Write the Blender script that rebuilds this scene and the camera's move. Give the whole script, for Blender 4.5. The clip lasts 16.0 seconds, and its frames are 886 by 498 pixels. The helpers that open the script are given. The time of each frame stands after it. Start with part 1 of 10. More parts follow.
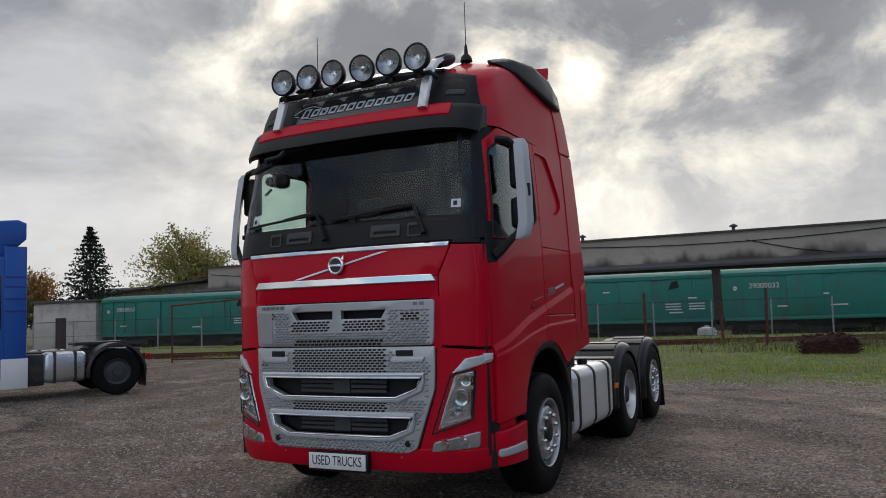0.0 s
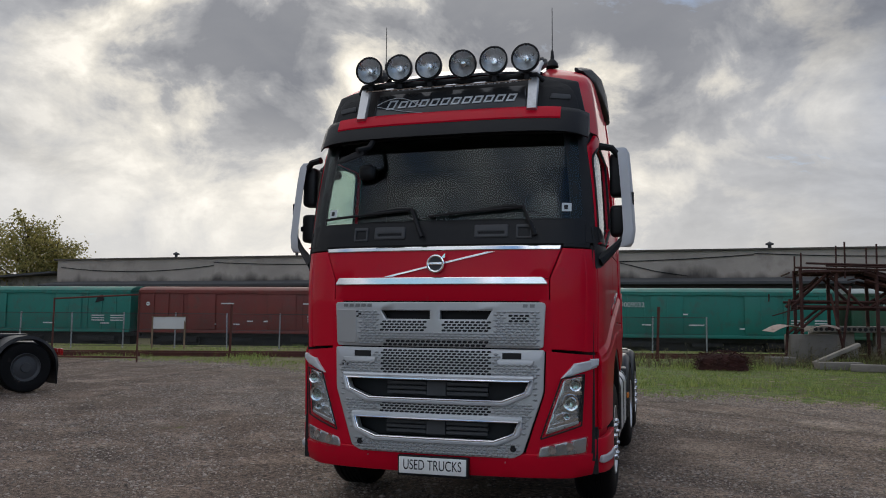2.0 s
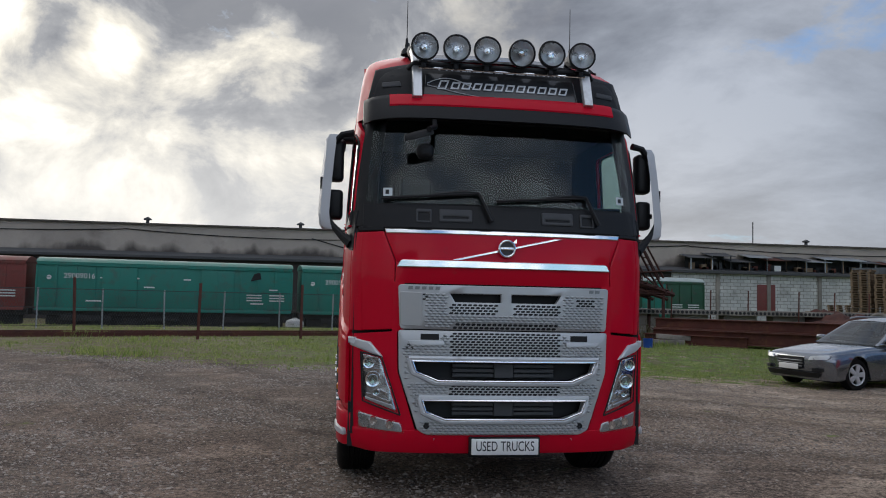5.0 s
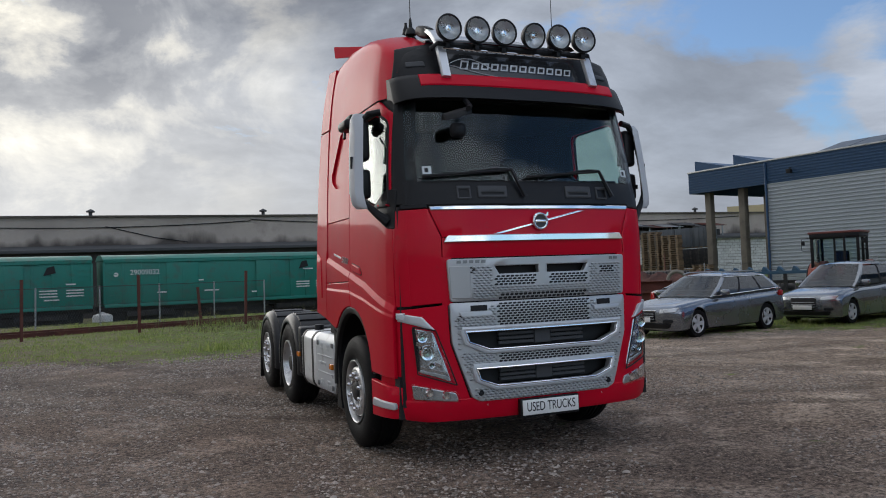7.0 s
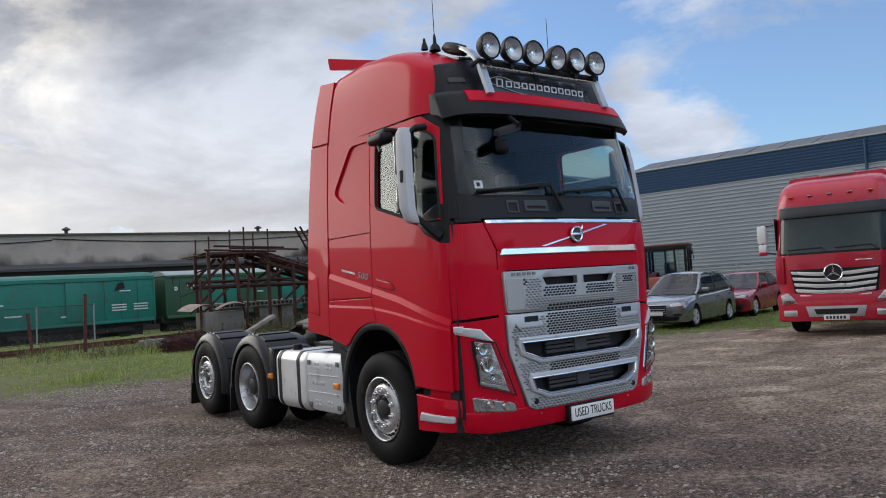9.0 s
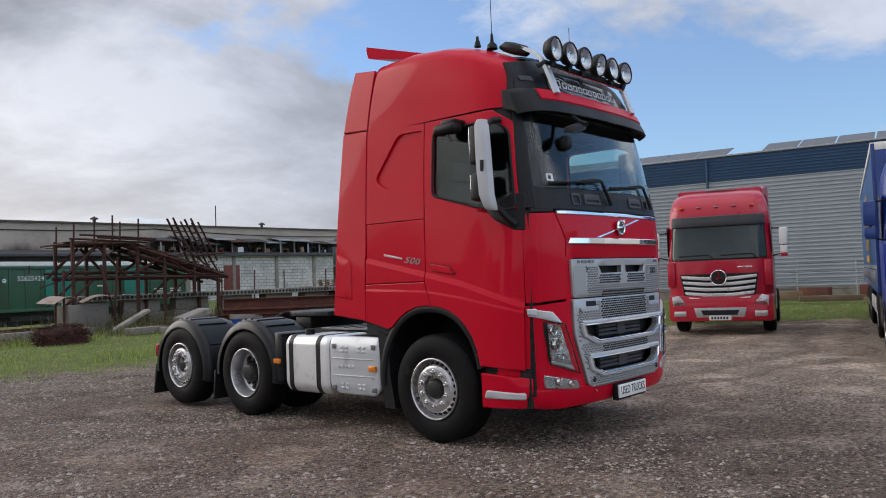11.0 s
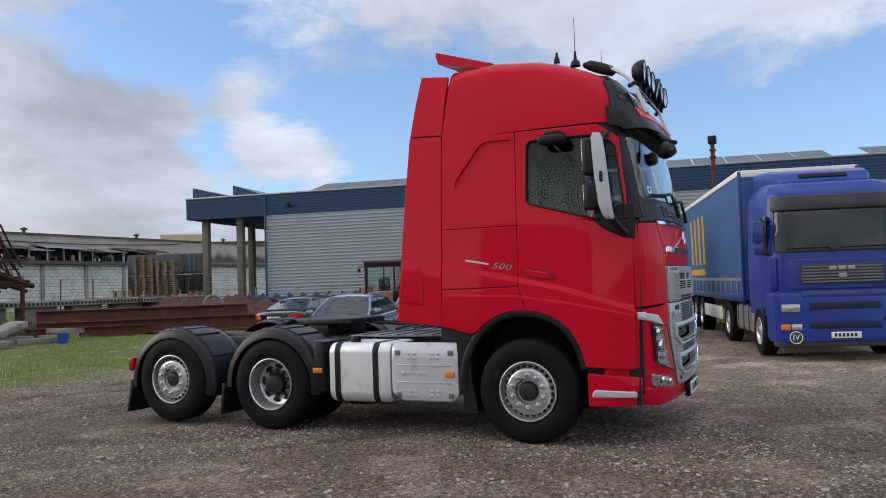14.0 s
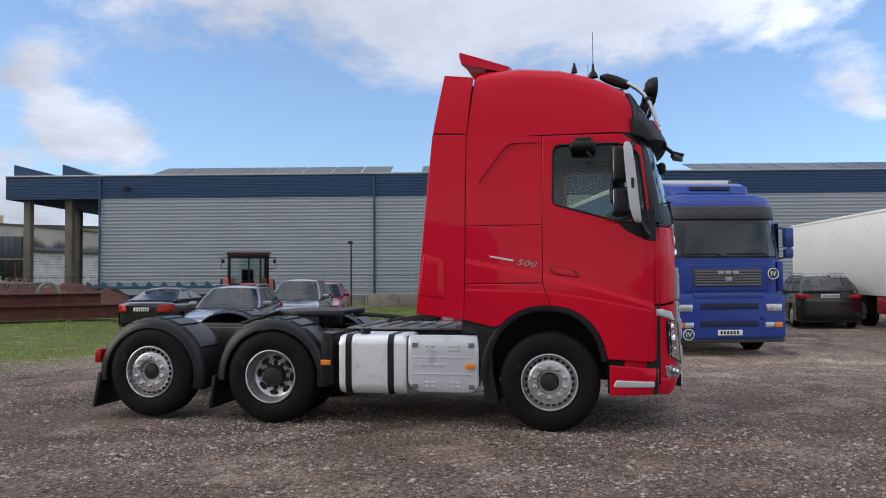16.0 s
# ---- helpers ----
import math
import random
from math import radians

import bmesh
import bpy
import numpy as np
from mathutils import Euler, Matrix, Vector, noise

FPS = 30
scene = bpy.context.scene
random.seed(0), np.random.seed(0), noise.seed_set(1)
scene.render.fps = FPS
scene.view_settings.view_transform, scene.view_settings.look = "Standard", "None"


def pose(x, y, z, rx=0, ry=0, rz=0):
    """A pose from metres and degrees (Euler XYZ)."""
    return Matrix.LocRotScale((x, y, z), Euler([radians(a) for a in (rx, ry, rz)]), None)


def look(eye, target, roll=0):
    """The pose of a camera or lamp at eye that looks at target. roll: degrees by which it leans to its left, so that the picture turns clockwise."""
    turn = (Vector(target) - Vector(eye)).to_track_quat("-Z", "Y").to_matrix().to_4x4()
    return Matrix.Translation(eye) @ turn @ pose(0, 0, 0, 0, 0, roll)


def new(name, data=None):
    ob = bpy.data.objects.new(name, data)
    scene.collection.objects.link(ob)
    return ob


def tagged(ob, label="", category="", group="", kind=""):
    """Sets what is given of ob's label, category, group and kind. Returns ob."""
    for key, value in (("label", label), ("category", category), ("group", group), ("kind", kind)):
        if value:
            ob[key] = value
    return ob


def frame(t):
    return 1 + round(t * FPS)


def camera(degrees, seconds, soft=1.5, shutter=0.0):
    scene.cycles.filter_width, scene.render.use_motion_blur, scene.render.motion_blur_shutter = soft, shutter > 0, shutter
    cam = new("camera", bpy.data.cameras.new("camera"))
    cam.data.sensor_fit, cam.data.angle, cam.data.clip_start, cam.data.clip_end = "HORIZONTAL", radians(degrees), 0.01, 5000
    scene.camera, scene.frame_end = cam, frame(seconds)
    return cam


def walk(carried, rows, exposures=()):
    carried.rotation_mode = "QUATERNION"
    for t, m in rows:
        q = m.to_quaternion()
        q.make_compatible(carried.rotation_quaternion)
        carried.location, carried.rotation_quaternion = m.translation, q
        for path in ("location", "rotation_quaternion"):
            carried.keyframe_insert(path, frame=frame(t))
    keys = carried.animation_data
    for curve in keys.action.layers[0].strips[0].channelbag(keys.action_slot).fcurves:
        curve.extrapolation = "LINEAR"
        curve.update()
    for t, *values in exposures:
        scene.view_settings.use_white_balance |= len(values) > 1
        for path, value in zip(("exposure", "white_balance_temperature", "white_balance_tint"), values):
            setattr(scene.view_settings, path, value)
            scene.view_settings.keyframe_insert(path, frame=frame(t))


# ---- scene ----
cam = camera(59.0, 16.0, soft=1.0)
METRES, EYE, TURN = 16.16, 1.5675, 26.2
ROWS = [
    (0.0, 0.0, 0.0, 0.0, 0.15, 4.59, 1.86),
    (0.5, -0.0269, 0.0044, 0.0004, -1.75, 4.97, 1.37),
    (1.0, -0.0563, 0.0048, -0.0012, -4.91, 5.0, -0.0),
    (1.5, -0.0854, 0.0068, -0.0024, -7.42, 4.76, -0.42),
    (2.0, -0.1156, 0.0175, -0.0017, -10.35, 5.08, -0.47),
    (2.5, -0.148, 0.0237, -0.0028, -14.05, 4.37, -1.24),
    (3.0, -0.1773, 0.0358, -0.0042, -17.38, 3.33, -1.81),
    (3.5, -0.2055, 0.0492, -0.0029, -20.91, 3.27, -1.86),
    (4.0, -0.2341, 0.0598, -0.0014, -25.12, 3.45, -1.31),
    (6.5, -0.3668, 0.137, -0.001, -45.59, 3.17, 0.4),
    (7.0, -0.3891, 0.1577, -0.0022, -48.98, 2.0, 2.27),
    (7.5, -0.4099, 0.179, -0.0005, -54.42, 1.17, 2.97),
    (8.0, -0.4304, 0.2019, 0.0005, -58.58, 1.62, 2.83),
    (8.5, -0.4445, 0.2294, 0.0024, -60.61, 2.38, 3.32),
    (11.0, -0.5239, 0.3654, -0.0018, -74.95, 2.16, 2.16),
    (11.5, -0.5302, 0.396, -0.0006, -77.53, 2.8, 1.87),
    (12.0, -0.539, 0.4241, 0.0002, -80.79, 2.82, 1.84),
    (12.5, -0.5406, 0.4577, 0.0016, -83.7, 3.73, 0.79),
    (13.0, -0.5492, 0.4895, -0.0009, -88.21, 3.48, 0.98),
    (13.5, -0.5522, 0.5203, -0.0012, -91.94, 2.52, 2.18),
    (14.0, -0.552, 0.5535, 0.0005, -91.71, 2.49, 1.9),
    (14.5, -0.5549, 0.5863, -0.0009, -91.94, 2.03, 0.96),
    (15.0, -0.5522, 0.6163, -0.0011, -94.91, 1.61, 0.41),
    (15.5, -0.5492, 0.6502, 0.0001, -99.72, 1.76, -0.97),
    (16.0, -0.5454, 0.6827, 0.0021, -104.91, 1.91, 0.35),
]
START = pose(3.494, -6.518, EYE, 0, 0, TURN)
EXPOSURES = [(0.0, -0.10, 6360, 11), (2.0, -0.13, 6360, 11), (4.0, -0.04, 6320, 11), (6.5, 0.02, 6200, 10), (8.5, 0.36, 6240, 11), (11.0, 0.50, 6420, 13), (16.0, 0.60, 6330, 13)]
walk(cam, [(t, START @ pose(METRES * x, METRES * y, METRES * z, 90 + pitch, roll, yaw)) for t, x, y, z, yaw, pitch, roll in ROWS], EXPOSURES)

# ---- sky and sun: a low sun behind broken cloud over the railway side ----
SUN_AZ, SUN_EL = radians(18), radians(21)          # degrees to the left of +y, and above the horizon
SUN_DIR = Vector((-math.sin(SUN_AZ) * math.cos(SUN_EL), math.cos(SUN_AZ) * math.cos(SUN_EL), math.sin(SUN_EL)))


def make_world():
    w = bpy.data.worlds.new("sky")
    scene.world = w
    w.use_nodes = True
    nt = w.node_tree
    nt.nodes.clear()
    N, L = nt.nodes.new, nt.links.new

    def math_node(op, a, b=None, clamp=False):
        n = N("ShaderNodeMath")
        n.operation, n.use_clamp = op, clamp
        for i, v in enumerate((a, b)):
            if v is None:
                continue
            if isinstance(v, (int, float)):
                n.inputs[i].default_value = v
            else:
                L(v, n.inputs[i])
        return n.outputs[0]

    def ramp(f, stops):
        n = N("ShaderNodeValToRGB")
        e = n.color_ramp.elements
        while len(e) < len(stops):
            e.new(0.5)
        for el, (p, c) in zip(e, stops):
            el.position, el.color = p, (*c, 1) if len(c) == 3 else c
        L(f, n.inputs[0])
        return n.outputs[0]

    def mix(f, a, b, kind="MIX"):
        n = N("ShaderNodeMix")
        n.data_type, n.blend_type = "RGBA", kind
        for sock, v in ((n.inputs[0], f), (n.inputs[6], a), (n.inputs[7], b)):
            if isinstance(v, (int, float)):
                sock.default_value = v
            elif isinstance(v, tuple):
                sock.default_value = (*v, 1)
            else:
                L(v, sock)
        return n.outputs[2]

    tc = N("ShaderNodeTexCoord")
    sep = N("ShaderNodeSeparateXYZ")
    L(tc.outputs["Generated"], sep.inputs[0])
    x, y, z = sep.outputs
    zc = math_node("ADD", math_node("MAXIMUM", z, 0.0), 0.24)
    comb = N("ShaderNodeCombineXYZ")
    L(math_node("DIVIDE", x, zc), comb.inputs[0])
    L(math_node("DIVIDE", y, zc), comb.inputs[1])
    comb.inputs[2].default_value = 3.7

    def cloud_noise(scale, detail, rough, shift):
        m = N("ShaderNodeMapping")
        m.inputs["Location"].default_value = shift
        L(comb.outputs[0], m.inputs[0])
        n = N("ShaderNodeTexNoise")
        n.inputs["Scale"].default_value, n.inputs["Detail"].default_value = scale, detail
        n.inputs["Roughness"].default_value, n.inputs["Distortion"].default_value = rough, 0.25
        L(m.outputs[0], n.inputs["Vector"])
        return n.outputs["Fac"]

    def towards(az, el, sharp, amount):
        """A soft swelling of the cloud about one bearing (degrees to the right of +y, and above the horizon)."""
        d = N("ShaderNodeVectorMath")
        d.operation = "DOT_PRODUCT"
        L(tc.outputs["Generated"], d.inputs[0])
        a, e = radians(az), radians(el)
        d.inputs[1].default_value = (math.sin(a) * math.cos(e), math.cos(a) * math.cos(e), math.sin(e))
        return math_node("MULTIPLY", math_node("POWER", math_node("MAXIMUM", d.outputs["Value"], 0.0), sharp), amount)

    def plus(first, *others):
        for o in others:
            first = math_node("ADD", first, o)
        return first

    big = cloud_noise(0.50, 4, 0.5, (1.3, 4.1, 0))
    fine = cloud_noise(1.9, 10, 0.62, (7.7, 2.2, 0))
    shape = math_node("ADD", math_node("MULTIPLY", big, 0.4), math_node("MULTIPLY", fine, 0.6))
    # overcast over the railway, broken towards the sheds
    cover = math_node("ADD", shape, math_node("MULTIPLY", math_node("SUBTRACT", math_node("MULTIPLY", y, 0.9), x), 0.07))
    cover = plus(cover, towards(-5, 20, 120, 0.09), towards(12, 14, 60, 0.06), towards(24, 20, 40, 0.07), towards(170, 35, 6, 0.07),
                 towards(62, 23, 90, 0.24), towards(80, 22, 90, 0.30), towards(98, 23, 90, 0.26), towards(38, 23, 200, 0.08),       # a long bank high over the sheds
                 towards(47, 15, 130, -0.13), towards(58, 12, 120, -0.15), towards(68, 8, 90, -0.16), towards(84, 7, 120, -0.15), towards(98, 8, 200, -0.13),
                 towards(53, 9.5, 1200, 0.19), towards(57, 8.5, 1500, 0.15), towards(46, 8, 900, 0.10), towards(35, 7, 300, 0.08), towards(41, 12, 900, 0.14), towards(46, 12.5, 1500, 0.16), towards(51, 13.5, 1500, 0.14),
                 towards(101, 4, 1500, 0.20), towards(107, 12, 900, 0.14))
    mask = ramp(cover, [(0.43, (0, 0, 0)), (0.47, (0.4, 0.4, 0.4)), (0.52, (1, 1, 1))])

    sky = N("ShaderNodeTexSky")
    sky.sky_type, sky.sun_disc = "NISHITA", False
    sky.sun_elevation, sky.sun_rotation = SUN_EL, -SUN_AZ
    sky.air_density, sky.dust_density, sky.ozone_density = 1.0, 0.6, 1.5
    blue = mix(1.0, sky.outputs[0], (0.052, 0.067, 0.084), "MULTIPLY")
    blue = mix(0.08, blue, (0.60, 0.65, 0.70))       # thin high haze

    # glow of the hidden sun through the thin parts of the cloud
    dot = N("ShaderNodeVectorMath")
    dot.operation = "DOT_PRODUCT"
    L(tc.outputs["Generated"], dot.inputs[0])
    dot.inputs[1].default_value = SUN_DIR
    near = math_node("MAXIMUM", dot.outputs["Value"], 0.0)
    wide = math_node("POWER", near, 12.0)
    tight = math_node("POWER", near, 45.0)
    thick = cloud_noise(1.35, 9, 0.60, (2.6, 9.4, 0))
    thick = plus(thick, towards(10, 27, 30, 0.04), towards(35, 16, 150, -0.12), towards(12, 18, 150, 0.06), towards(-4, 14, 90, -0.05), towards(-50, 16, 30, -0.07), towards(80, 24, 30, -0.12), towards(100, 24, 40, -0.10), towards(52, 21, 80, -0.10), towards(54, 10, 900, -0.07))
    shade = ramp(thick, [(0.34, (0.70, 0.71, 0.73)), (0.46, (0.50, 0.515, 0.545)), (0.56, (0.33, 0.345, 0.375)), (0.68, (0.19, 0.20, 0.23))])
    side = math_node("ADD", math_node("ADD", math_node("MULTIPLY", math_node("SUBTRACT", x, y), 0.08), 0.71),
                     math_node("MULTIPLY", math_node("MAXIMUM", math_node("SUBTRACT", math_node("SUBTRACT", math_node("MULTIPLY", x, 0.4), math_node("MULTIPLY", y, 0.92)), 0.46), 0.0), 2.3))     # heavy cloud on the sun's side, sunlit white cloud opposite
    shade = mix(1.0, shade, side, "MULTIPLY")
    shade = mix(math_node("MAXIMUM", x, 0.0), shade, mix(1.0, shade, (0.90, 0.97, 1.08), "MULTIPLY"))
    shade = mix(math_node("MULTIPLY", math_node("MAXIMUM", x, 0.0), 0.5), shade, (0.40, 0.415, 0.44))
    thin = ramp(thick, [(0.38, (1, 1, 1)), (0.54, (0.0, 0.0, 0.0))])
    glow = mix(1.0, mix(math_node("MULTIPLY", wide, 1.0, True), (0, 0, 0), (0.15, 0.13, 0.09)),
               mix(math_node("MULTIPLY", tight, 1.0, True), (0, 0, 0), (0.36, 0.33, 0.25)), "ADD")
    lit = mix(1.0, glow, thin, "MULTIPLY")
    cloud = mix(1.0, shade, lit, "ADD")
    cloud = mix(towards(22, 14, 30, 0.9), cloud, mix(1.0, cloud, (0.79, 0.805, 0.83), "MULTIPLY"))      # a grey bank beside the break
    cloud = mix(towards(82, 16, 10, 0.9), cloud, mix(1.0, cloud, (0.66, 0.685, 0.72), "MULTIPLY"))
    cloud = mix(towards(40, 7, 60, 0.75), cloud, mix(1.0, cloud, (0.50, 0.545, 0.60), "MULTIPLY"))
    # broken puffs about the hidden sun: pale where thin, slate where thick
    pm = N("ShaderNodeMapping")
    pm.inputs["Location"].default_value, pm.inputs["Scale"].default_value = (0.31, 0.12, 0.55), (1.0, 1.0, 1.35)
    L(tc.outputs["Generated"], pm.inputs[0])
    pn = N("ShaderNodeTexNoise")
    for key, v in (("Scale", 7.4), ("Detail", 10), ("Roughness", 0.60), ("Distortion", 0.3)):
        pn.inputs[key].default_value = v
    L(pm.outputs[0], pn.inputs["Vector"])
    puff = plus(pn.outputs["Fac"], towards(-8, 27, 60, 0.22), towards(-33, 19, 300, 0.10), towards(2, 18, 300, 0.13), towards(-27, 16.5, 700, 0.12), towards(-19, 17, 1800, 0.16),       # slate-grey banks
                towards(-22.5, 18, 2500, -0.20), towards(-15.5, 17, 1500, -0.20), towards(-4, 17.5, 500, -0.13), towards(-44, 15, 80, -0.09), towards(-31, 15, 250, 0.07), towards(-14, 11, 60, -0.07), towards(-28, 6, 60, -0.08))             # and breaks
    puffs = ramp(puff, [(0.32, (0.97, 0.90, 0.76)), (0.41, (0.67, 0.625, 0.53)), (0.49, (0.465, 0.445, 0.405)), (0.54, (0.30, 0.30, 0.302)), (0.64, (0.185, 0.19, 0.205))])
    sunside = ramp(near, [(0.84, (0, 0, 0)), (0.955, (0.92, 0.92, 0.92))])
    cloud = mix(sunside, cloud, puffs)
    haze = ramp(z, [(0.0, (1, 1, 1)), (0.12, (0.6, 0.6, 0.6)), (0.27, (0, 0, 0))])
    lee = math_node("ADD", math_node("SUBTRACT", math_node("MULTIPLY", y, 0.75), math_node("MULTIPLY", x, 0.7)), 0.1, True)      # brightest under the sun
    cloud = mix(math_node("MULTIPLY", math_node("MULTIPLY", haze, 0.8), lee), cloud, (0.69, 0.67, 0.625))
    crown = math_node("MAXIMUM", math_node("DIVIDE", math_node("ADD", math_node("MULTIPLY", z, 2.0), 1.0), 1.68), 1.0)
    whole = mix(mask, blue, mix(1.0, cloud, crown, "MULTIPLY"))
    bg = N("ShaderNodeBackground")
    L(whole, bg.inputs[0])
    bg.inputs[1].default_value = 1.45
    out = N("ShaderNodeOutputWorld")
    L(bg.outputs[0], out.inputs[0])


make_world()
sun = new("sun", bpy.data.lights.new("sun", "SUN"))
sun.data.energy, sun.data.angle, sun.data.color = 1.0, radians(46), (1.0, 0.94, 0.85)
sun.matrix_world = look(SUN_DIR * 50, (0, 0, 0))

# ---- materials ----
MATS = {}


def mat(name, base, rough=0.5, metal=0.0, var=0.12, scale=6.0, bump=0.0, bump_scale=40.0, coat=0.0, dirt=None, dirt_amount=0.0,
        dirt_scale=3.0, trans=0.0, random_tint=0.0, ior=1.45, rough_var=0.08, stretch=None, spec=0.5):
    """A surface with variation at two scales, optional dirt and relief."""
    if name in MATS:
        return MATS[name]
    m = bpy.data.materials.new(name)
    m.use_nodes = True
    nt = m.node_tree
    b = nt.nodes["Principled BSDF"]
    N, L = nt.nodes.new, nt.links.new
    tc = N("ShaderNodeTexCoord")
    co = tc.outputs["Object"]
    if stretch:
        mp = N("ShaderNodeMapping")
        mp.inputs["Scale"].default_value = stretch
        L(co, mp.inputs[0])
        co = mp.outputs[0]

    def noise_tex(s, d, r=0.55):
        n = N("ShaderNodeTexNoise")
        n.inputs["Scale"].default_value, n.inputs["Detail"].default_value, n.inputs["Roughness"].default_value = s, d, r
        L(co, n.inputs["Vector"])
        return n.outputs["Fac"]

    def mixc(f, a, c, kind="MIX"):
        n = N("ShaderNodeMix")
        n.data_type, n.blend_type = "RGBA", kind
        for sock, v in ((n.inputs[0], f), (n.inputs[6], a), (n.inputs[7], c)):
            if isinstance(v, (int, float)):
                sock.default_value = v
            elif isinstance(v, tuple):
                sock.default_value = (*v, 1)
            else:
                L(v, sock)
        return n.outputs[2]

    def mapr(f, a0, a1, b0, b1):
        n = N("ShaderNodeMapRange")
        for i, v in enumerate((a0, a1, b0, b1)):
            n.inputs[i + 1].default_value = v
        L(f, n.inputs[0])
        return n.outputs[0]

    large, grain = noise_tex(scale * 0.25, 4), noise_tex(scale * 4, 6)
    lo, hi = tuple(c * (1 - var) for c in base), tuple(min(1, c * (1 + var)) for c in base)
    col = mixc(mapr(large, 0.3, 0.7, 0, 1), lo, hi)
    col = mixc(mapr(grain, 0.3, 0.7, 0, var), col, tuple(c * 0.55 for c in base))
    if random_tint:
        oi = N("ShaderNodeObjectInfo")
        hs = N("ShaderNodeHueSaturation")
        L(col, hs.inputs["Color"])
        L(mapr(oi.outputs["Random"], 0, 1, 1 - random_tint, 1 + random_tint), hs.inputs["Value"])
        col = hs.outputs[0]
    rsock = mapr(large, 0.3, 0.7, max(0.02, rough - rough_var), min(1, rough + rough_var))
    if dirt:
        f = mapr(noise_tex(dirt_scale, 7, 0.65), 0.62 - 0.35 * dirt_amount, 0.72, 0, min(1, 0.4 + dirt_amount))
        col = mixc(f, col, dirt)
        rs = N("ShaderNodeMath")
        rs.operation = "MAXIMUM"
        L(rsock, rs.inputs[0])
        L(mapr(f, 0, 1, 0, 0.8), rs.inputs[1])
        rsock = rs.outputs[0]
    L(col, b.inputs["Base Color"])
    L(rsock, b.inputs["Roughness"])
    b.inputs["Metallic"].default_value = metal
    b.inputs["IOR"].default_value = ior
    b.inputs["Specular IOR Level"].default_value = spec
    b.inputs["Coat Weight"].default_value = coat
    b.inputs["Coat Roughness"].default_value = 0.04
    b.inputs["Transmission Weight"].default_value = trans
    if bump:
        bn = N("ShaderNodeBump")
        bn.inputs["Strength"].default_value = min(1, bump)
        bn.inputs["Distance"].default_value = 0.01
        L(noise_tex(bump_scale, 5), bn.inputs["Height"])
        L(bn.outputs[0], b.inputs["Normal"])
    MATS[name] = m
    return m


def glass(name, tint=(0.75, 0.82, 0.8), rough=0.0, clear=0.8, milk=0.0, gloss=0.035):
    """Thin window glass: see-through with a mirror-like gloss."""
    if name in MATS:
        return MATS[name]
    m = bpy.data.materials.new(name)
    m.use_nodes = True
    nt = m.node_tree
    nt.nodes.clear()
    N, L = nt.nodes.new, nt.links.new
    tr, gl, mx, lw, out = (N("ShaderNodeBsdfTransparent"), N("ShaderNodeBsdfGlossy"), N("ShaderNodeMixShader"), N("ShaderNodeLayerWeight"),
                           N("ShaderNodeOutputMaterial"))
    pw, fr = N("ShaderNodeMath"), N("ShaderNodeMath")
    pw.operation, fr.operation = "POWER", "MULTIPLY_ADD"
    lw.inputs["Blend"].default_value = 0.5
    L(lw.outputs["Facing"], pw.inputs[0])
    pw.inputs[1].default_value = 4.0
    L(pw.outputs[0], fr.inputs[0])
    fr.inputs[1].default_value, fr.inputs[2].default_value = 0.9, gloss
    tr.inputs[0].default_value = (*(c * clear for c in tint), 1)
    gl.inputs[0].default_value, gl.inputs["Roughness"].default_value = (1, 1, 1, 1), rough
    L(fr.outputs[0], mx.inputs[0])
    body = tr.outputs[0]
    if milk:
        df, mm = N("ShaderNodeBsdfDiffuse"), N("ShaderNodeMixShader")
        df.inputs[0].default_value, mm.inputs[0].default_value = (0.62, 0.66, 0.65, 1), milk
        L(body, mm.inputs[1])
        L(df.outputs[0], mm.inputs[2])
        body = mm.outputs[0]
    L(body, mx.inputs[1])
    L(gl.outputs[0], mx.inputs[2])
    L(mx.outputs[0], out.inputs[0])
    MATS[name] = m
    return m


RED = mat("red_paint", (0.53, 0.0022, 0.020), 0.45, var=0.04, coat=0.27, spec=0.1, scale=3, dirt=(0.30, 0.03, 0.035), dirt_amount=0.05, dirt_scale=9)
BLACK_PL = mat("black_plastic", (0.010, 0.0105, 0.012), 0.46, var=0.2, bump=0.08, bump_scale=300, spec=0.3)
GREY_PL = mat("dark_grey_plastic", (0.05, 0.052, 0.056), 0.55, var=0.15, bump=0.1, bump_scale=260)
DARK = mat("cab_interior", (0.018, 0.020, 0.022), 0.75, var=0.2)
SEAL = mat("rubber_seal", (0.008, 0.008, 0.009), 0.7)
GRILLE = mat("grille_silver", (0.46, 0.47, 0.48), 0.42, 0.55, var=0.05)
CHROME = mat("chrome", (0.82, 0.83, 0.85), 0.08, 1.0, var=0.02, rough_var=0.03)
ALU = mat("brushed_aluminium", (0.62, 0.63, 0.64), 0.32, 0.9, var=0.06, bump=0.05, dirt=(0.2, 0.18, 0.16), dirt_amount=0.12)
COVER = mat("pale_grey_plastic", (0.48, 0.49, 0.51), 0.4, var=0.04)
SILVER = mat("silver_paint", (0.58, 0.605, 0.63), 0.35, 0.3, var=0.04, dirt=(0.22, 0.2, 0.18), dirt_amount=0.08)
TYRE = mat("tyre_rubber", (0.0075, 0.0075, 0.008), 0.62, var=0.25, bump=0.15, bump_scale=120, dirt=(0.05, 0.044, 0.039), dirt_amount=0.05, dirt_scale=5, spec=0.15)
MUD = mat("mudguard_plastic", (0.009, 0.0095, 0.011), 0.36, var=0.2, spec=0.4, dirt=(0.04, 0.038, 0.036), dirt_amount=0.05, dirt_scale=6, bump=0.06)
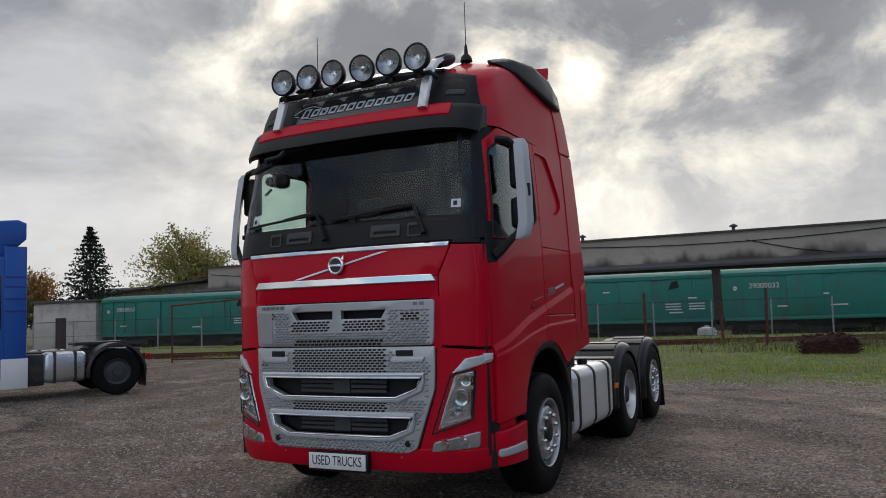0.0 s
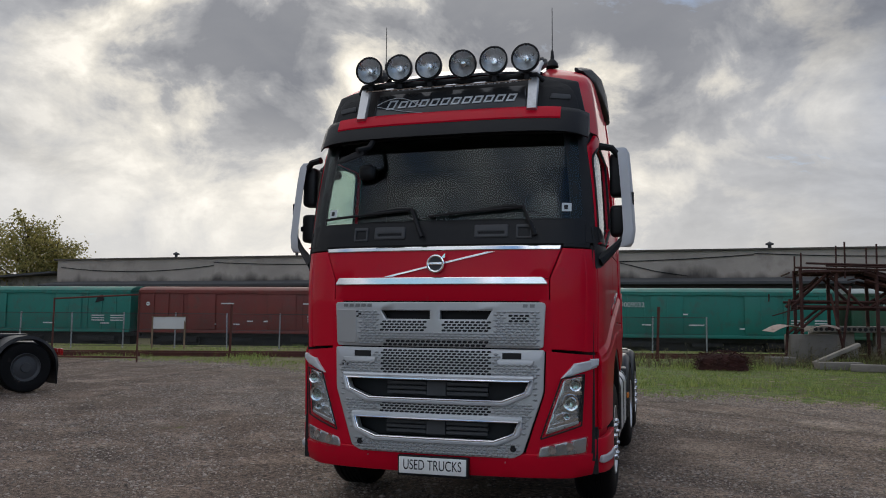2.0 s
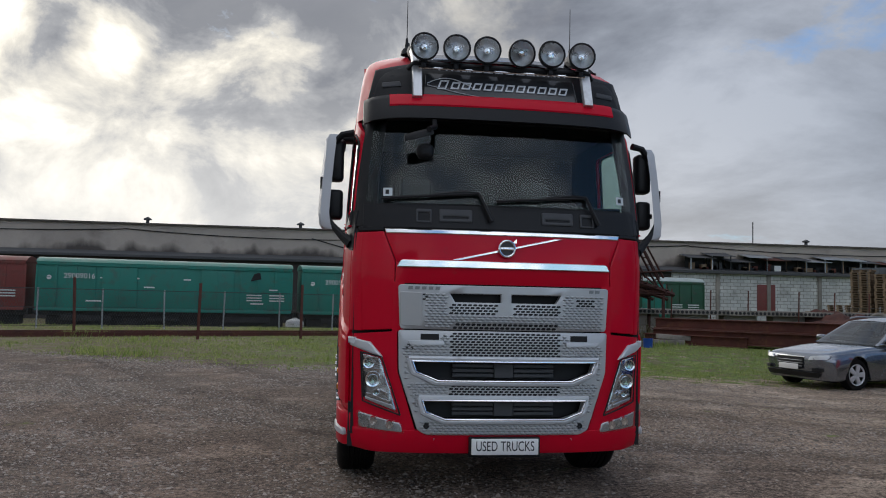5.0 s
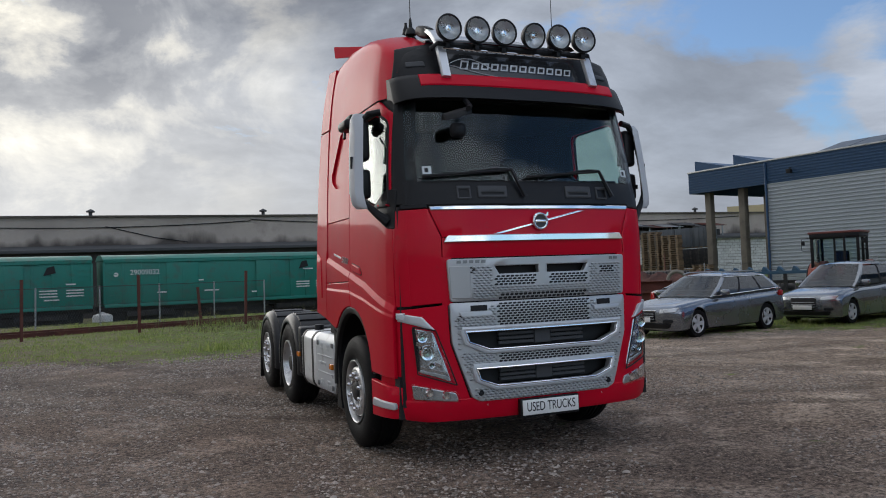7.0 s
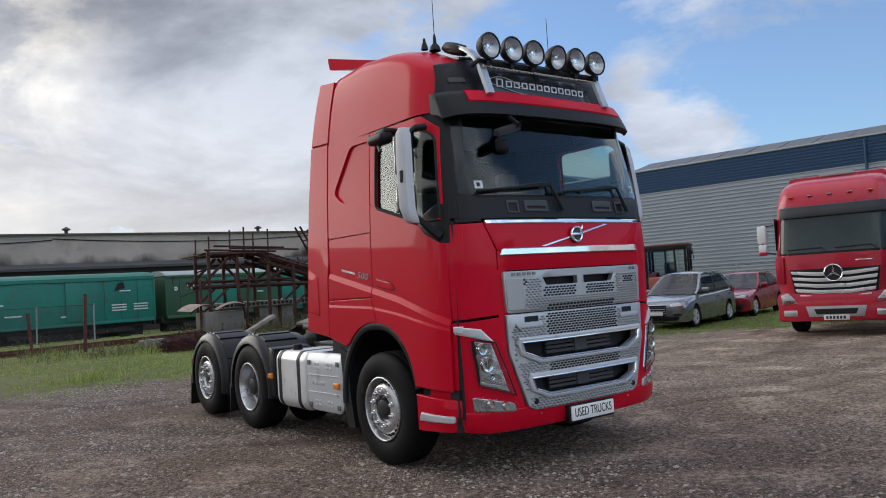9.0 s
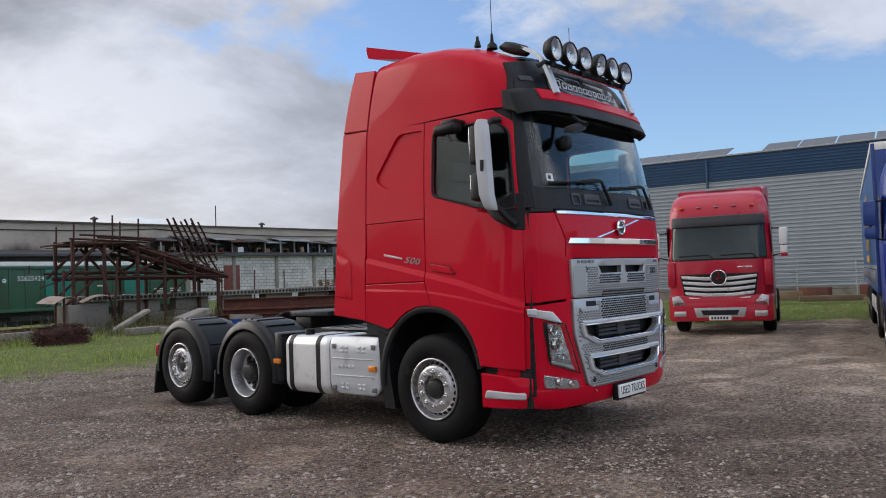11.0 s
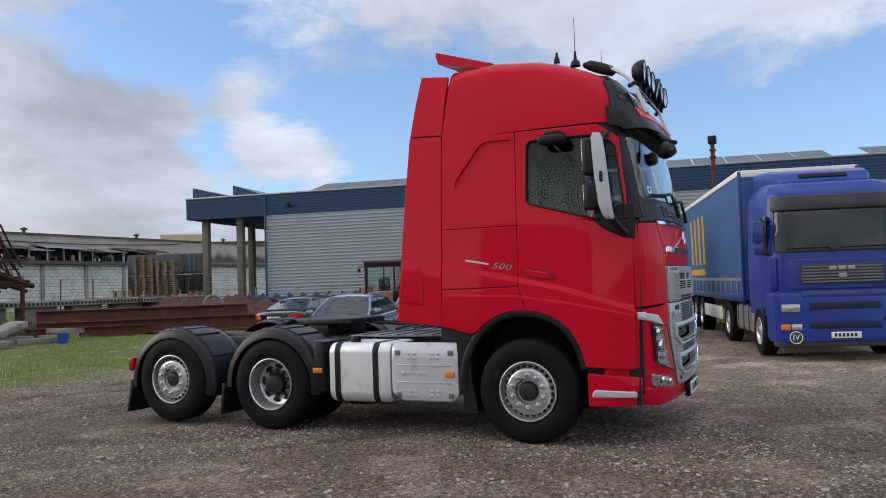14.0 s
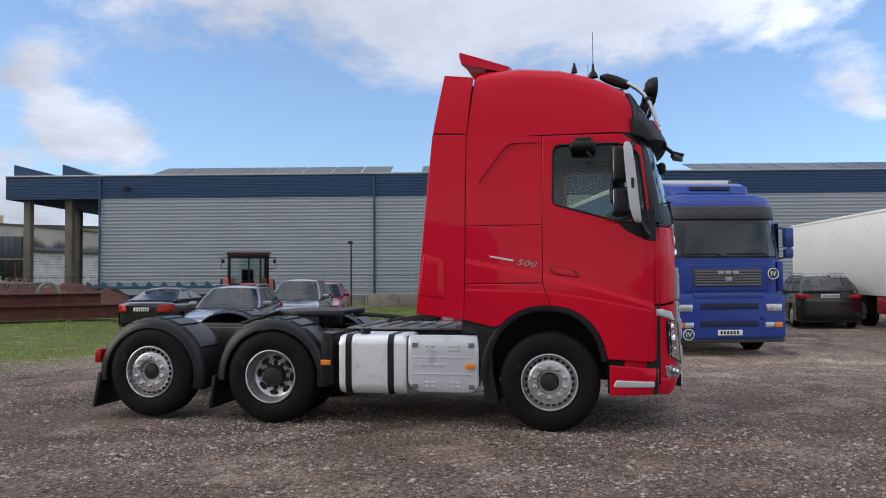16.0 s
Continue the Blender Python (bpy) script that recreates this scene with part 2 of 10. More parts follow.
FRAME = mat("chassis_steel", (0.03, 0.031, 0.033), 0.55, 0.2, var=0.2, dirt=(0.11, 0.095, 0.08), dirt_amount=0.35, dirt_scale=5)
AMBER = mat("amber_lens", (0.75, 0.22, 0.02), 0.2, var=0.03)
WHITE = mat("white_plate", (0.78, 0.78, 0.76), 0.4, var=0.03)
INK = mat("black_lettering", (0.01, 0.01, 0.012), 0.5)
REFLECTOR = mat("lamp_reflector", (0.62, 0.63, 0.64), 0.3, 0.9, var=0.15, scale=20)
LENS = glass("lamp_lens", (0.95, 0.97, 0.98), 0.02, 0.97, 0.0)
BOWL = mat("lamp_bowl", (0.60, 0.61, 0.62), 0.2, 0.85, var=0.3, scale=30)
SCREEN = glass("windscreen_glass", (0.84, 0.92, 0.90), 0.0, 0.97, gloss=0.024)
SIDE_GLASS = glass("side_window_glass", (0.84, 0.93, 0.90), 0.0, 0.86)
MIRROR = mat("mirror_glass", (0.85, 0.87, 0.88), 0.03, 1.0, var=0.01, rough_var=0.01)

# ---- mesh helpers ----


def finish(bm, name, sharp=35, smooth=True):
    me = bpy.data.meshes.new(name)
    bmesh.ops.recalc_face_normals(bm, faces=bm.faces)
    bm.to_mesh(me)
    bm.free()
    if smooth:
        me.polygons.foreach_set("use_smooth", [True] * len(me.polygons))
        me.set_sharp_from_angle(angle=radians(sharp))
    return me


def part(name, bm, material, parent, label="", m=None, sharp=35):
    """Links a bmesh as one mesh object under a thing or a part."""
    me = bm if isinstance(bm, bpy.types.Mesh) else finish(bm, name, sharp)
    if material and not me.materials:
        me.materials.append(material)
    ob = new(name, me)
    ob.parent = parent
    if m is not None:
        ob.matrix_basis = m
    if label:
        tagged(ob, label)
    return ob


def thing(name, label, category, m=None, group="", kind=""):
    ob = new(name)
    if m is not None:
        ob.matrix_basis = m
    return tagged(ob, label, category, group, kind)


def join(*bms):
    out = bms[0]
    for b in bms[1:]:
        me = bpy.data.meshes.new("tmp")
        b.to_mesh(me)
        b.free()
        out.from_mesh(me)
        bpy.data.meshes.remove(me)
    return out


def box(x0, x1, y0, y1, z0, z1, bevel=0.0, seg=2):
    bm = bmesh.new()
    bmesh.ops.create_cube(bm, size=1)
    for v in bm.verts:
        v.co = Vector(((x0 + x1) / 2 + v.co.x * (x1 - x0), (y0 + y1) / 2 + v.co.y * (y1 - y0), (z0 + z1) / 2 + v.co.z * (z1 - z0)))
    if bevel:
        bmesh.ops.bevel(bm, geom=bm.edges[:], offset=bevel, segments=seg, profile=0.5, affect="EDGES", clamp_overlap=True)
    return bm


def turned(profile, n=32, axis="X", at=(0, 0, 0), close=False):
    """A lathe body: profile of (radius, along) about an axis."""
    bm = bmesh.new()
    rings = []
    for r, h in profile:
        ring = []
        for i in range(n):
            a = 2 * math.pi * i / n
            c, s = r * math.cos(a), r * math.sin(a)
            p = {"X": (h, c, s), "Y": (c, h, s), "Z": (c, s, h)}[axis]
            ring.append(bm.verts.new(Vector(p) + Vector(at)))
        rings.append(ring)
    for a, b in zip(rings, rings[1:]):
        for i in range(n):
            bm.faces.new((a[i], a[(i + 1) % n], b[(i + 1) % n], b[i]))
    if close:
        for ring in (rings[0], rings[-1]):
            bm.faces.new(ring)
    else:
        for ring, (r, h) in ((rings[0], profile[0]), (rings[-1], profile[-1])):
            if r < 1e-3:
                bmesh.ops.pointmerge(bm, verts=ring, merge_co=ring[0].co)
    return bm


def tube(points, r, n=8, caps=True):
    """A round bar along points; r is one radius or one for each point."""
    pts = [Vector(p) for p in points]
    rs = r if isinstance(r, (list, tuple)) else [r] * len(pts)
    bm = bmesh.new()
    rings, up = [], None
    for i, p in enumerate(pts):
        d = (pts[min(i + 1, len(pts) - 1)] - pts[max(i - 1, 0)]).normalized()
        if up is None:
            up = Vector((0, 0, 1)) if abs(d.z) < 0.9 else Vector((1, 0, 0))
        s = d.cross(up).normalized()
        up = s.cross(d).normalized()
        rings.append([bm.verts.new(p + rs[i] * (math.cos(2 * math.pi * k / n) * s + math.sin(2 * math.pi * k / n) * up)) for k in range(n)])
    for a, b in zip(rings, rings[1:]):
        for k in range(n):
            bm.faces.new((a[k], a[(k + 1) % n], b[(k + 1) % n], b[k]))
    if caps:
        bm.faces.new(rings[0])
        bm.faces.new(rings[-1])
    return bm


def loft(rings, closed=True, caps=True):
    """A skin over rings of equally many points."""
    bm = bmesh.new()
    vs = [[bm.verts.new(p) for p in ring] for ring in rings]
    n = len(vs[0])
    for a, b in zip(vs, vs[1:]):
        for k in range(n if closed else n - 1):
            bm.faces.new((a[k], a[(k + 1) % n], b[(k + 1) % n], b[k]))
    if caps and closed:
        bm.faces.new(vs[0])
        bm.faces.new(vs[-1])
    return bm


def prism(poly, axis, a0, a1, bevel=0.0):
    """A polygon of (u, v) drawn out along an axis: X gives (y, z), Y gives (x, z), Z gives (x, y)."""
    def put(u, v, a):
        return {"X": (a, u, v), "Y": (u, a, v), "Z": (u, v, a)}[axis]
    bm = loft([[put(u, v, a0) for u, v in poly], [put(u, v, a1) for u, v in poly]])
    if bevel:
        bmesh.ops.recalc_face_normals(bm, faces=bm.faces)
        bmesh.ops.bevel(bm, geom=bm.edges[:], offset=bevel, segments=2, profile=0.5, affect="EDGES", clamp_overlap=True)
    return bm


def rounded(poly, r, n=4):
    """A convex polygon with its corners rounded."""
    out, k = [], len(poly)
    for i in range(k):
        p, a, b = Vector(poly[i]), Vector(poly[i - 1]), Vector(poly[(i + 1) % k])
        ri = r[i] if isinstance(r, (list, tuple)) else r
        da, db = (a - p), (b - p)
        q = min(ri, da.length * 0.45, db.length * 0.45)
        s, e = p + da.normalized() * q, p + db.normalized() * q
        for j in range(n + 1):
            t = j / n
            out.append(tuple((1 - t) ** 2 * s + 2 * t * (1 - t) * p + t ** 2 * e))
    return out


def area2(poly):
    return sum(a[0] * b[1] - b[0] * a[1] for a, b in zip(poly, poly[1:] + poly[:1])) / 2


def sheet(poly, surf, holes=(), step=0.12, thick=0.02, out=(0, 0, 1), rim=0.006, creases=()):
    """A curved panel: a convex outline less convex holes, laid on surf(u, v), with thickness and a rounded rim."""
    bm = bmesh.new()
    us, vs = [p[0] for p in poly], [p[1] for p in poly]
    lo, hi = (min(us) - 0.01, min(vs) - 0.01), (max(us) + 0.01, max(vs) + 0.01)
    bm.faces.new([bm.verts.new((a, b, 0)) for a, b in ((lo[0], lo[1]), (hi[0], lo[1]), (hi[0], hi[1]), (lo[0], hi[1]))])

    def cut(p, q, clear):
        d = Vector((q[0] - p[0], q[1] - p[1], 0))
        if d.length < 1e-6:
            return
        bmesh.ops.bisect_plane(bm, geom=bm.verts[:] + bm.edges[:] + bm.faces[:], dist=1e-5, plane_co=(p[0], p[1], 0),
                               plane_no=(d.y, -d.x, 0), clear_outer=clear)
    poly = poly if area2(poly) > 0 else poly[::-1]
    for a, b in zip(poly, poly[1:] + poly[:1]):
        cut(a, b, True)
    for h in holes:
        h = h if area2(h) > 0 else h[::-1]
        for a, b in zip(h, h[1:] + h[:1]):
            cut(a, b, False)
        gone = []
        for f in bm.faces:
            c = f.calc_center_median()
            if all((b[0] - a[0]) * (c.y - a[1]) - (b[1] - a[1]) * (c.x - a[0]) > 0 for a, b in zip(h, h[1:] + h[:1])):
                gone.append(f)
        bmesh.ops.delete(bm, geom=gone, context="FACES")
    for i in range(2):
        n = max(1, int((hi[i] - lo[i]) / step))
        for j in range(1, n):
            c = lo[i] + (hi[i] - lo[i]) * j / n
            cut(*(((c, 0), (c, 1)) if i == 0 else ((0, c), (1, c))), False)
    for a, b in creases:
        cut(a, b, False)
    bmesh.ops.remove_doubles(bm, verts=bm.verts, dist=1e-4)
    if rim:
        bmesh.ops.inset_region(bm, faces=bm.faces, thickness=rim, use_boundary=True, use_even_offset=True)
    bm.normal_update()
    edge = {v.index for v in bm.verts if v.is_boundary}
    bm.verts.index_update()
    edge = {v.index for v in bm.verts if v.is_boundary}
    flat = [(v.co.x, v.co.y) for v in bm.verts]
    for v in bm.verts:
        v.co = Vector(surf(v.co.x, v.co.y))
    bm.normal_update()
    bm.faces.ensure_lookup_table()
    flip = sum(f.normal.dot(Vector(out)) * f.calc_area() for f in bm.faces) < 0
    if flip:
        bmesh.ops.reverse_faces(bm, faces=bm.faces)
        bm.normal_update()
    normals = [v.normal.copy() for v in bm.verts]
    verts = list(bm.verts)
    loops = [[v.index for v in f.verts] for f in bm.faces]
    bound = [(e.verts[0].index, e.verts[1].index) for e in bm.edges if e.is_boundary]
    inner = [bm.verts.new(v.co - n * thick) for v, n in zip(verts, normals)]
    for i in edge:
        verts[i].co -= normals[i] * rim * 0.7
    for lp in loops:
        bm.faces.new([inner[i] for i in reversed(lp)])
    for a, b in bound:
        try:
            bm.faces.new((verts[a], verts[b], inner[b], inner[a]))
        except ValueError:
            pass
    return bm


def words(text, size, thick, material, parent, m, name="lettering", shear=0.0, space=1.0, wide=None):
    """Flat raised letters in the built-in font, centred, lying in x and y of m."""
    cu = bpy.data.curves.new(name, "FONT")
    cu.body, cu.size, cu.extrude, cu.shear, cu.space_character = text, size, thick, shear, space
    cu.align_x, cu.align_y = "CENTER", "CENTER"
    tmp = new("tmp", cu)
    me = bpy.data.meshes.new_from_object(tmp.evaluated_get(bpy.context.evaluated_depsgraph_get()))
    bpy.data.objects.remove(tmp)
    bpy.data.curves.remove(cu)
    me.name = name
    if wide:
        xs = [v.co.x for v in me.vertices]
        k = wide / (max(xs) - min(xs))
        for v in me.vertices:
            v.co.x *= k
    me.materials.clear()
    return part(name, me, material, parent, m=m)


def lerp_table(table, t):
    """Piecewise linear look-up in rows of (key, value)."""
    if t <= table[0][0]:
        return table[0][1]
    for (a, va), (b, vb) in zip(table, table[1:]):
        if t <= b:
            k = (t - a) / (b - a)
            return va + (vb - va) * k
    return table[-1][1]


def smooth_table(table, t):
    """Smooth look-up through rows of (key, value)."""
    n = len(table)
    if t <= table[0][0]:
        return table[0][1]
    if t >= table[-1][0]:
        return table[-1][1]
    for i in range(n - 1):
        a, b = table[i], table[i + 1]
        if t <= b[0]:
            h = b[0] - a[0]
            p, q = table[max(0, i - 1)], table[min(n - 1, i + 2)]
            ma = (b[1] - p[1]) / (b[0] - p[0])
            mb = (q[1] - a[1]) / (q[0] - a[0])
            k = (t - a[0]) / h
            return ((2 * k ** 3 - 3 * k ** 2 + 1) * a[1] + (k ** 3 - 2 * k ** 2 + k) * h * ma + (-2 * k ** 3 + 3 * k ** 2) * b[1]
                    + (k ** 3 - k ** 2) * h * mb)
    return table[-1][1]

# ---- the setting: ground, rails, sheds, fence ----


def ground_material():
    m = bpy.data.materials.new("yard_gravel_and_grass")
    m.use_nodes = True
    nt = m.node_tree
    b = nt.nodes["Principled BSDF"]
    N, L = nt.nodes.new, nt.links.new
    geo = N("ShaderNodeNewGeometry")
    co = geo.outputs["Position"]

    def noise_tex(s, d, r=0.6):
        n = N("ShaderNodeTexNoise")
        n.inputs["Scale"].default_value, n.inputs["Detail"].default_value, n.inputs["Roughness"].default_value = s, d, r
        L(co, n.inputs["Vector"])
        return n.outputs["Fac"]

    def ramp(f, stops):
        n = N("ShaderNodeValToRGB")
        e = n.color_ramp.elements
        while len(e) < len(stops):
            e.new(0.5)
        for el, (p, c) in zip(e, stops):
            el.position, el.color = p, (*c, 1)
        L(f, n.inputs[0])
        return n.outputs[0]

    def mixc(f, a, c, kind="MIX"):
        n = N("ShaderNodeMix")
        n.data_type, n.blend_type = "RGBA", kind
        for sock, v in ((n.inputs[0], f), (n.inputs[6], a), (n.inputs[7], c)):
            if isinstance(v, (int, float)):
                sock.default_value = v
            elif isinstance(v, tuple):
                sock.default_value = (*v, 1)
            else:
                L(v, sock)
        return n.outputs[2]

    wet = noise_tex(0.22, 5)
    # wheel tracks: long streaks that sweep round the yard
    rd = N("ShaderNodeVectorMath")
    rd.operation = "DISTANCE"
    L(co, rd.inputs[0])
    rd.inputs[1].default_value = (9.0, 16.0, 0.0)
    tr = N("ShaderNodeTexNoise")
    tr.noise_dimensions = "1D"
    tr.inputs["Scale"].default_value, tr.inputs["Detail"].default_value = 0.9, 3
    sw = N("ShaderNodeMath")
    sw.operation = "MULTIPLY_ADD"
    L(noise_tex(0.12, 2), sw.inputs[0])
    sw.inputs[1].default_value = 5.0
    L(rd.outputs["Value"], sw.inputs[2])
    L(sw.outputs[0], tr.inputs["W"])
    track = ramp(tr.outputs["Fac"], [(0.36, (0.70, 0.68, 0.665)), (0.46, (1, 1, 1)), (0.62, (1.0, 0.98, 0.96))])
    damp = noise_tex(0.75, 7, 0.62)
    wetness = N("ShaderNodeMath")
    wetness.operation = "MULTIPLY_ADD"
    L(damp, wetness.inputs[0])
    wetness.inputs[1].default_value = 0.75
    half = N("ShaderNodeMath")
    half.operation = "MULTIPLY"
    L(wet, half.inputs[0])
    half.inputs[1].default_value = 0.3
    L(half.outputs[0], wetness.inputs[2])
    soil = ramp(wetness.outputs[0], [(0.38, (0.10, 0.078, 0.062)), (0.46, (0.25, 0.200, 0.162)), (0.54, (0.40, 0.328, 0.27)), (0.66, (0.54, 0.46, 0.39))])
    vor = N("ShaderNodeTexVoronoi")
    vor.inputs["Scale"].default_value = 42
    L(co, vor.inputs["Vector"])
    stones = ramp(vor.outputs["Color"], [(0.0, (0.05, 0.040, 0.034)), (0.45, (0.22, 0.178, 0.150)), (0.8, (0.43, 0.355, 0.295)), (1.0, (0.58, 0.50, 0.43))])
    fine = N("ShaderNodeTexVoronoi")
    fine.inputs["Scale"].default_value = 90
    L(co, fine.inputs["Vector"])
    stones = mixc(ramp(noise_tex(3.7, 5), [(0.42, (0, 0, 0)), (0.55, (1, 1, 1))]), stones, ramp(fine.outputs["Color"], [(0.0, (0.07, 0.056, 0.048)), (0.5, (0.25, 0.20, 0.165)), (1.0, (0.52, 0.44, 0.37))]))
    amount = ramp(noise_tex(1.1, 8, 0.65), [(0.43, (0.05, 0.05, 0.05)), (0.52, (1, 1, 1))])
    gravel = mixc(amount, soil, stones)
    gravel = mixc(1.0, gravel, track, "MULTIPLY")
    # x plus noise: gravel darker towards -x, paler towards the parked cars
    sx = N("ShaderNodeSeparateXYZ")
    L(co, sx.inputs[0])
    dry = N("ShaderNodeMath")
    dry.operation = "MULTIPLY_ADD"
    L(noise_tex(0.35, 4), dry.inputs[0])
    dry.inputs[1].default_value = 6.0
    L(sx.outputs[0], dry.inputs[2])
    dm = N("ShaderNodeMapRange")
    for i, v in enumerate((3.0, 10.5, 0.0, 1.0)):
        dm.inputs[i + 1].default_value = v
    L(dry.outputs[0], dm.inputs[0])
    gravel = mixc(1.0, gravel, ramp(dm.outputs[0], [(0.0, (0.88, 0.815, 0.785)), (1.0, (1.66, 1.62, 1.54))]), "MULTIPLY")
    for cx, cy, r in RUTS[:2] + RUTS[3:4]:
        ds, mr = N("ShaderNodeVectorMath"), N("ShaderNodeMapRange")
        ds.operation = "DISTANCE"
        flat, wob = N("ShaderNodeVectorMath"), N("ShaderNodeMath")
        flat.operation, wob.operation = "MULTIPLY", "MULTIPLY_ADD"
        L(co, flat.inputs[0])
        flat.inputs[1].default_value = (1, 1, 0)
        L(flat.outputs[0], ds.inputs[0])
        ds.inputs[1].default_value = (cx, cy, 0)
        L(noise_tex(0.9, 5), wob.inputs[0])
        wob.inputs[1].default_value = 0.9
        L(ds.outputs["Value"], wob.inputs[2])
        sb, av = N("ShaderNodeMath"), N("ShaderNodeMath")
        sb.operation, av.operation = "SUBTRACT", "ABSOLUTE"
        L(wob.outputs[0], sb.inputs[0])
        sb.inputs[1].default_value = r + 0.45
        L(sb.outputs[0], av.inputs[0])
        for i, v in enumerate((0.04, 0.22, 0.55, 0.0)):
            mr.inputs[i + 1].default_value = v
        L(av.outputs[0], mr.inputs[0])
        br = N("ShaderNodeMath")
        br.operation = "MULTIPLY"
        L(mr.outputs[0], br.inputs[0])
        L(ramp(noise_tex(0.55, 4), [(0.45, (0, 0, 0)), (0.58, (1, 1, 1))]), br.inputs[1])
        gravel = mixc(br.outputs[0], gravel, (0.060, 0.046, 0.038))
    gravel = mixc(1.0, gravel, ramp(noise_tex(19, 7, 0.75), [(0.40, (0.40, 0.38, 0.37)), (0.48, (0.90, 0.89, 0.88)), (0.60, (1.5, 1.47, 1.43))]), "MULTIPLY")
    gravel = mixc(ramp(noise_tex(70, 4), [(0.35, (0.55, 0.55, 0.55)), (0.65, (0, 0, 0))]), gravel, (0.040, 0.033, 0.028))
    dry_grass = ramp(noise_tex(2.3, 7), [(0.38, (0.22, 0.175, 0.13)), (0.50, (0.20, 0.17, 0.085)), (0.60, (0.15, 0.165, 0.055)), (0.72, (0.24, 0.22, 0.10))])
    fresh = ramp(noise_tex(2.3, 7), [(0.36, (0.20, 0.165, 0.115)), (0.44, (0.15, 0.16, 0.055)), (0.54, (0.13, 0.20, 0.04)), (0.68, (0.27, 0.30, 0.10))])
    gm = N("ShaderNodeMapRange")
    for i, v in enumerate((-4.0, 4.0, 0.0, 1.0)):
        gm.inputs[i + 1].default_value = v
    L(dry.outputs[0], gm.inputs[0])
    grass = mixc(gm.outputs[0], dry_grass, fresh)
    at = N("ShaderNodeAttribute")
    at.attribute_name = "grass"
    f = N("ShaderNodeMath")
    f.operation = "ADD"
    L(at.outputs["Fac"], f.inputs[0])
    s = N("ShaderNodeMath")
    s.operation = "MULTIPLY_ADD"
    L(noise_tex(1.7, 6), s.inputs[0])
    s.inputs[1].default_value, s.inputs[2].default_value = 3.0, -1.55
    L(s.outputs[0], f.inputs[1])
    k = ramp(f.outputs[0], [(0.44, (0, 0, 0)), (0.66, (1, 1, 1))])
    L(mixc(k, gravel, grass), b.inputs["Base Color"])
    L(ramp(wet, [(0.35, (0.75, 0.75, 0.75)), (0.6, (0.95, 0.95, 0.95))]), b.inputs["Roughness"])
    b.inputs["Specular IOR Level"].default_value = 0.2
    hs = N("ShaderNodeMath")
    hs.operation = "MULTIPLY_ADD"
    L(vor.outputs["Distance"], hs.inputs[0])
    hs.inputs[1].default_value = -0.4
    crumbs = N("ShaderNodeMath")
    crumbs.operation = "MULTIPLY_ADD"
    L(fine.outputs["Distance"], crumbs.inputs[0])
    crumbs.inputs[1].default_value = -0.45
    L(noise_tex(9, 8), crumbs.inputs[2])
    L(crumbs.outputs[0], hs.inputs[2])
    lumps = N("ShaderNodeMath")
    lumps.operation = "MULTIPLY_ADD"
    L(noise_tex(2.6, 5), lumps.inputs[0])
    lumps.inputs[1].default_value = 2.2
    L(hs.outputs[0], lumps.inputs[2])
    hs = N("ShaderNodeMath")
    hs.operation = "MULTIPLY_ADD"
    L(tr.outputs["Fac"], hs.inputs[0])
    hs.inputs[1].default_value = 1.6
    L(lumps.outputs[0], hs.inputs[2])
    bn = N("ShaderNodeBump")
    bn.inputs["Strength"].default_value, bn.inputs["Distance"].default_value = 1.0, 0.045
    L(hs.outputs[0], bn.inputs["Height"])
    L(bn.outputs[0], b.inputs["Normal"])
    return m


# the edge of the gravel yard, beyond which grass grows: (x, y of the edge)
YARD_EDGE = [(-60, 19), (-22, 17.2), (-12, 16.4), (-7, 13.2), (-2, 10.4), (3, 9.9), (6.5, 10.2), (9, 9.2), (12, 8.6), (15, 6.0), (18.5, 2.2), (22, -6), (30, -14),
             (60, -20)]


RUTS = [(-0.50, -5.40, 2.58), (9.0, 16.0, 20.5), (9.0, 16.0, 22.6), (-16.0, -9.0, 13.5), (-16.0, -9.0, 15.6), (4.0, 30.0, 33.5)]      # wheel ruts: (x, y, radius) of the circles that they follow


def ground_height(x, y):
    lot = 0.012 * noise.noise((x * 0.8, y * 0.8, 0)) + 0.02 * noise.noise((x * 0.23, y * 0.23, 5))
    near = max(abs(x), abs(y - 2))
    ease = lambda v: max(0.0, min(1.0, v)) ** 2 * (3 - 2 * max(0.0, min(1.0, v)))
    if near < 16:                                                                           # clods and shallow wheel ruts
        k = min(1.0, (16 - near) / 3)
        lot += k * (0.006 * noise.noise((x * 3.1, y * 3.1, 2)) + 0.004 * noise.noise((x * 7.3, y * 7.3, 6)))
        for cx, cy, r in RUTS:
            d = abs(math.hypot(x - cx, y - cy) - r + 0.35 * noise.noise((x * 0.4, y * 0.4, r)))
            if d < 0.5:
                lot += k * (-0.022 * math.exp(-(d / 0.11) ** 2) + 0.012 * math.exp(-((d - 0.24) / 0.09) ** 2)) * max(0.0, 0.4 + noise.noise((x * 0.3, y * 0.3, r + 3)))
    low = -(0.13 + 0.07 * ease((y - 4) / 4)) * ease((x - 3) / 5) * ease((18 - y) / 4) * ease((40 - x) / 10)              # the yard falls a little towards the sheds
    cutting = -1.17 * ease((y - 33.0 - 0.2 * x) / 15) * ease((40 - x) / 8)                   # the railway lies lower
    return lot * (1.0 if near < 30 else max(0.0, 1 - (near - 30) / 20)) + low + cutting


def grass_amount(x, y):
    e = y - lerp_table(YARD_EDGE, x)
    return max(0.0, min(1.0, 0.5 + e / 3.2))


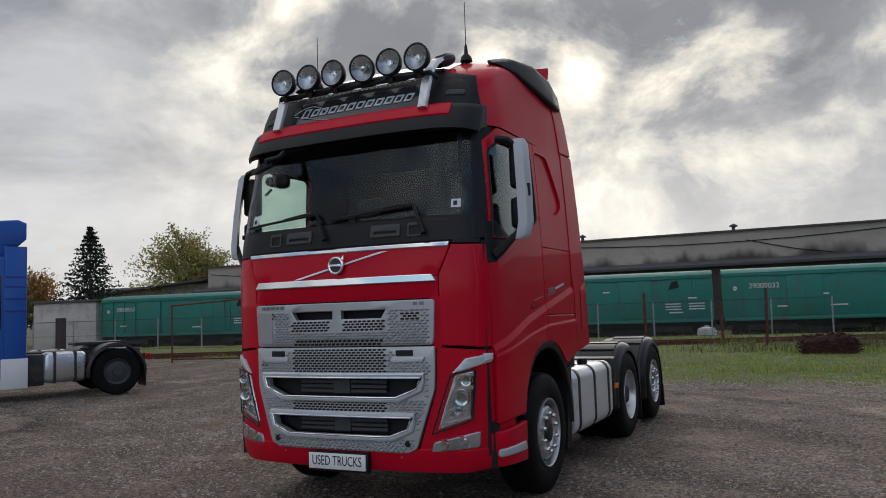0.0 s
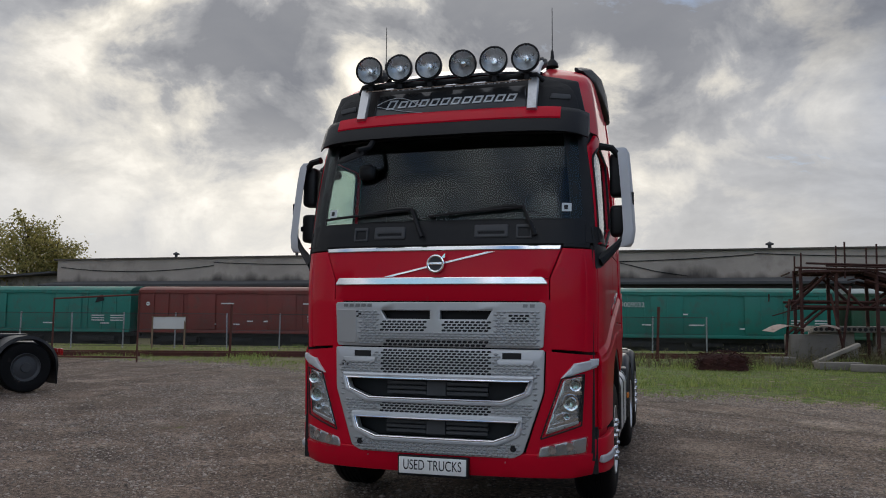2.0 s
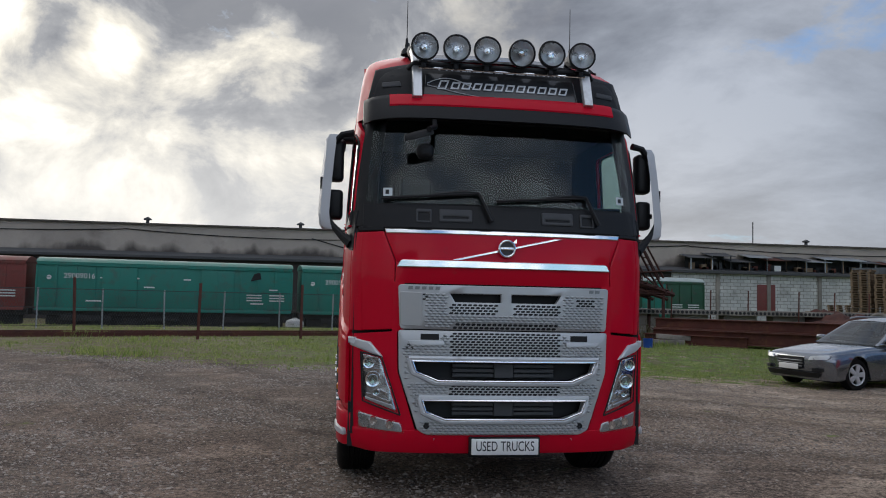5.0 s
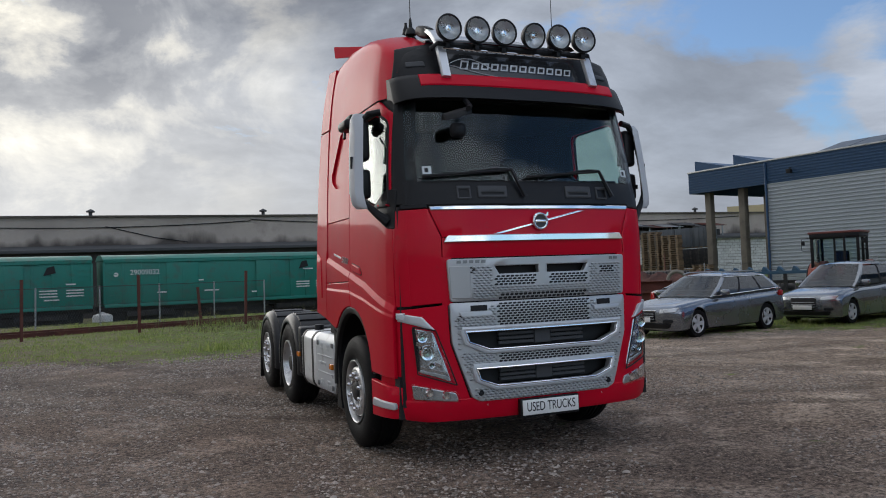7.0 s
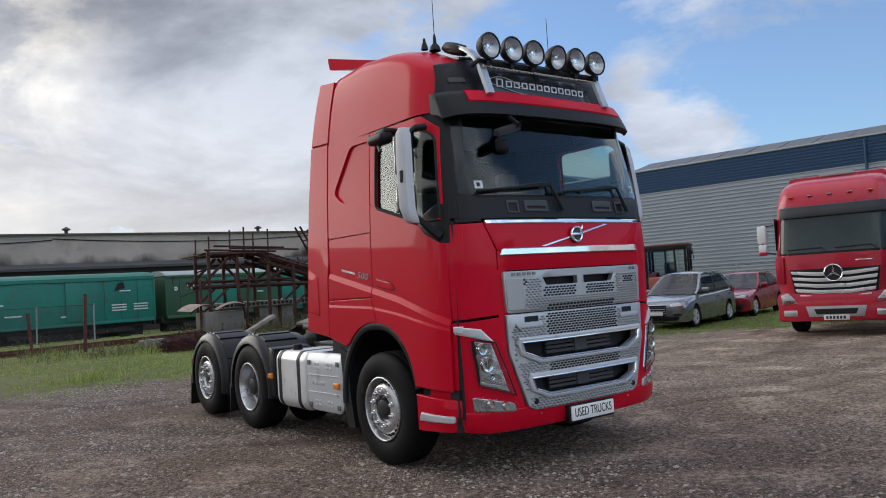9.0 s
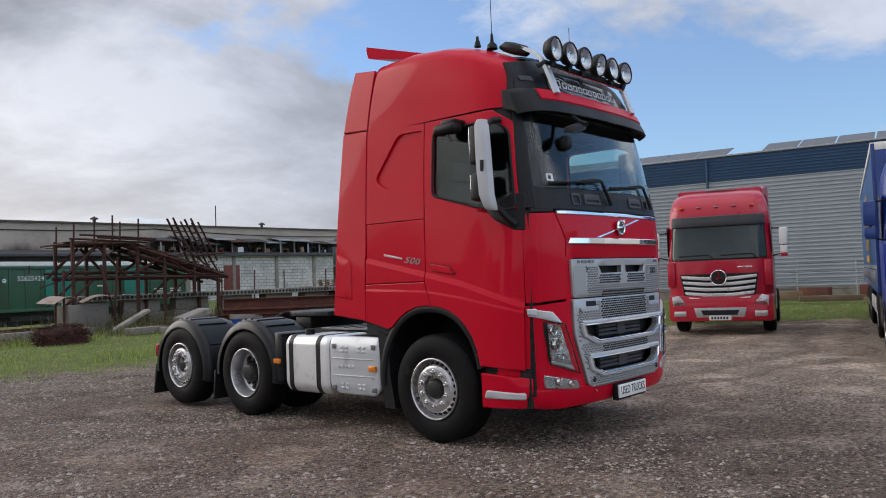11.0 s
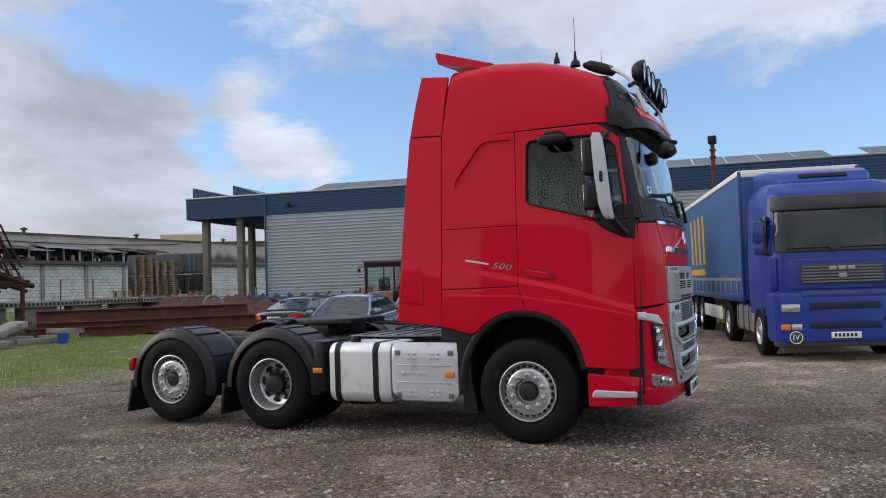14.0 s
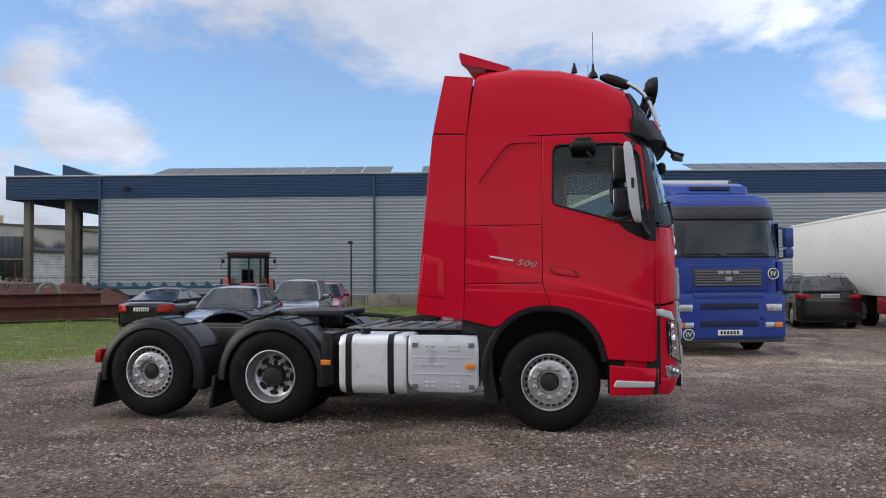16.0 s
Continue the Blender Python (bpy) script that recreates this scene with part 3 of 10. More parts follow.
def build_ground():
    axis = lambda lo, hi, a, b: [lo + i * 0.5 for i in range(int((a - lo) * 2))] + [a + i * 0.11 for i in range(int((b - a) / 0.11))] + [b + i * 0.5 for i in range(int((hi - b) * 2) + 1)]
    xs = [-2500, -900, -300, -160, -110, -90, -75] + axis(-60, 60, -13, 13) + [70, 85, 100, 120, 300, 900, 2500]
    ys = [-2500, -900, -300, -80] + axis(-30, 65, -10, 11) + [70, 80, 95, 120, 300, 900, 2500]
    verts = [(x, y, ground_height(x, y)) for y in ys for x in xs]
    n = len(xs)
    faces = [(j * n + i, j * n + i + 1, (j + 1) * n + i + 1, (j + 1) * n + i) for j in range(len(ys) - 1) for i in range(n - 1)]
    me = bpy.data.meshes.new("ground")
    me.from_pydata(verts, [], faces)
    a = me.attributes.new("grass", "FLOAT", "POINT")
    a.data.foreach_set("value", [grass_amount(x, y) for x, y, z in verts])
    me.polygons.foreach_set("use_smooth", [True] * len(me.polygons))
    me.materials.append(ground_material())
    tagged(new("ground", me), "brown gravel yard with stones running into rough grass", "ground", kind="structure")


build_ground()

CONCRETE = mat("weathered_concrete", (0.25, 0.225, 0.195), 0.88, var=0.2, scale=3, bump=0.35, bump_scale=22, dirt=(0.11, 0.10, 0.085), dirt_amount=0.42, dirt_scale=1.6, random_tint=0.22)
COLUMN = mat("sooty_column_concrete", (0.17, 0.15, 0.125), 0.88, var=0.22, scale=2, bump=0.3, dirt=(0.08, 0.07, 0.06), dirt_amount=0.3, dirt_scale=0.9)
ROOFING = mat("dark_roofing_felt", (0.07, 0.07, 0.072), 0.85, var=0.2, scale=3, bump=0.2)
GREYCLAD = mat("grey_metal_cladding", (0.35, 0.385, 0.425), 0.45, 0.2, var=0.05, scale=1.5)
BLUECLAD = mat("blue_metal_cladding", (0.022, 0.062, 0.135), 0.42, 0.15, var=0.06, scale=1.5)
RUST = mat("rusty_steel", (0.115, 0.040, 0.030), 0.8, 0.2, var=0.35, scale=5, bump=0.3, bump_scale=60, dirt=(0.17, 0.075, 0.035), dirt_amount=0.3)
GALV = mat("galvanised_steel", (0.38, 0.39, 0.40), 0.5, 0.7, var=0.1, dirt=(0.2, 0.16, 0.12), dirt_amount=0.2)
WOOD = mat("weathered_wood", (0.23, 0.16, 0.10), 0.8, var=0.25, scale=5, bump=0.2, random_tint=0.25)
# near-black puts the shade of holes, doorways and covered spaces into the colour
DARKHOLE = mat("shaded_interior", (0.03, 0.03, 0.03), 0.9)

# the railway, the long warehouse and the trees behind it were laid out at a smaller size: set them at theirs
FAR_AT = Vector((0.0, -7.0, 1.57))
FAR = Matrix.Translation(FAR_AT) @ Matrix.Scale(1.31, 4) @ Matrix.Translation(-FAR_AT)

# long concrete warehouse behind the railway
WH_Y = 56.5


def block_material():
    """Whitewashed concrete blocks with grey joints."""
    m = mat("whitewashed_blocks", (0.56, 0.55, 0.52), 0.88, var=0.14, scale=3, bump=0.2, dirt=(0.27, 0.25, 0.23), dirt_amount=0.28, dirt_scale=0.9)
    nt = m.node_tree
    N, L = nt.nodes.new, nt.links.new
    b = nt.nodes["Principled BSDF"]
    old = b.inputs["Base Color"].links[0].from_socket
    tc, mp, br, mx = N("ShaderNodeTexCoord"), N("ShaderNodeMapping"), N("ShaderNodeTexBrick"), N("ShaderNodeMix")
    L(tc.outputs["Object"], mp.inputs[0])
    mp.inputs["Rotation"].default_value = (radians(90), 0, 0)
    L(mp.outputs[0], br.inputs["Vector"])
    br.inputs["Color1"].default_value, br.inputs["Color2"].default_value, br.inputs["Mortar"].default_value = (1, 1, 1, 1), (0.82, 0.82, 0.82, 1), (0.40, 0.38, 0.36, 1)
    for k, v in (("Scale", 1.0), ("Mortar Size", 0.022), ("Brick Width", 0.62), ("Row Height", 0.30)):
        br.inputs[k].default_value = v
    mx.data_type, mx.blend_type = "RGBA", "MULTIPLY"
    mx.inputs[0].default_value = 1.0
    L(old, mx.inputs[6])
    L(br.outputs["Color"], mx.inputs[7])
    L(mx.outputs[2], b.inputs["Base Color"])
    return m


def wall_material():
    """Grey brick with a ragged soot stain along its foot and streaks below the roof."""
    m = mat("sooty_grey_brick", (0.40, 0.345, 0.295), 0.88, var=0.14, scale=1.2, bump=0.3, bump_scale=14, dirt=(0.20, 0.165, 0.14), dirt_amount=0.25, dirt_scale=0.35)
    nt = m.node_tree
    N, L = nt.nodes.new, nt.links.new
    b = nt.nodes["Principled BSDF"]
    old = b.inputs["Base Color"].links[0].from_socket
    tc, sp, nz, mp = N("ShaderNodeTexCoord"), N("ShaderNodeSeparateXYZ"), N("ShaderNodeTexNoise"), N("ShaderNodeMapping")
    L(tc.outputs["Object"], sp.inputs[0])
    L(tc.outputs["Object"], mp.inputs[0])
    mp.inputs["Scale"].default_value = (1.0, 1.0, 0.3)
    L(mp.outputs[0], nz.inputs["Vector"])
    nz.inputs["Scale"].default_value, nz.inputs["Detail"].default_value = 0.42, 5
    h = N("ShaderNodeMath")
    h.operation = "MULTIPLY_ADD"
    L(nz.outputs["Fac"], h.inputs[0])
    h.inputs[1].default_value = -3.4
    L(sp.outputs[2], h.inputs[2])
    r = N("ShaderNodeMapRange")
    for i, v in enumerate((3.05, 3.75, 0.9, 0.0)):
        r.inputs[i + 1].default_value = v
    L(h.outputs[0], r.inputs[0])
    mx = N("ShaderNodeMix")
    mx.data_type = "RGBA"
    L(r.outputs[0], mx.inputs[0])
    L(old, mx.inputs[6])
    mx.inputs[7].default_value = (0.05, 0.042, 0.038, 1)
    L(mx.outputs[2], b.inputs["Base Color"])
    return m


def build_warehouse():
    w = thing("warehouse", "long weathered concrete warehouse with a low roof behind the railway", "warehouse", FAR)
    part("upper_wall", box(-58, 120, WH_Y + 2, WH_Y + 2.4, 3.5, 7.1), wall_material(), w, "grey brick upper wall with soot stains")
    for k, (x0, x1, z0, sag) in enumerate(((-57.5, -40, 6.4, 0.5), (-40, -18, 6.7, 0.3), (-18, 8, 6.75, 0.45), (8, 30, 6.85, 0.35), (30, 60, 6.8, 0.4))):
        part("cable", tube([(x0 + (x1 - x0) * i / 10, WH_Y + 1.93, z0 - sag * 4 * (i / 10) * (1 - i / 10)) for i in range(11)], 0.035, 5), SEAL, w)
    part("cable", tube([(-3, WH_Y + 1.93, 6.4), (0.5, WH_Y + 1.93, 5.5), (3, WH_Y + 1.92, 5.1)], 0.035, 5), SEAL, w)
    part("mast", tube([(37.2, WH_Y + 4, 7.3), (37.2, WH_Y + 4, 9.4)], 0.05, 6), ROOFING, w)
    part("roof_edge", box(-58.3, 120, WH_Y + 1.75, WH_Y + 14, 7.104, 7.24), mat("brown_roof_felt", (0.10, 0.085, 0.07), 0.85, var=0.2, scale=2), w, "brown felt roof edge")
    part("side_roof", prism([(WH_Y - 0.5, 4.35), (WH_Y - 0.5, 4.55), (WH_Y + 1.99, 4.95), (WH_Y + 1.99, 4.75)], "X", -58, 120), ROOFING, w, "grey felt lean-to roof")
    part("lower_wall", box(27.5, 120, WH_Y, WH_Y + 0.3, -0.6, 4.34), block_material(), w, "whitewashed brick lower wall")
    # near-black brick colour puts in the shade under the deep lean-to
    part("dark_lower_wall", box(-58, 27.496, WH_Y, WH_Y + 0.3, -0.6, 4.34), mat("shade_dark_brick", (0.05, 0.042, 0.038), 0.9, var=0.3, scale=3, bump=0.2), w, "brick wall coloured dark for the canopy shade")
    # lower far wing beyond the step in the roof
    part("wing_wall", box(-78, -58.004, WH_Y + 3, WH_Y + 3.4, 0, 5.6), CONCRETE, w)
    part("wing_roof", prism([(-79, 4.6), (-79, 4.8), (-58.31, 6.0), (-58.31, 5.8)], "Y", WH_Y + 1.5, WH_Y + 14), ROOFING, w)
    random.seed(4)
    for i in range(9):                                   # roof vents
        x = -44 + i * 14 + random.uniform(-3, 3)
        part("roof_vent", join(turned([(0.14, 7.3), (0.14, 7.7)], 10, "Z", (x, WH_Y + 4, 0)),
                               turned([(0.01, 7.95), (0.32, 7.78), (0.32, 7.68), (0.05, 7.66)], 12, "Z", (x, WH_Y + 4, 0))), ROOFING, w)
    for x in (31.5, 36.2, 41, 45.6, 50):                  # piers on the white wall
        part("pier", box(x, x + 0.35, WH_Y - 0.12, WH_Y - 0.002, 0, 4.3, 0.02), CONCRETE, w)
    part("door", box(35.3, 37.0, WH_Y - 0.06, WH_Y - 0.003, 0.9, 3.5, 0.02), mat("red_brown_door", (0.16, 0.035, 0.03), 0.6, var=0.15, dirt=(0.1, 0.06, 0.05), dirt_amount=0.3), w,
         "faded red metal door")
    return w


build_warehouse()

# blue and grey shed: facade runs from the open canopy end towards -y
BLD = Matrix.Translation((33.5, 36.0, 0)) @ Matrix.Rotation(radians(-80.0), 4, "Z")     # local x along the facade, local y into it


def ribs(x0, x1, z0, z1, pitch, depth, y=0.0):
    """Horizontal trapezoid cladding on a wall, facing local -y."""
    bm = bmesh.new()
    n = int(round((z1 - z0) / pitch))
    p = (z1 - z0) / n
    prof = []
    for i in range(n):
        z = z0 + i * p
        prof += [(y, z), (y, z + 0.55 * p), (y - depth, z + 0.65 * p), (y - depth, z + 0.9 * p)]
    prof.append((y, z1))
    a = [bm.verts.new((x0, q, z)) for q, z in prof]
    b = [bm.verts.new((x1, q, z)) for q, z in prof]
    for i in range(len(prof) - 1):
        bm.faces.new((a[i], b[i], b[i + 1], a[i + 1]))
    return bm


def build_shed():
    s = thing("storage_shed", "large grey corrugated metal shed with a blue fascia", "shed", BLD)
    L = 75
    part("back_wall", box(6.0, L, 0.06, 0.3, 0, 8.0), GREYCLAD, s)
    part("grey_cladding", ribs(6.02, L, 0.25, 6.52, 0.215, 0.05), GREYCLAD, s)
    part("blue_fascia", ribs(0, L, 6.53, 7.9, 0.17, 0.03, -0.06), BLUECLAD, s, "dark blue ribbed metal fascia")
    part("fascia_back", box(0, L, -0.05, 0.055, 6.5, 7.9), BLUECLAD, s)
    part("fascia_end", box(0.0, 0.1, 0.06, 22, 6.5, 7.9), BLUECLAD, s)
    part("plinth", box(6.0, L, -0.09, 0.05, 0, 0.25), CONCRETE, s)
    part("end_wall", box(6.0, 6.2, 0.31, 22, 0, 7.9), GREYCLAD, s)
    # canopy underside coloured near-black for its shade
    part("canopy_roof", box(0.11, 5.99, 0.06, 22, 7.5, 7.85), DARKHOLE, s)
    part("roof_cap", box(-0.05, L, -0.14, 0.35, 7.904, 8.0, 0.01), GALV, s, "grey metal roof edge")
    part("roof", prism([(0.35, 7.9), (0.35, 7.98), (12, 8.9), (24, 7.98), (24, 7.9)], "X", 0.2, L), GREYCLAD, s)
    for x, y in ((1.05, 0.5), (3.7, 0.5), (1.05, 7), (3.7, 7), (1.05, 14), (3.7, 14)):
        part("column", box(x - 0.22, x + 0.22, y, y + 0.44, 0, 6.5, 0.02), COLUMN, s, "stained concrete canopy column")
    for x in (6.0, 23.2, 41, 58):
        part("downpipe", tube([(x, -0.14, 0.1), (x, -0.14, 7.8)], 0.07, 8), BLUECLAD, s)
    for x0, x1 in ((0.3, 3.2), (3.4, 5.6)):
        part("roof_wedge", prism([(x0, 8.0), (x0, 8.75), (x1, 8.0)], "Y", 0.3, 10), BLUECLAD, s, "dark blue wedge rooflight")
    part("door_panel", box(33.2, 33.9, -0.08, -0.055, 1.9, 3.2), GALV, s, "grey meter box")
    part("flood_lamp", join(box(7.6, 7.9, -0.45, -0.2, 6.95, 7.2, 0.02), tube([(7.75, -0.1, 7.3), (7.75, -0.3, 7.25)], 0.03, 6)), BLACK_PL, s)
    # solar panels lying on the roof slope
    pv = mat("solar_panel", (0.07, 0.078, 0.09), 0.5, 0.0, var=0.2, coat=0.1, scale=0.6)
    for i in range(34):
        x = 9 + i * 1.9
        if i % 9 == 8:
            continue
        part("solar_panel", prism([(0.5, 8.02), (0.5, 8.06), (3.4, 8.86), (3.4, 8.82)], "X", x, x + 1.8), pv, s)
    return s


build_shed()

# ---- rails and train ----
TRAIN = FAR @ Matrix.Translation((0, 42.67, -0.52)) @ Matrix.Rotation(radians(8.47), 4, "Z")
WGREEN = mat("green_wagon_paint", (0.012, 0.165, 0.125), 0.55, var=0.12, scale=2, dirt=(0.06, 0.075, 0.06), dirt_amount=0.3, dirt_scale=1.4)
WDARK = mat("dark_green_wagon_paint", (0.022, 0.085, 0.045), 0.6, var=0.15, scale=2, dirt=(0.06, 0.05, 0.04), dirt_amount=0.35, dirt_scale=1.4)
WRED = mat("red_brown_wagon_paint", (0.165, 0.032, 0.024), 0.6, var=0.15, scale=2, dirt=(0.09, 0.045, 0.035), dirt_amount=0.35, dirt_scale=1.4)
UNDER = mat("wagon_underframe", (0.03, 0.028, 0.027), 0.8, var=0.2, dirt=(0.07, 0.055, 0.045), dirt_amount=0.3)
LETTER = mat("white_stencil_paint", (0.6, 0.62, 0.6), 0.7)


def boxcar(length, paint, label, number, x, old=False):
    m = TRAIN @ Matrix.Translation((x, 0, 0))
    w = thing("boxcar", label, "railway wagon", m, "goods train")
    h, half = 3.80, length / 2 - 0.30
    part("body", box(-half, half, 0, 2.9, 1.05, h, 0.03), paint, w)
    prof = [(-0.06, h), (0.25, h + 0.16), (0.8, h + 0.26), (1.45, h + 0.3), (2.1, h + 0.26), (2.65, h + 0.16), (2.96, h)]
    part("roof", prism([(-0.06, h - 0.05)] + prof + [(2.96, h - 0.05)], "X", -half - 0.05, half + 0.05), mat("pale_wagon_roof", (0.35, 0.4, 0.38), 0.6, dirt=(0.12, 0.12, 0.1), dirt_amount=0.3) if old else paint, w)
    part("top_rail", box(-half, half, -0.07, -0.003, h - 0.2, h - 0.06, 0.01), paint, w)
    part("sill", box(-half, half, -0.08, -0.003, 1.0, 1.2, 0.01), paint, w)
    n = 14
    for i in range(n + 1):
        px = -half + (2 * half) * i / n
        if abs(px) < 1.9 and not old:
            continue
        part("rib", box(px - 0.05, px + 0.05, -0.055, -0.003, 1.204, h - 0.204, 0.012), paint, w)
    for s in (-1, 1):
        part("sliding_door", box(s * 2.75 - 0.95, s * 2.75 + 0.95, -0.085, -0.057, 1.25, h - 0.25, 0.02), WGREEN if old else paint, w)
        part("door_post", box(s * 2.75 - 0.03, s * 2.75 + 0.03, -0.10, -0.086, 1.25, h - 0.25, 0.008), paint, w)
        part("door_rail", box(s * 2.75 - 1.7, s * 2.75 + 1.7, -0.11, -0.072, h - 0.22, h - 0.15, 0.01), paint, w)
        for j in range(7):
            part("ladder_rung", box(s * half - s * 0.5 - 0.2, s * half - s * 0.5 + 0.2, -0.10, -0.08, 1.4 + 0.3 * j, 1.43 + 0.3 * j), paint, w)
    part("underframe", box(-half, half, 0.5, 2.4, 0.72, 1.045), UNDER, w)
    # solid dark block added to close the daylight under the wagon
    part("brake_gear", box(-half + 0.4, half - 0.4, 0.9, 2.0, 0.16, 0.72, 0.05), UNDER, w)
    for s in (-1, 1):
        bx = s * (half - 2.6)
        part("bogie", join(box(bx - 1.35, bx + 1.35, 0.35, 0.55, 0.4, 0.75, 0.05), box(bx - 0.3, bx + 0.3, 0.3, 2.6, 0.45, 0.7, 0.03)), UNDER, w)
        for d in (-0.93, 0.93):
            part("wheel", turned([(0.02, 0.6), (0.42, 0.6), (0.47, 0.62), (0.47, 0.72), (0.02, 0.74)], 24, "Y", (bx + d, 0, 0.475)), UNDER, w)
        part("buffer_beam", box(s * half - 0.06 + 0.1 * s, s * half + 0.06 + 0.1 * s, 0.3, 2.6, 0.75, 1.1, 0.02), UNDER, w)
        part("coupler", box(min(s * half, s * (half + 0.5)), max(s * half, s * (half + 0.5)), 1.3, 1.6, 0.8, 1.05, 0.03), UNDER, w)
    part("brake_box", box(-1.2, 0.6, 0.4, 0.6, 0.45, 0.7, 0.02), UNDER, w)
    face = Matrix.Rotation(radians(90), 4, "X")
    if number:
        words(number, 0.42, 0.003, LETTER, w, Matrix.Translation((-half + 2.25, -0.066, 3.0)) @ face, "wagon_number")
    random.seed(int(abs(x) * 10))
    part("round_mark", turned([(0.001, -0.075), (0.13, -0.075), (0.13, -0.06)], 14, "Y", (-half + 0.65, 0, 2.9)), LETTER, w)
    if number and not old:
        part("dark_mark", prism([(half - 2.5, 2.95), (half - 1.85, 3.1), (half - 1.95, 3.5), (half - 2.3, 3.4)], "Y", -0.075, -0.06), SEAL, w)
    for j in range(6):
        px = half - 2.7 + 1.35 * (j % 2)
        part("stencil_bar", box(px, px + 0.9, -0.069, -0.06, 1.75 + 0.16 * (j // 2), 1.82 + 0.16 * (j // 2)), LETTER, w)
    for i in range(8):
        px, pz = random.uniform(-half + 1, half - 1), random.choice((1.55, 1.75, 2.4, 2.9))
        part("stencil_bar", box(px, px + random.uniform(0.4, 0.9), -0.069, -0.06, pz, pz + 0.08), LETTER, w)
    return w


for gx, paint, label, number, old in (
        (-40.7, WGREEN, "teal green goods wagon with ribbed steel sides", "29009057", False),
        (-25.75, WRED, "red-brown goods wagon with ribbed steel sides", "", False),
        (-10.85, WGREEN, "teal green goods wagon with ribbed steel sides", "29009016", False),
        (4.1, WGREEN, "teal green goods wagon with ribbed steel sides", "29009032", False),
        (18.9, WDARK, "old dark green goods wagon with a pale roof", "52625424", True)):
    boxcar(14.92 if not old else 14.3, paint, label, number, gx, old)


def build_track(p, q, name, label):
    d = (Vector(q) - Vector(p))
    ang = math.atan2(d.y, d.x)
    t = thing(name, label, "railway track", Matrix.Translation((*p, 0)) @ Matrix.Rotation(ang, 4, "Z"), kind="structure")
    n = d.length
    for y in (0, 1.52):
        part("rail", join(box(0, n, y - 0.035, y + 0.035, 0.12, 0.16, 0.008), box(0, n, y - 0.012, y + 0.012, 0.02, 0.122), box(0, n, y - 0.06, y + 0.06, 0.0, 0.025)), RUST, t)
    return t


build_track((-60, 4.5), (14, 30.0), "siding_track", "rusty railway siding rails in the grass")
# ---- the red tractor unit: front axle at the origin, nose towards -y ----
CAB_W = [(0.3, 1.235), (1.2, 1.245), (2.0, 1.235), (2.5, 1.215), (2.9, 1.19), (3.07, 1.178), (3.3, 1.155), (3.5, 1.125)]
NOSE = [(0.36, -1.27), (0.45, -1.315), (0.6, -1.33), (0.9, -1.328), (1.3, -1.325), (1.68, -1.325), (1.85, -1.325), (2.06, -1.308), (2.12, -1.30), (2.5, -1.225), (2.95, -1.12), (3.1, -1.085), (3.25, -1.04), (3.4, -0.97), (3.6, -0.83)]
BOW = [(0.0, 0.0), (0.3, 0.006), (0.6, 0.03), (0.86, 0.075), (1.0, 0.13), (1.1, 0.20), (1.17, 0.29), (1.21, 0.40), (1.235, 0.55), (1.245, 0.75)]


TIGHT = [(0.3, 0.9), (1.0, 0.85), (1.3, 0.8), (1.8, 0.72), (2.5, 0.68), (3.0, 0.65), (3.2, 0.60), (3.45, 0.45), (3.6, 0.42)]     # how far the corners run back at each height


def front_y(x, z):
    k = 1.245 / lerp_table(CAB_W, z)
    return smooth_table(NOSE, z) + lerp_table(TIGHT, z) * smooth_table(BOW, min(1.245, abs(x) * k))


# two pressed lines along the side, (y, z): the body steps outward below each
CREASE = [(-1.1, 1.285), (-1.0, 1.318), (-0.39, 1.506), (0.06, 1.603), (0.86, 1.772), (1.2, 1.845)]
CREASE_LOW = [(-1.1, 1.222), (-1.0, 1.242), (-0.39, 1.366), (0.06, 1.430), (0.77, 1.454), (1.2, 1.46)]
CREASES = [((a[0], a[1] + d), (b[0], b[1] + d)) for a, b in zip(CREASE[1:5], CREASE[2:5]) for d in (0.004, -0.018, -0.046)]
CREASES += [((a[0], a[1] + d), (b[0], b[1] + d)) for a, b in zip(CREASE_LOW[1:4], CREASE_LOW[2:5]) for d in (0.004, -0.018)]


def below(table, y, z, depth):
    """0 above a pressed line, 1 past its step."""
    return max(0.0, min(1.0, (lerp_table(table, y) + 0.004 - z) / depth))


def side_x(y, z):
    w = smooth_table(CAB_W, z) + (0.020 * below(CREASE, y, z, 0.05) + 0.006 * below(CREASE_LOW, y, z, 0.022)) * (1.0 if y > -1.06 else 0.0)
    d = (y - smooth_table(NOSE, z)) / lerp_table(TIGHT, z)
    if d >= 0.75:
        return w
    lo, hi = 0.0, 1.245
    for _ in range(22):
        mid = (lo + hi) / 2
        if smooth_table(BOW, mid) < d:
            lo = mid
        else:
            hi = mid
    return w * lo / 1.245


def on_side(s, push=0.0):
    return lambda y, z: (s * (side_x(y, z) + push), y, z)


def on_front(push=0.0):
    return lambda x, z: (x, front_y(x, z) - push, z)


truck = thing("tractor_unit", "red long-haul tractor unit with silver grille, chrome trim and roof lamps", "truck")


def arch_point(a, dr=0.0):
    """A point of the front wheel arch at angle a from its back foot; its front half is squarer."""
    c, q = math.cos(a), math.sin(a)
    if c < 0:
        c, q = -abs(c) ** 0.82, math.copysign(abs(q) ** 0.84, q)
    return 0.05 + (0.655 + dr) * c, 0.55 + (0.745 + dr) * q


ARCH = [arch_point(math.pi * k / 16, -0.008) for k in range(17)] + [(-0.60, 0.0), (0.70, 0.0)]
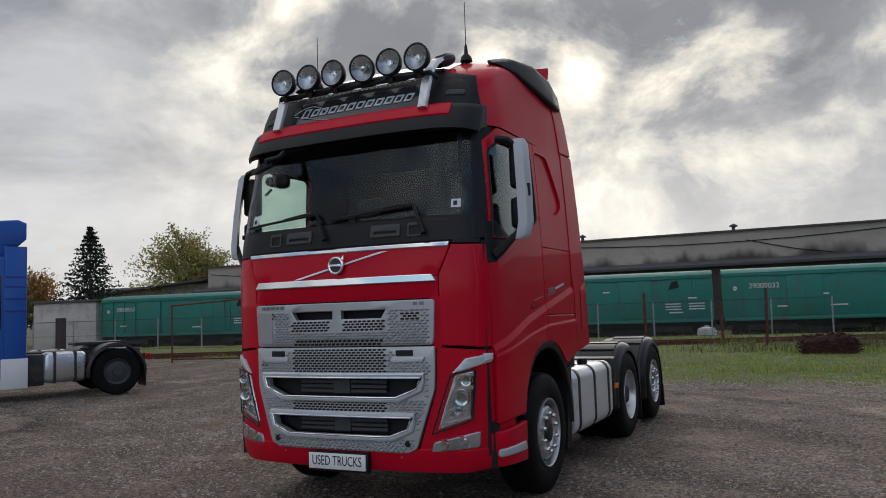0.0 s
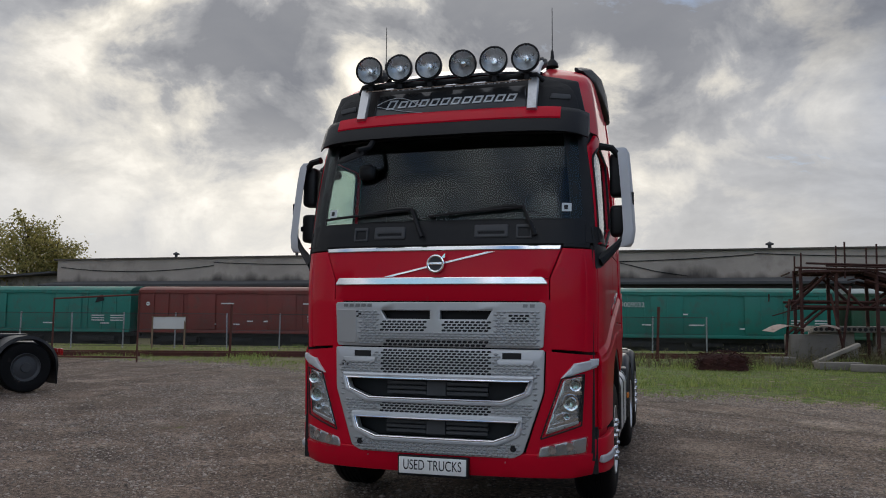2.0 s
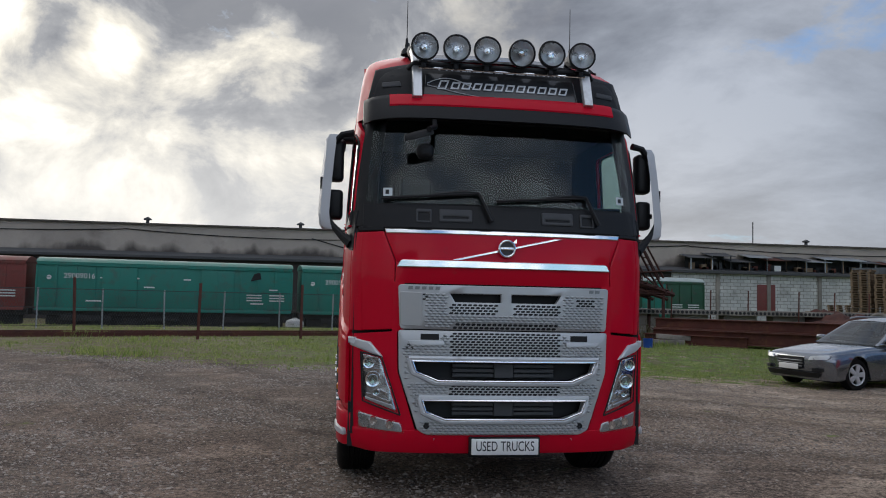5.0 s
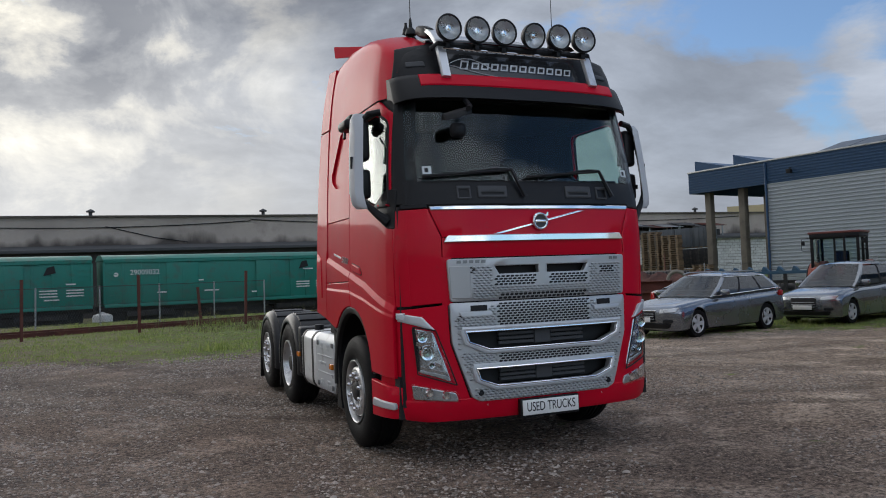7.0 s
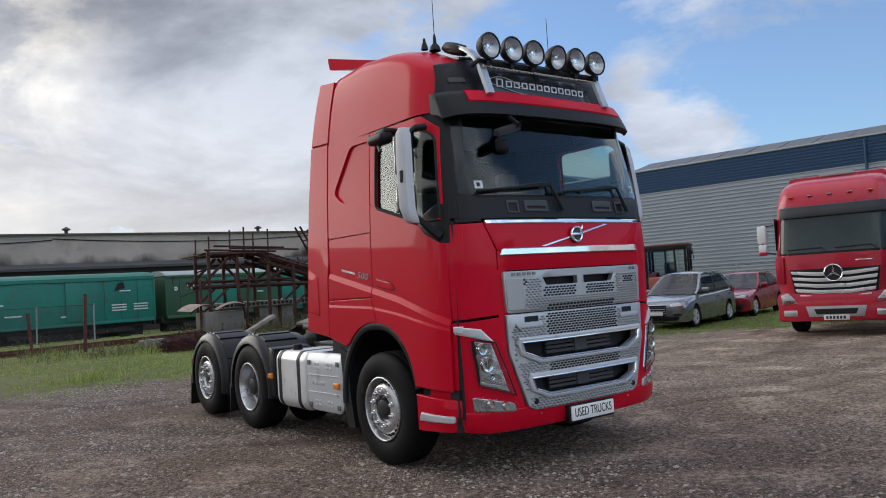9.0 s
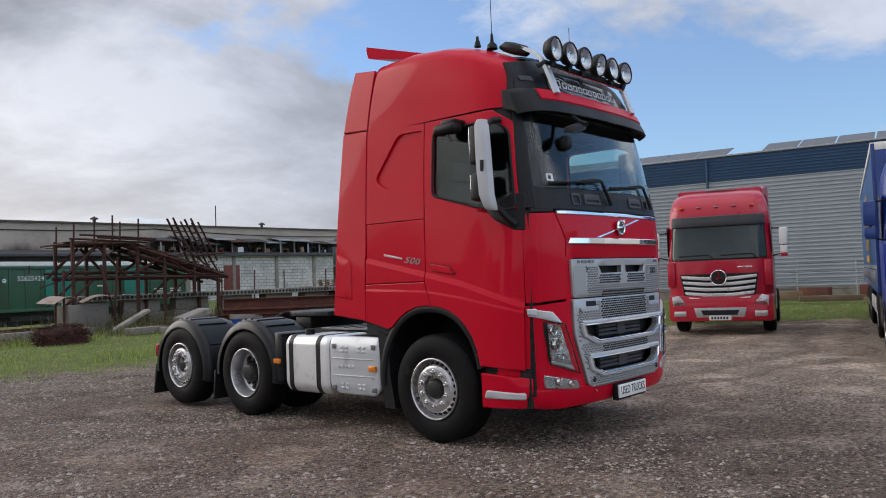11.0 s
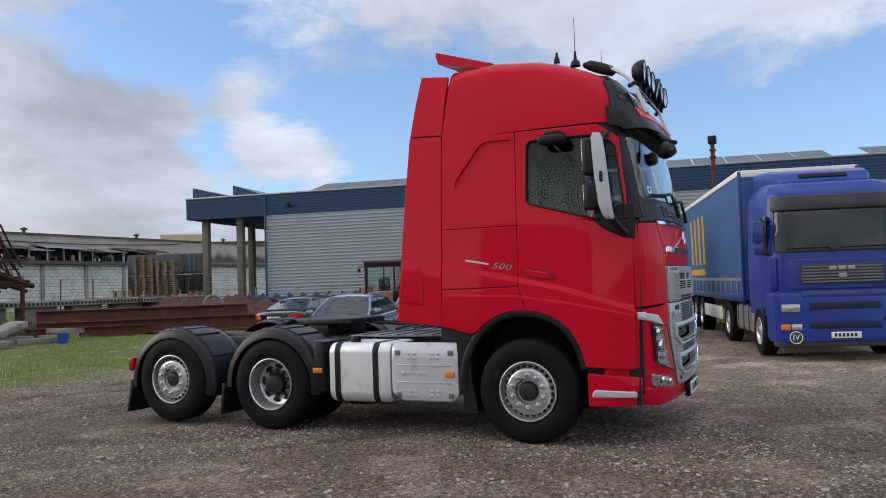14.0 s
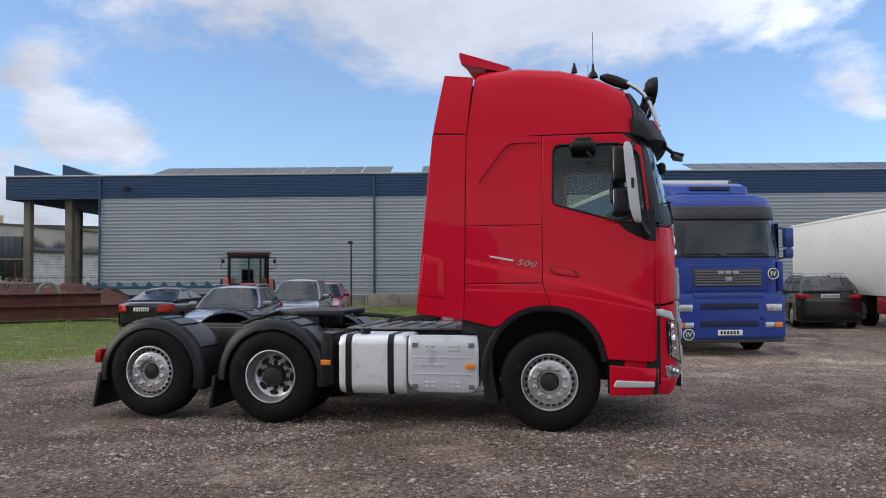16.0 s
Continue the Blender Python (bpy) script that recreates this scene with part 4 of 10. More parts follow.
WIN_HOLE = rounded([(-0.048, 2.322), (-0.060, 2.932), (-0.74, 2.930), (-0.915, 2.83), (-0.995, 2.12), (-0.72, 2.128)], [0.05, 0.07, 0.08, 0.06, 0.03, 0.06], 3)


DARK_CHROME = mat("dull_chrome", (0.38, 0.33, 0.34), 0.3, 0.6, var=0.05)


def side_panels(s):
    out = (s, 0, 0)
    f = on_side(s)
    P = lambda name, poly, holes=(), mt=RED, label="", push=0.0, thick=0.03, step=0.12, parent=None: part(
        name, sheet(poly, on_side(s, push), holes, step, thick, out, 0.006, CREASES), mt, parent or truck, label, sharp=9)
    # door with its window opening
    door = P("door", [(0.054, 3.034), (0.054, 1.511), (-0.033, 1.255), (-0.585, 0.752), (-1.03, 0.725), (-1.045, 1.28), (-1.052, 1.90), (-0.945, 2.9), (-0.75, 3.028)],
             [WIN_HOLE, ARCH])
    part("window_pane", sheet([(y, z) for y, z in WIN_HOLE], on_side(s, -0.02), (), 0.2, 0.004, out, 0), SIDE_GLASS, door, "dark tinted side window").visible_shadow = False
    # black surround at the front lower corner of the window
    part("window_trim", sheet(rounded([(-0.68, 2.135), (-0.95, 2.255), (-1.075, 2.255), (-1.078, 1.925), (-0.98, 1.935), (-0.79, 2.03)], 0.02), on_side(s, 0.004), (), 0.1, 0.012, out), BLACK_PL, door, "black plastic mirror base trim")
    for k, (a, b) in enumerate(zip(WIN_HOLE, WIN_HOLE[1:] + WIN_HOLE[:1])):
        part("window_seal", tube([f(a[0] + (b[0] - a[0]) * i / 4, a[1] + (b[1] - a[1]) * i / 4) for i in range(5)], 0.012, 6), SEAL, door)
    hz = [(-0.045, 1.612), (-0.015, 1.682), (-0.255, 1.640), (-0.315, 1.582), (-0.285, 1.572)]
    part("door_handle", sheet(rounded(hz, 0.025), on_side(s, 0.013), (), 0.05, 0.02, out, 0.008), RED, door)
    part("handle_recess", sheet(rounded([(-0.035, 1.606), (0.0, 1.692), (-0.258, 1.649), (-0.328, 1.582), (-0.29, 1.564)], 0.025), on_side(s, 0.003), (), 0.05, 0.01, out, 0.002), mat("shut_line", (0.06, 0.004, 0.006), 0.6), door)
    # sleeper side panels behind the door
    ins = rounded([(0.085, 2.968), (0.072, 2.385), (0.58, 2.445), (0.705, 2.53), (0.71, 2.585), (0.41, 2.975)], [0.03, 0.03, 0.1, 0.04, 0.04, 0.08], 4)
    part("sleeper_panel", sheet([(0.061, 3.034), (0.061, 2.116), (0.855, 2.118), (0.846, 3.060)], on_side(s), [ins], 0.12, 0.03, out, 0.0), RED, truck, sharp=9)
    part("pressed_panel", sheet([(0.064, 3.0), (0.064, 2.35), (0.73, 2.35), (0.73, 3.0)], on_side(s, -0.022), (), 0.12, 0.006, out, 0.0), RED, truck, sharp=9)
    P("side_panel", [(0.061, 2.108), (0.061, 1.519), (0.862, 1.510), (0.856, 2.110)])
    P("locker_lid", [(0.061, 1.511), (-0.026, 1.255), (0.559, 1.062), (0.868, 1.137), (0.862, 1.502)], [ARCH])
    num = Matrix.Translation(Vector(f(0.227, 1.718)) + Vector((s * 0.004, 0, 0))) @ (Matrix.Rotation(radians(-90 if s < 0 else 90), 4, "Z") @ Matrix.Rotation(radians(90), 4, "X"))
    words("500", 0.085, 0.004, DARK_CHROME, truck, num @ Matrix.Rotation(radians(8 * s), 4, "Z"), "number_badge", 0.3, 1.1, 0.205)
    part("model_badge", sheet([(0.354, 1.738), (0.36, 1.756), (0.606, 1.802), (0.60, 1.782)], on_side(s, 0.008), (), 0.2, 0.008, out, 0.002), SILVER, truck, "thin silver badge bar")
    # side air deflector at the back of the cab
    def deflector(y, z):
        k = max(0.0, y - 0.86)
        return (s * (lerp_table(CAB_W[:6] + [(3.38, 1.15), (3.6, 1.115), (3.76, 1.085)], z) + 0.008 - 0.03 * k * k + 0.018 * below(CREASE, y, z, 0.05) * max(0.0, min(1.0, (1.2 - y) / 0.3))), y, z)
    for name, poly in (("air_deflector", [(0.853, 3.075), (0.872, 1.14), (1.385, 1.195), (1.215, 3.092)]), ("upper_air_deflector", [(0.848, 3.086), (0.785, 3.705), (1.095, 3.745), (1.21, 3.106)])):
        lid = part(name, sheet(poly, deflector, (), 0.15, 0.03, out, 0.006, CREASES[9:12]), RED, truck, sharp=12)
    part("deflector_seal", sheet([(0.856, 3.05), (0.85, 3.115), (1.205, 3.135), (1.21, 3.07)], lambda y, z: (deflector(y, z)[0] - s * 0.014, y, z), (), 0.15, 0.01, out, 0.0), SEAL, truck)
    part("access_flap", sheet(rounded([(1.085, 1.755), (1.075, 1.348), (1.36, 1.395), (1.30, 1.83)], 0.03), lambda y, z: (deflector(y, z)[0] + s * 0.010, y, z), (), 0.1, 0.016, out, 0.010), RED, truck)
    # wheel arch lip
    rings = []
    for k in range(33):
        a = math.pi * (-0.02 + 0.96 * k / 32)
        ring = []
        for dr, dx in ((0.003, 0.006), (-0.008, 0.014), (-0.045, 0.017), (-0.068, 0.008), (-0.078, -0.03), (-0.02, -0.035)):
            y, z = arch_point(a, dr)
            x = 1.245 + dx - (0.03 if y < -0.4 else 0) * (-(y + 0.4)) * 4
            ring.append((s * x, y, z))
        rings.append(ring)
    part("wheel_arch_lip", loft(rings), BLACK_PL, truck, "dark grey plastic wheel arch lip")
    inner = [[(s * x, 0.05 + 0.62 * math.cos(math.pi * k / 20), 0.55 + 0.72 * math.sin(math.pi * k / 20)) for x in (1.22, 0.55)] for k in range(21)]
    part("inner_arch", loft(inner, closed=False), BLACK_PL, truck)
    part("arch_wall", prism([(0.05 + 0.62 * math.cos(math.pi * k / 12), 0.55 + 0.72 * math.sin(math.pi * k / 12)) for k in range(13)], "X", s * 0.55, s * 0.54), SEAL, truck)
    part("arch_skirt", prism([(0.60, 1.00), (0.73, 1.04), (0.73, 0.95), (0.66, 0.28), (0.52, 0.28), (0.58, 0.6)], "X", s * 0.85, s * 1.24), BLACK_PL, truck, "black rubber splash flap")


for s in (-1, 1):
    side_panels(s)

# front skin
FRONT_OUT = (0, -1, 0)
FP = lambda name, poly, holes=(), mt=RED, label="", push=0.0, thick=0.03, step=0.1, parent=None, rim=0.006: part(
    name, sheet(poly, on_front(push), holes, step, thick, FRONT_OUT, rim), mt, parent or truck, label)
FP("hood", [(-0.95, 2.075), (-0.86, 1.845), (0.86, 1.845), (0.95, 2.075)])
for s in (-1, 1):
    FP("corner_panel", [(s * 0.957, 2.075), (s * 0.867, 1.845), (s * 0.867, 1.32), (s * 1.165, 1.30), (s * 1.13, 2.07)])
    part("corner_edge", sheet([(-1.16, 1.30), (-1.16, 2.07), (-1.052, 2.07), (-1.052, 1.30)], on_side(s, -0.0015), (), 0.03, 0.03, (s, 0, 0), 0.003), RED, truck)
    FP("belt_filler", [(s * 0.96, 2.082), (s * 0.96, 2.12), (s * 1.15, 2.12), (s * 1.15, 2.078)], mt=BLACK_PL)
FP("upper_nose", [(-0.86, 1.838), (-0.86, 1.675), (0.86, 1.675), (0.86, 1.838)])
FP("hood_trim", [(-0.94, 2.062), (-0.95, 2.095), (0.95, 2.095), (0.94, 2.062)], mt=CHROME, label="thin chrome trim strip", push=0.012, thick=0.02)
FP("nose_trim", rounded([(-0.855, 1.80), (-0.82, 1.855), (0.82, 1.855), (0.855, 1.80)], 0.01), mt=CHROME, label="chrome trim bar", push=0.022, thick=0.025)
# grille
upper = FP("upper_grille", rounded([(-0.84, 1.665), (-0.82, 1.325), (0.82, 1.325), (0.84, 1.665)], 0.03), [[(-0.44, 1.60), (-0.40, 1.535), (-0.04, 1.535), (-0.04, 1.60)], [(0.04, 1.60), (0.04, 1.535), (0.40, 1.535), (0.44, 1.60)]],
           GRILLE, "silver moulded grille panel", 0.03, 0.05)
SLOT1 = [(-0.72, 1.085), (-0.69, 1.00), (-0.52, 0.935), (0.52, 0.935), (0.69, 1.00), (0.72, 1.085)]
SLOT2 = [(-0.64, 0.79), (-0.61, 0.70), (-0.46, 0.645), (0.46, 0.645), (0.61, 0.70), (0.64, 0.79)]
lower = FP("lower_grille", rounded([(-0.83, 1.315), (-0.82, 1.0), (-0.67, 0.56), (-0.60, 0.525), (0.60, 0.525), (0.67, 0.56), (0.82, 1.0), (0.83, 1.315)], 0.02), [SLOT1, SLOT2], GRILLE,
           "silver moulded grille panel", 0.03, 0.05)
for slot in (SLOT1, SLOT2):
    c = (0, sum(p[1] for p in slot) / len(slot))
    ringpts = slot + slot[:1]
    f = on_front(0.055)
    pts = []
    for a, b in zip(ringpts, ringpts[1:]):
        k = max(2, int(abs(a[0] - b[0]) / 0.15))
        pts += [f(a[0] + (b[0] - a[0]) * i / k, a[1] + (b[1] - a[1]) * i / k) for i in range(k)]
    part("chrome_surround", tube(pts + pts[:1], 0.009, 8), CHROME, lower, "chrome surround")
    part("slot_frame", tube([p + Vector((p.x * 0.035, 0.018, (p.z - c[1]) * 0.22)) for p in map(Vector, pts + pts[:1])], 0.022, 8), SILVER, lower)
    z0, z1 = slot[2][1], slot[0][1]
    part("slot_back", sheet([(x * 1.02, z) for x, z in slot], on_front(-0.09), (), 0.2, 0.01, FRONT_OUT, 0), DARK, lower)
    for i in range(3):
        z = z0 + 0.02 + (z1 - z0 - 0.04) * (i + 0.5) / 3
        for xa, xb in ((-0.40, -0.08), (0.08, 0.40)):
            part("slat", sheet([(xa, z - 0.013), (xa, z + 0.013), (xb, z + 0.013), (xb, z - 0.013)], on_front(-0.03), (), 0.2, 0.03, FRONT_OUT, 0.004), GREY_PL, lower)
    part("slot_centre", sheet([(-0.075, z0 + 0.02), (-0.075, z1 - 0.02), (0.075, z1 - 0.02), (0.075, z0 + 0.02)], on_front(-0.025), (), 0.2, 0.03, FRONT_OUT, 0.004), GREY_PL, lower)
part("duct_back", sheet([(-0.46, 1.62), (-0.46, 1.5), (0.46, 1.5), (0.46, 1.62)], on_front(-0.06), (), 0.2, 0.01, FRONT_OUT, 0), SEAL, upper)
# bumper
bump = FP("bumper", [(-1.243, 0.555), (-1.243, 0.41), (-1.0, 0.375), (1.0, 0.375), (1.243, 0.41), (1.243, 0.555)],
          [[(-0.62, 0.56), (-0.60, 0.530), (0.60, 0.530), (0.62, 0.56)]], push=0.015, thick=0.06)
for s in (-1, 1):
    # red cheek round the headlamp
    part("headlamp_cheek", join(sheet([(s * 0.837, 1.305), (s * 0.827, 1.0), (s * 1.236, 1.0), (s * 1.236, 1.27)], on_front(0.006), (), 0.08, 0.03, FRONT_OUT, 0.0),
                                sheet([(s * 0.827, 1.0), (s * 0.677, 0.535), (s * 1.236, 0.553), (s * 1.236, 1.0)], on_front(0.006), (), 0.08, 0.03, FRONT_OUT, 0.0)), RED, truck)
    part("bumper_side", sheet([(-1.085, 0.655), (-1.085, 0.40), (-0.60, 0.39), (-0.60, 0.69)], on_side(s, 0.012), (), 0.12, 0.04, (s, 0, 0)), RED, truck)
    part("step", sheet(rounded([(-1.04, 0.475), (-1.04, 0.53), (-0.66, 0.545), (-0.63, 0.475)], 0.02), on_side(s, 0.026), (), 0.1, 0.08, (s, 0, 0), 0.01), COVER, truck, "grey entry step")
    part("door_gap", box(min(s * 0.9, s * 1.19), max(s * 0.9, s * 1.19), -1.07, -0.58, 0.40, 0.74), SEAL, truck)
    part("door_shut", box(min(s * 1.0, s * 1.17), max(s * 1.0, s * 1.17), -1.10, -0.98, 0.5, 2.1), SEAL, truck)
    FP("grille_surround", [(s * 0.79, 1.685), (s * 0.79, 1.30), (s * 0.875, 1.30), (s * 0.875, 1.685)], push=0.0, thick=0.02, rim=0)
    # headlamp unit
    hp = [(s * 0.80, 0.672), (s * 1.085, 0.768), (s * 1.108, 1.14), (s * 0.95, 1.108)]
    lamp = FP("headlamp", rounded(hp, 0.02), mt=DARK, label="clear headlamp unit", push=0.004, thick=0.02)
    part("lamp_bowl", sheet(rounded([(s * 0.828, 0.695), (s * 1.072, 0.778), (s * 1.095, 1.125), (s * 0.962, 1.095)], 0.02), on_front(0.012), (), 0.06, 0.01, FRONT_OUT, 0.01), BOWL, lamp)
    hq = hp + hp[:1]
    part("lamp_frame", tube([on_front(0.046)(a[0] + (b[0] - a[0]) * i / 5, a[1] + (b[1] - a[1]) * i / 5) for a, b in zip(hq, hq[1:]) for i in range(5)] + [on_front(0.046)(*hp[0])], 0.006, 6), BLACK_PL, lamp)
    part("lens_cover", sheet(rounded(hp, 0.02), on_front(0.05), (), 0.1, 0.004, FRONT_OUT, 0.004), LENS, lamp).visible_shadow = False
    for lx, lz, r in ((1.012, 0.935, 0.058), (1.045, 1.06, 0.044), (0.985, 0.835, 0.024)):
        p = Vector(on_front(0.02)(s * lx, lz))
        part("projector", turned([(0.001, -0.012), (r * 0.6, -0.014), (r * 0.72, -0.004), (r * 0.75, -0.02), (r, -0.022), (r * 1.02, 0.01)], 20, "Y", p), CHROME, lamp)
        part("projector_lens", turned([(0.001, -0.03), (r * 0.4, -0.026), (r * 0.62, -0.014)], 16, "Y", p), SIDE_GLASS, lamp)
    for k, (xa, za, xb, zb) in enumerate(((0.885, 0.76, 1.06, 0.815), (0.905, 0.82, 0.96, 0.85), (0.97, 1.0, 1.085, 1.005), (0.975, 1.085, 1.09, 1.105))):
        part("lamp_fin", sheet([(s * xa, za - 0.015), (s * xa, za + 0.015), (s * xb, zb + 0.015), (s * xb, zb - 0.015)], on_front(0.022), (), 0.1, 0.015, FRONT_OUT, 0.002), CHROME, lamp)
    part("lower_reflector", sheet([(s * 0.842, 0.705), (s * 1.066, 0.782), (s * 1.066, 0.80), (s * 0.865, 0.745)], on_front(0.026), (), 0.1, 0.012, FRONT_OUT, 0.004), REFLECTOR, lamp)
    part("dark_bezel", sheet(rounded([(s * 1.062, 0.79), (s * 1.08, 0.79), (s * 1.104, 1.12), (s * 1.088, 1.125)], 0.005), on_front(0.02), (), 0.1, 0.012, FRONT_OUT, 0.002), SEAL, lamp)
    eye = [(s * 0.944, 1.105), (s * 1.045, 1.217), (s * 1.20, 1.25), (s * 1.195, 1.185), (s * 0.99, 1.118)]
    part("daylight_blade", sheet(eye, on_front(0.03), (), 0.08, 0.05, FRONT_OUT, 0.01), SILVER, truck, "silver running-light blade")
    part("blade_side", sheet([(-1.14, 1.25), (-1.14, 1.185), (-1.075, 1.20), (-1.075, 1.25)], on_side(s, 0.03), (), 0.06, 0.05, (s, 0, 0), 0.01), SILVER, truck)
    fog = FP("fog_lamp", rounded([(s * 0.778, 0.537), (s * 0.798, 0.605), (s * 1.12, 0.68), (s * 1.11, 0.567)], 0.02), mt=REFLECTOR, label="clear rectangular fog lamp", push=0.02, thick=0.02)
    part("lens_cover", sheet(rounded([(s * 0.765, 0.527), (s * 0.787, 0.615), (s * 1.13, 0.693), (s * 1.12, 0.557)], 0.02), on_front(0.035), (), 0.1, 0.004, FRONT_OUT, 0.004), LENS, fog).visible_shadow = False
    for lx in (0.88, 1.0):
        part("bulb", turned([(0.001, -0.01), (0.03, -0.012), (0.036, 0.01)], 14, "Y", on_front(0.025)(s * lx, 0.598 + (lx - 0.9) * 0.2)), CHROME, fog)

# plate with its lettering
plate = part("number_plate", box(-0.26, 0.26, -1.395, -1.38, 0.385, 0.505, 0.004), WHITE, truck, "white dealer plate")
part("plate_frame", box(-0.275, 0.275, -1.38, -1.33, 0.365, 0.515, 0.005), BLACK_PL, truck)
words("USED TRUCKS", 0.105, 0.001, INK, plate, Matrix.Translation((0, -1.3965, 0.447)) @ Matrix.Rotation(radians(90), 4, "X"), "plate_lettering", 0, 1.0, 0.45)

# windscreen, its black base and the visor
FP("windscreen_base", [(-1.12, 2.105), (-1.12, 2.30), (1.12, 2.30), (1.12, 2.105)], mt=BLACK_PL, label="black plastic cowl under the windscreen", push=0.0)
WS = rounded([(-1.10, 2.305), (-1.045, 2.99), (1.045, 2.99), (1.10, 2.305)], 0.06)
ws = FP("windscreen", WS, mt=SCREEN, label="tinted windscreen", push=0.0, thick=0.004, rim=0)
ws.visible_shadow = False
for s in (-1, 1):
    part("windscreen_pillar", sheet([(-1.20, 2.12), (-1.02, 3.03), (-0.925, 3.03), (-1.034, 2.12)], on_side(s, -0.003), (), 0.05, 0.02, (s, 0, 0), 0.003), BLACK_PL, truck)

# roof: red shell, black front, visor
TOP = [(-0.70, 3.63), (-0.55, 3.705), (-0.40, 3.775), (-0.12, 3.86), (0.3, 3.91), (0.66, 3.89), (0.735, 3.865)]
ROOF_PROFILE = [(1.176, 0.0), (1.166, 0.18), (1.148, 0.41), (1.125, 0.60), (1.108, 0.71), (1.092, 0.765), (1.065, 0.81), (1.02, 0.847), (0.95, 0.878), (0.82, 0.92), (0.58, 0.965), (0.3, 0.993), (0.0, 1.0)]


CROWN = ROOF_PROFILE[::-1]


def roof_ring(yb, zt, front=False, rear=False):
    """Half across the roof shell: near-flat side, a tight shoulder and a low crown."""
    ring = []
    for x, f in ROOF_PROFILE:
        z = 3.045 + f * (zt - 3.045)
        y = yb
        if rear:
            y = yb + 0.115 * (zt - z) / (zt - 3.045)
        if front:
            y = lerp_table([(3.0, -0.962), (3.15, -0.932), (3.44, -0.845), (3.6, -0.79)], z)
        if y < -0.3 and x > 0.3:
            lim = side_x(y, min(z, 3.55)) / lerp_table(CAB_W, z)
            x *= 1 - (1 - lim) * min(1.0, (x - 0.3) / 0.6)
        ring.append((x, y, z))
    return [(-x, y, z) for x, y, z in ring] + [p for p in ring[::-1]][1:]


rings = [roof_ring(0, 3.57, True)] + [roof_ring(y, z) for y, z in TOP[:-1]] + [roof_ring(TOP[-1][0], TOP[-1][1], rear=True)]
part("roof", loft(rings, closed=False), RED, truck, "high red roof shell", sharp=28)
back = roof_ring(TOP[-1][0] + 0.002, 3.883, rear=True)
part("roof_back", loft([back, [(x * 0.98, y + 0.02, 2.9) for x, y, z in back]], closed=False), RED, truck)
FP("roof_front", [(-1.06, 3.0), (-1.10, 3.2), (-1.04, 3.47), (-0.6, 3.56), (0.6, 3.56), (1.04, 3.47), (1.10, 3.2), (1.06, 3.0)], mt=BLACK_PL, label="gloss black roof front", push=0.0)
for s in (-1, 1):
    part("roof_cheek", sheet([(-1.13, 3.0), (-0.965, 3.0), (-0.935, 3.15), (-0.848, 3.44), (-0.87, 3.49), (-0.97, 3.46)], on_side(s, 0.004), (), 0.04, 0.03, (s, 0, 0), 0.006), BLACK_PL, truck)
    FP("marker_lamp", rounded([(s * 0.83, 3.30), (s * 0.84, 3.345), (s * 0.99, 3.335), (s * 0.99, 3.29)], 0.01), mt=GREY_PL, push=0.012, thick=0.02)
rows = []
for y, zt in [(-0.79, 3.612)] + TOP[:3]:             # dark glossy overlay on the slope behind the lamps
    rows.append([(x, y, 3.049 + lerp_table(CROWN, abs(x)) * (zt - 3.045)) for x in [-0.74 + 0.0925 * i for i in range(17)]])
part("roof_cap", loft([r + [(x, y, z - 0.02) for x, y, z in r[::-1]] for r in rows]), mat("glossy_dark_overlay", (0.012, 0.014, 0.02), 0.15, var=0.1, coat=0.4), truck, "glossy dark overlay behind the roof lamps", sharp=50)
SIGN = mat("dark_sign_face", (0.025, 0.027, 0.03), 0.15, var=0.1, coat=0.5)
sign = FP("roof_sign", rounded([(-0.65, 3.20), (-0.63, 3.43), (0.63, 3.43), (0.65, 3.20)], 0.03), mt=SIGN, label="black illuminated sign panel with silver shapes", push=0.02, thick=0.02)


def slanted(x, z, w, h, lean=0.38):
    return [(x - w / 2 - lean * h / 2, z - h / 2), (x + w / 2 - lean * h / 2, z - h / 2), (x + w / 2 + lean * h / 2, z + h / 2), (x - w / 2 + lean * h / 2, z + h / 2)]


SIGN_SILVER = mat("sign_silver", (0.55, 0.57, 0.6), 0.4, 0.2)
for i in range(12):                                  # twelve slanted hollow frames stand for the model name
    big = i == 0
    w, h = (0.072, 0.086) if big else (0.068, 0.066)
    x = -0.478 + i * 0.0915 + (-0.01 if big else 0)
    z = 3.315 + (0.004 if big else 0)
    part("sign_block", sheet(slanted(x, z, w, h), on_front(0.026), [slanted(x, z, w - 0.026, h - 0.026)], 0.2, 0.006, FRONT_OUT, 0.0), SIGN_SILVER, sign)
arc = [on_front(0.026)(-0.62 + 0.02 * k + 0.0, 3.31 + 0.1 * math.sin(math.pi * (0.15 + 0.85 * k / 20)) - 0.03) for k in range(21)]
part("sign_swirl", tube(arc, 0.004, 5), SIGN_SILVER, sign)
part("sign_swirl", tube([on_front(0.026)(-0.62 + 0.03 * k, 3.29 - 0.1 * math.sin(math.pi * 0.5 * k / 20) + 0.02) for k in range(21)], 0.003, 5), SIGN_SILVER, sign)
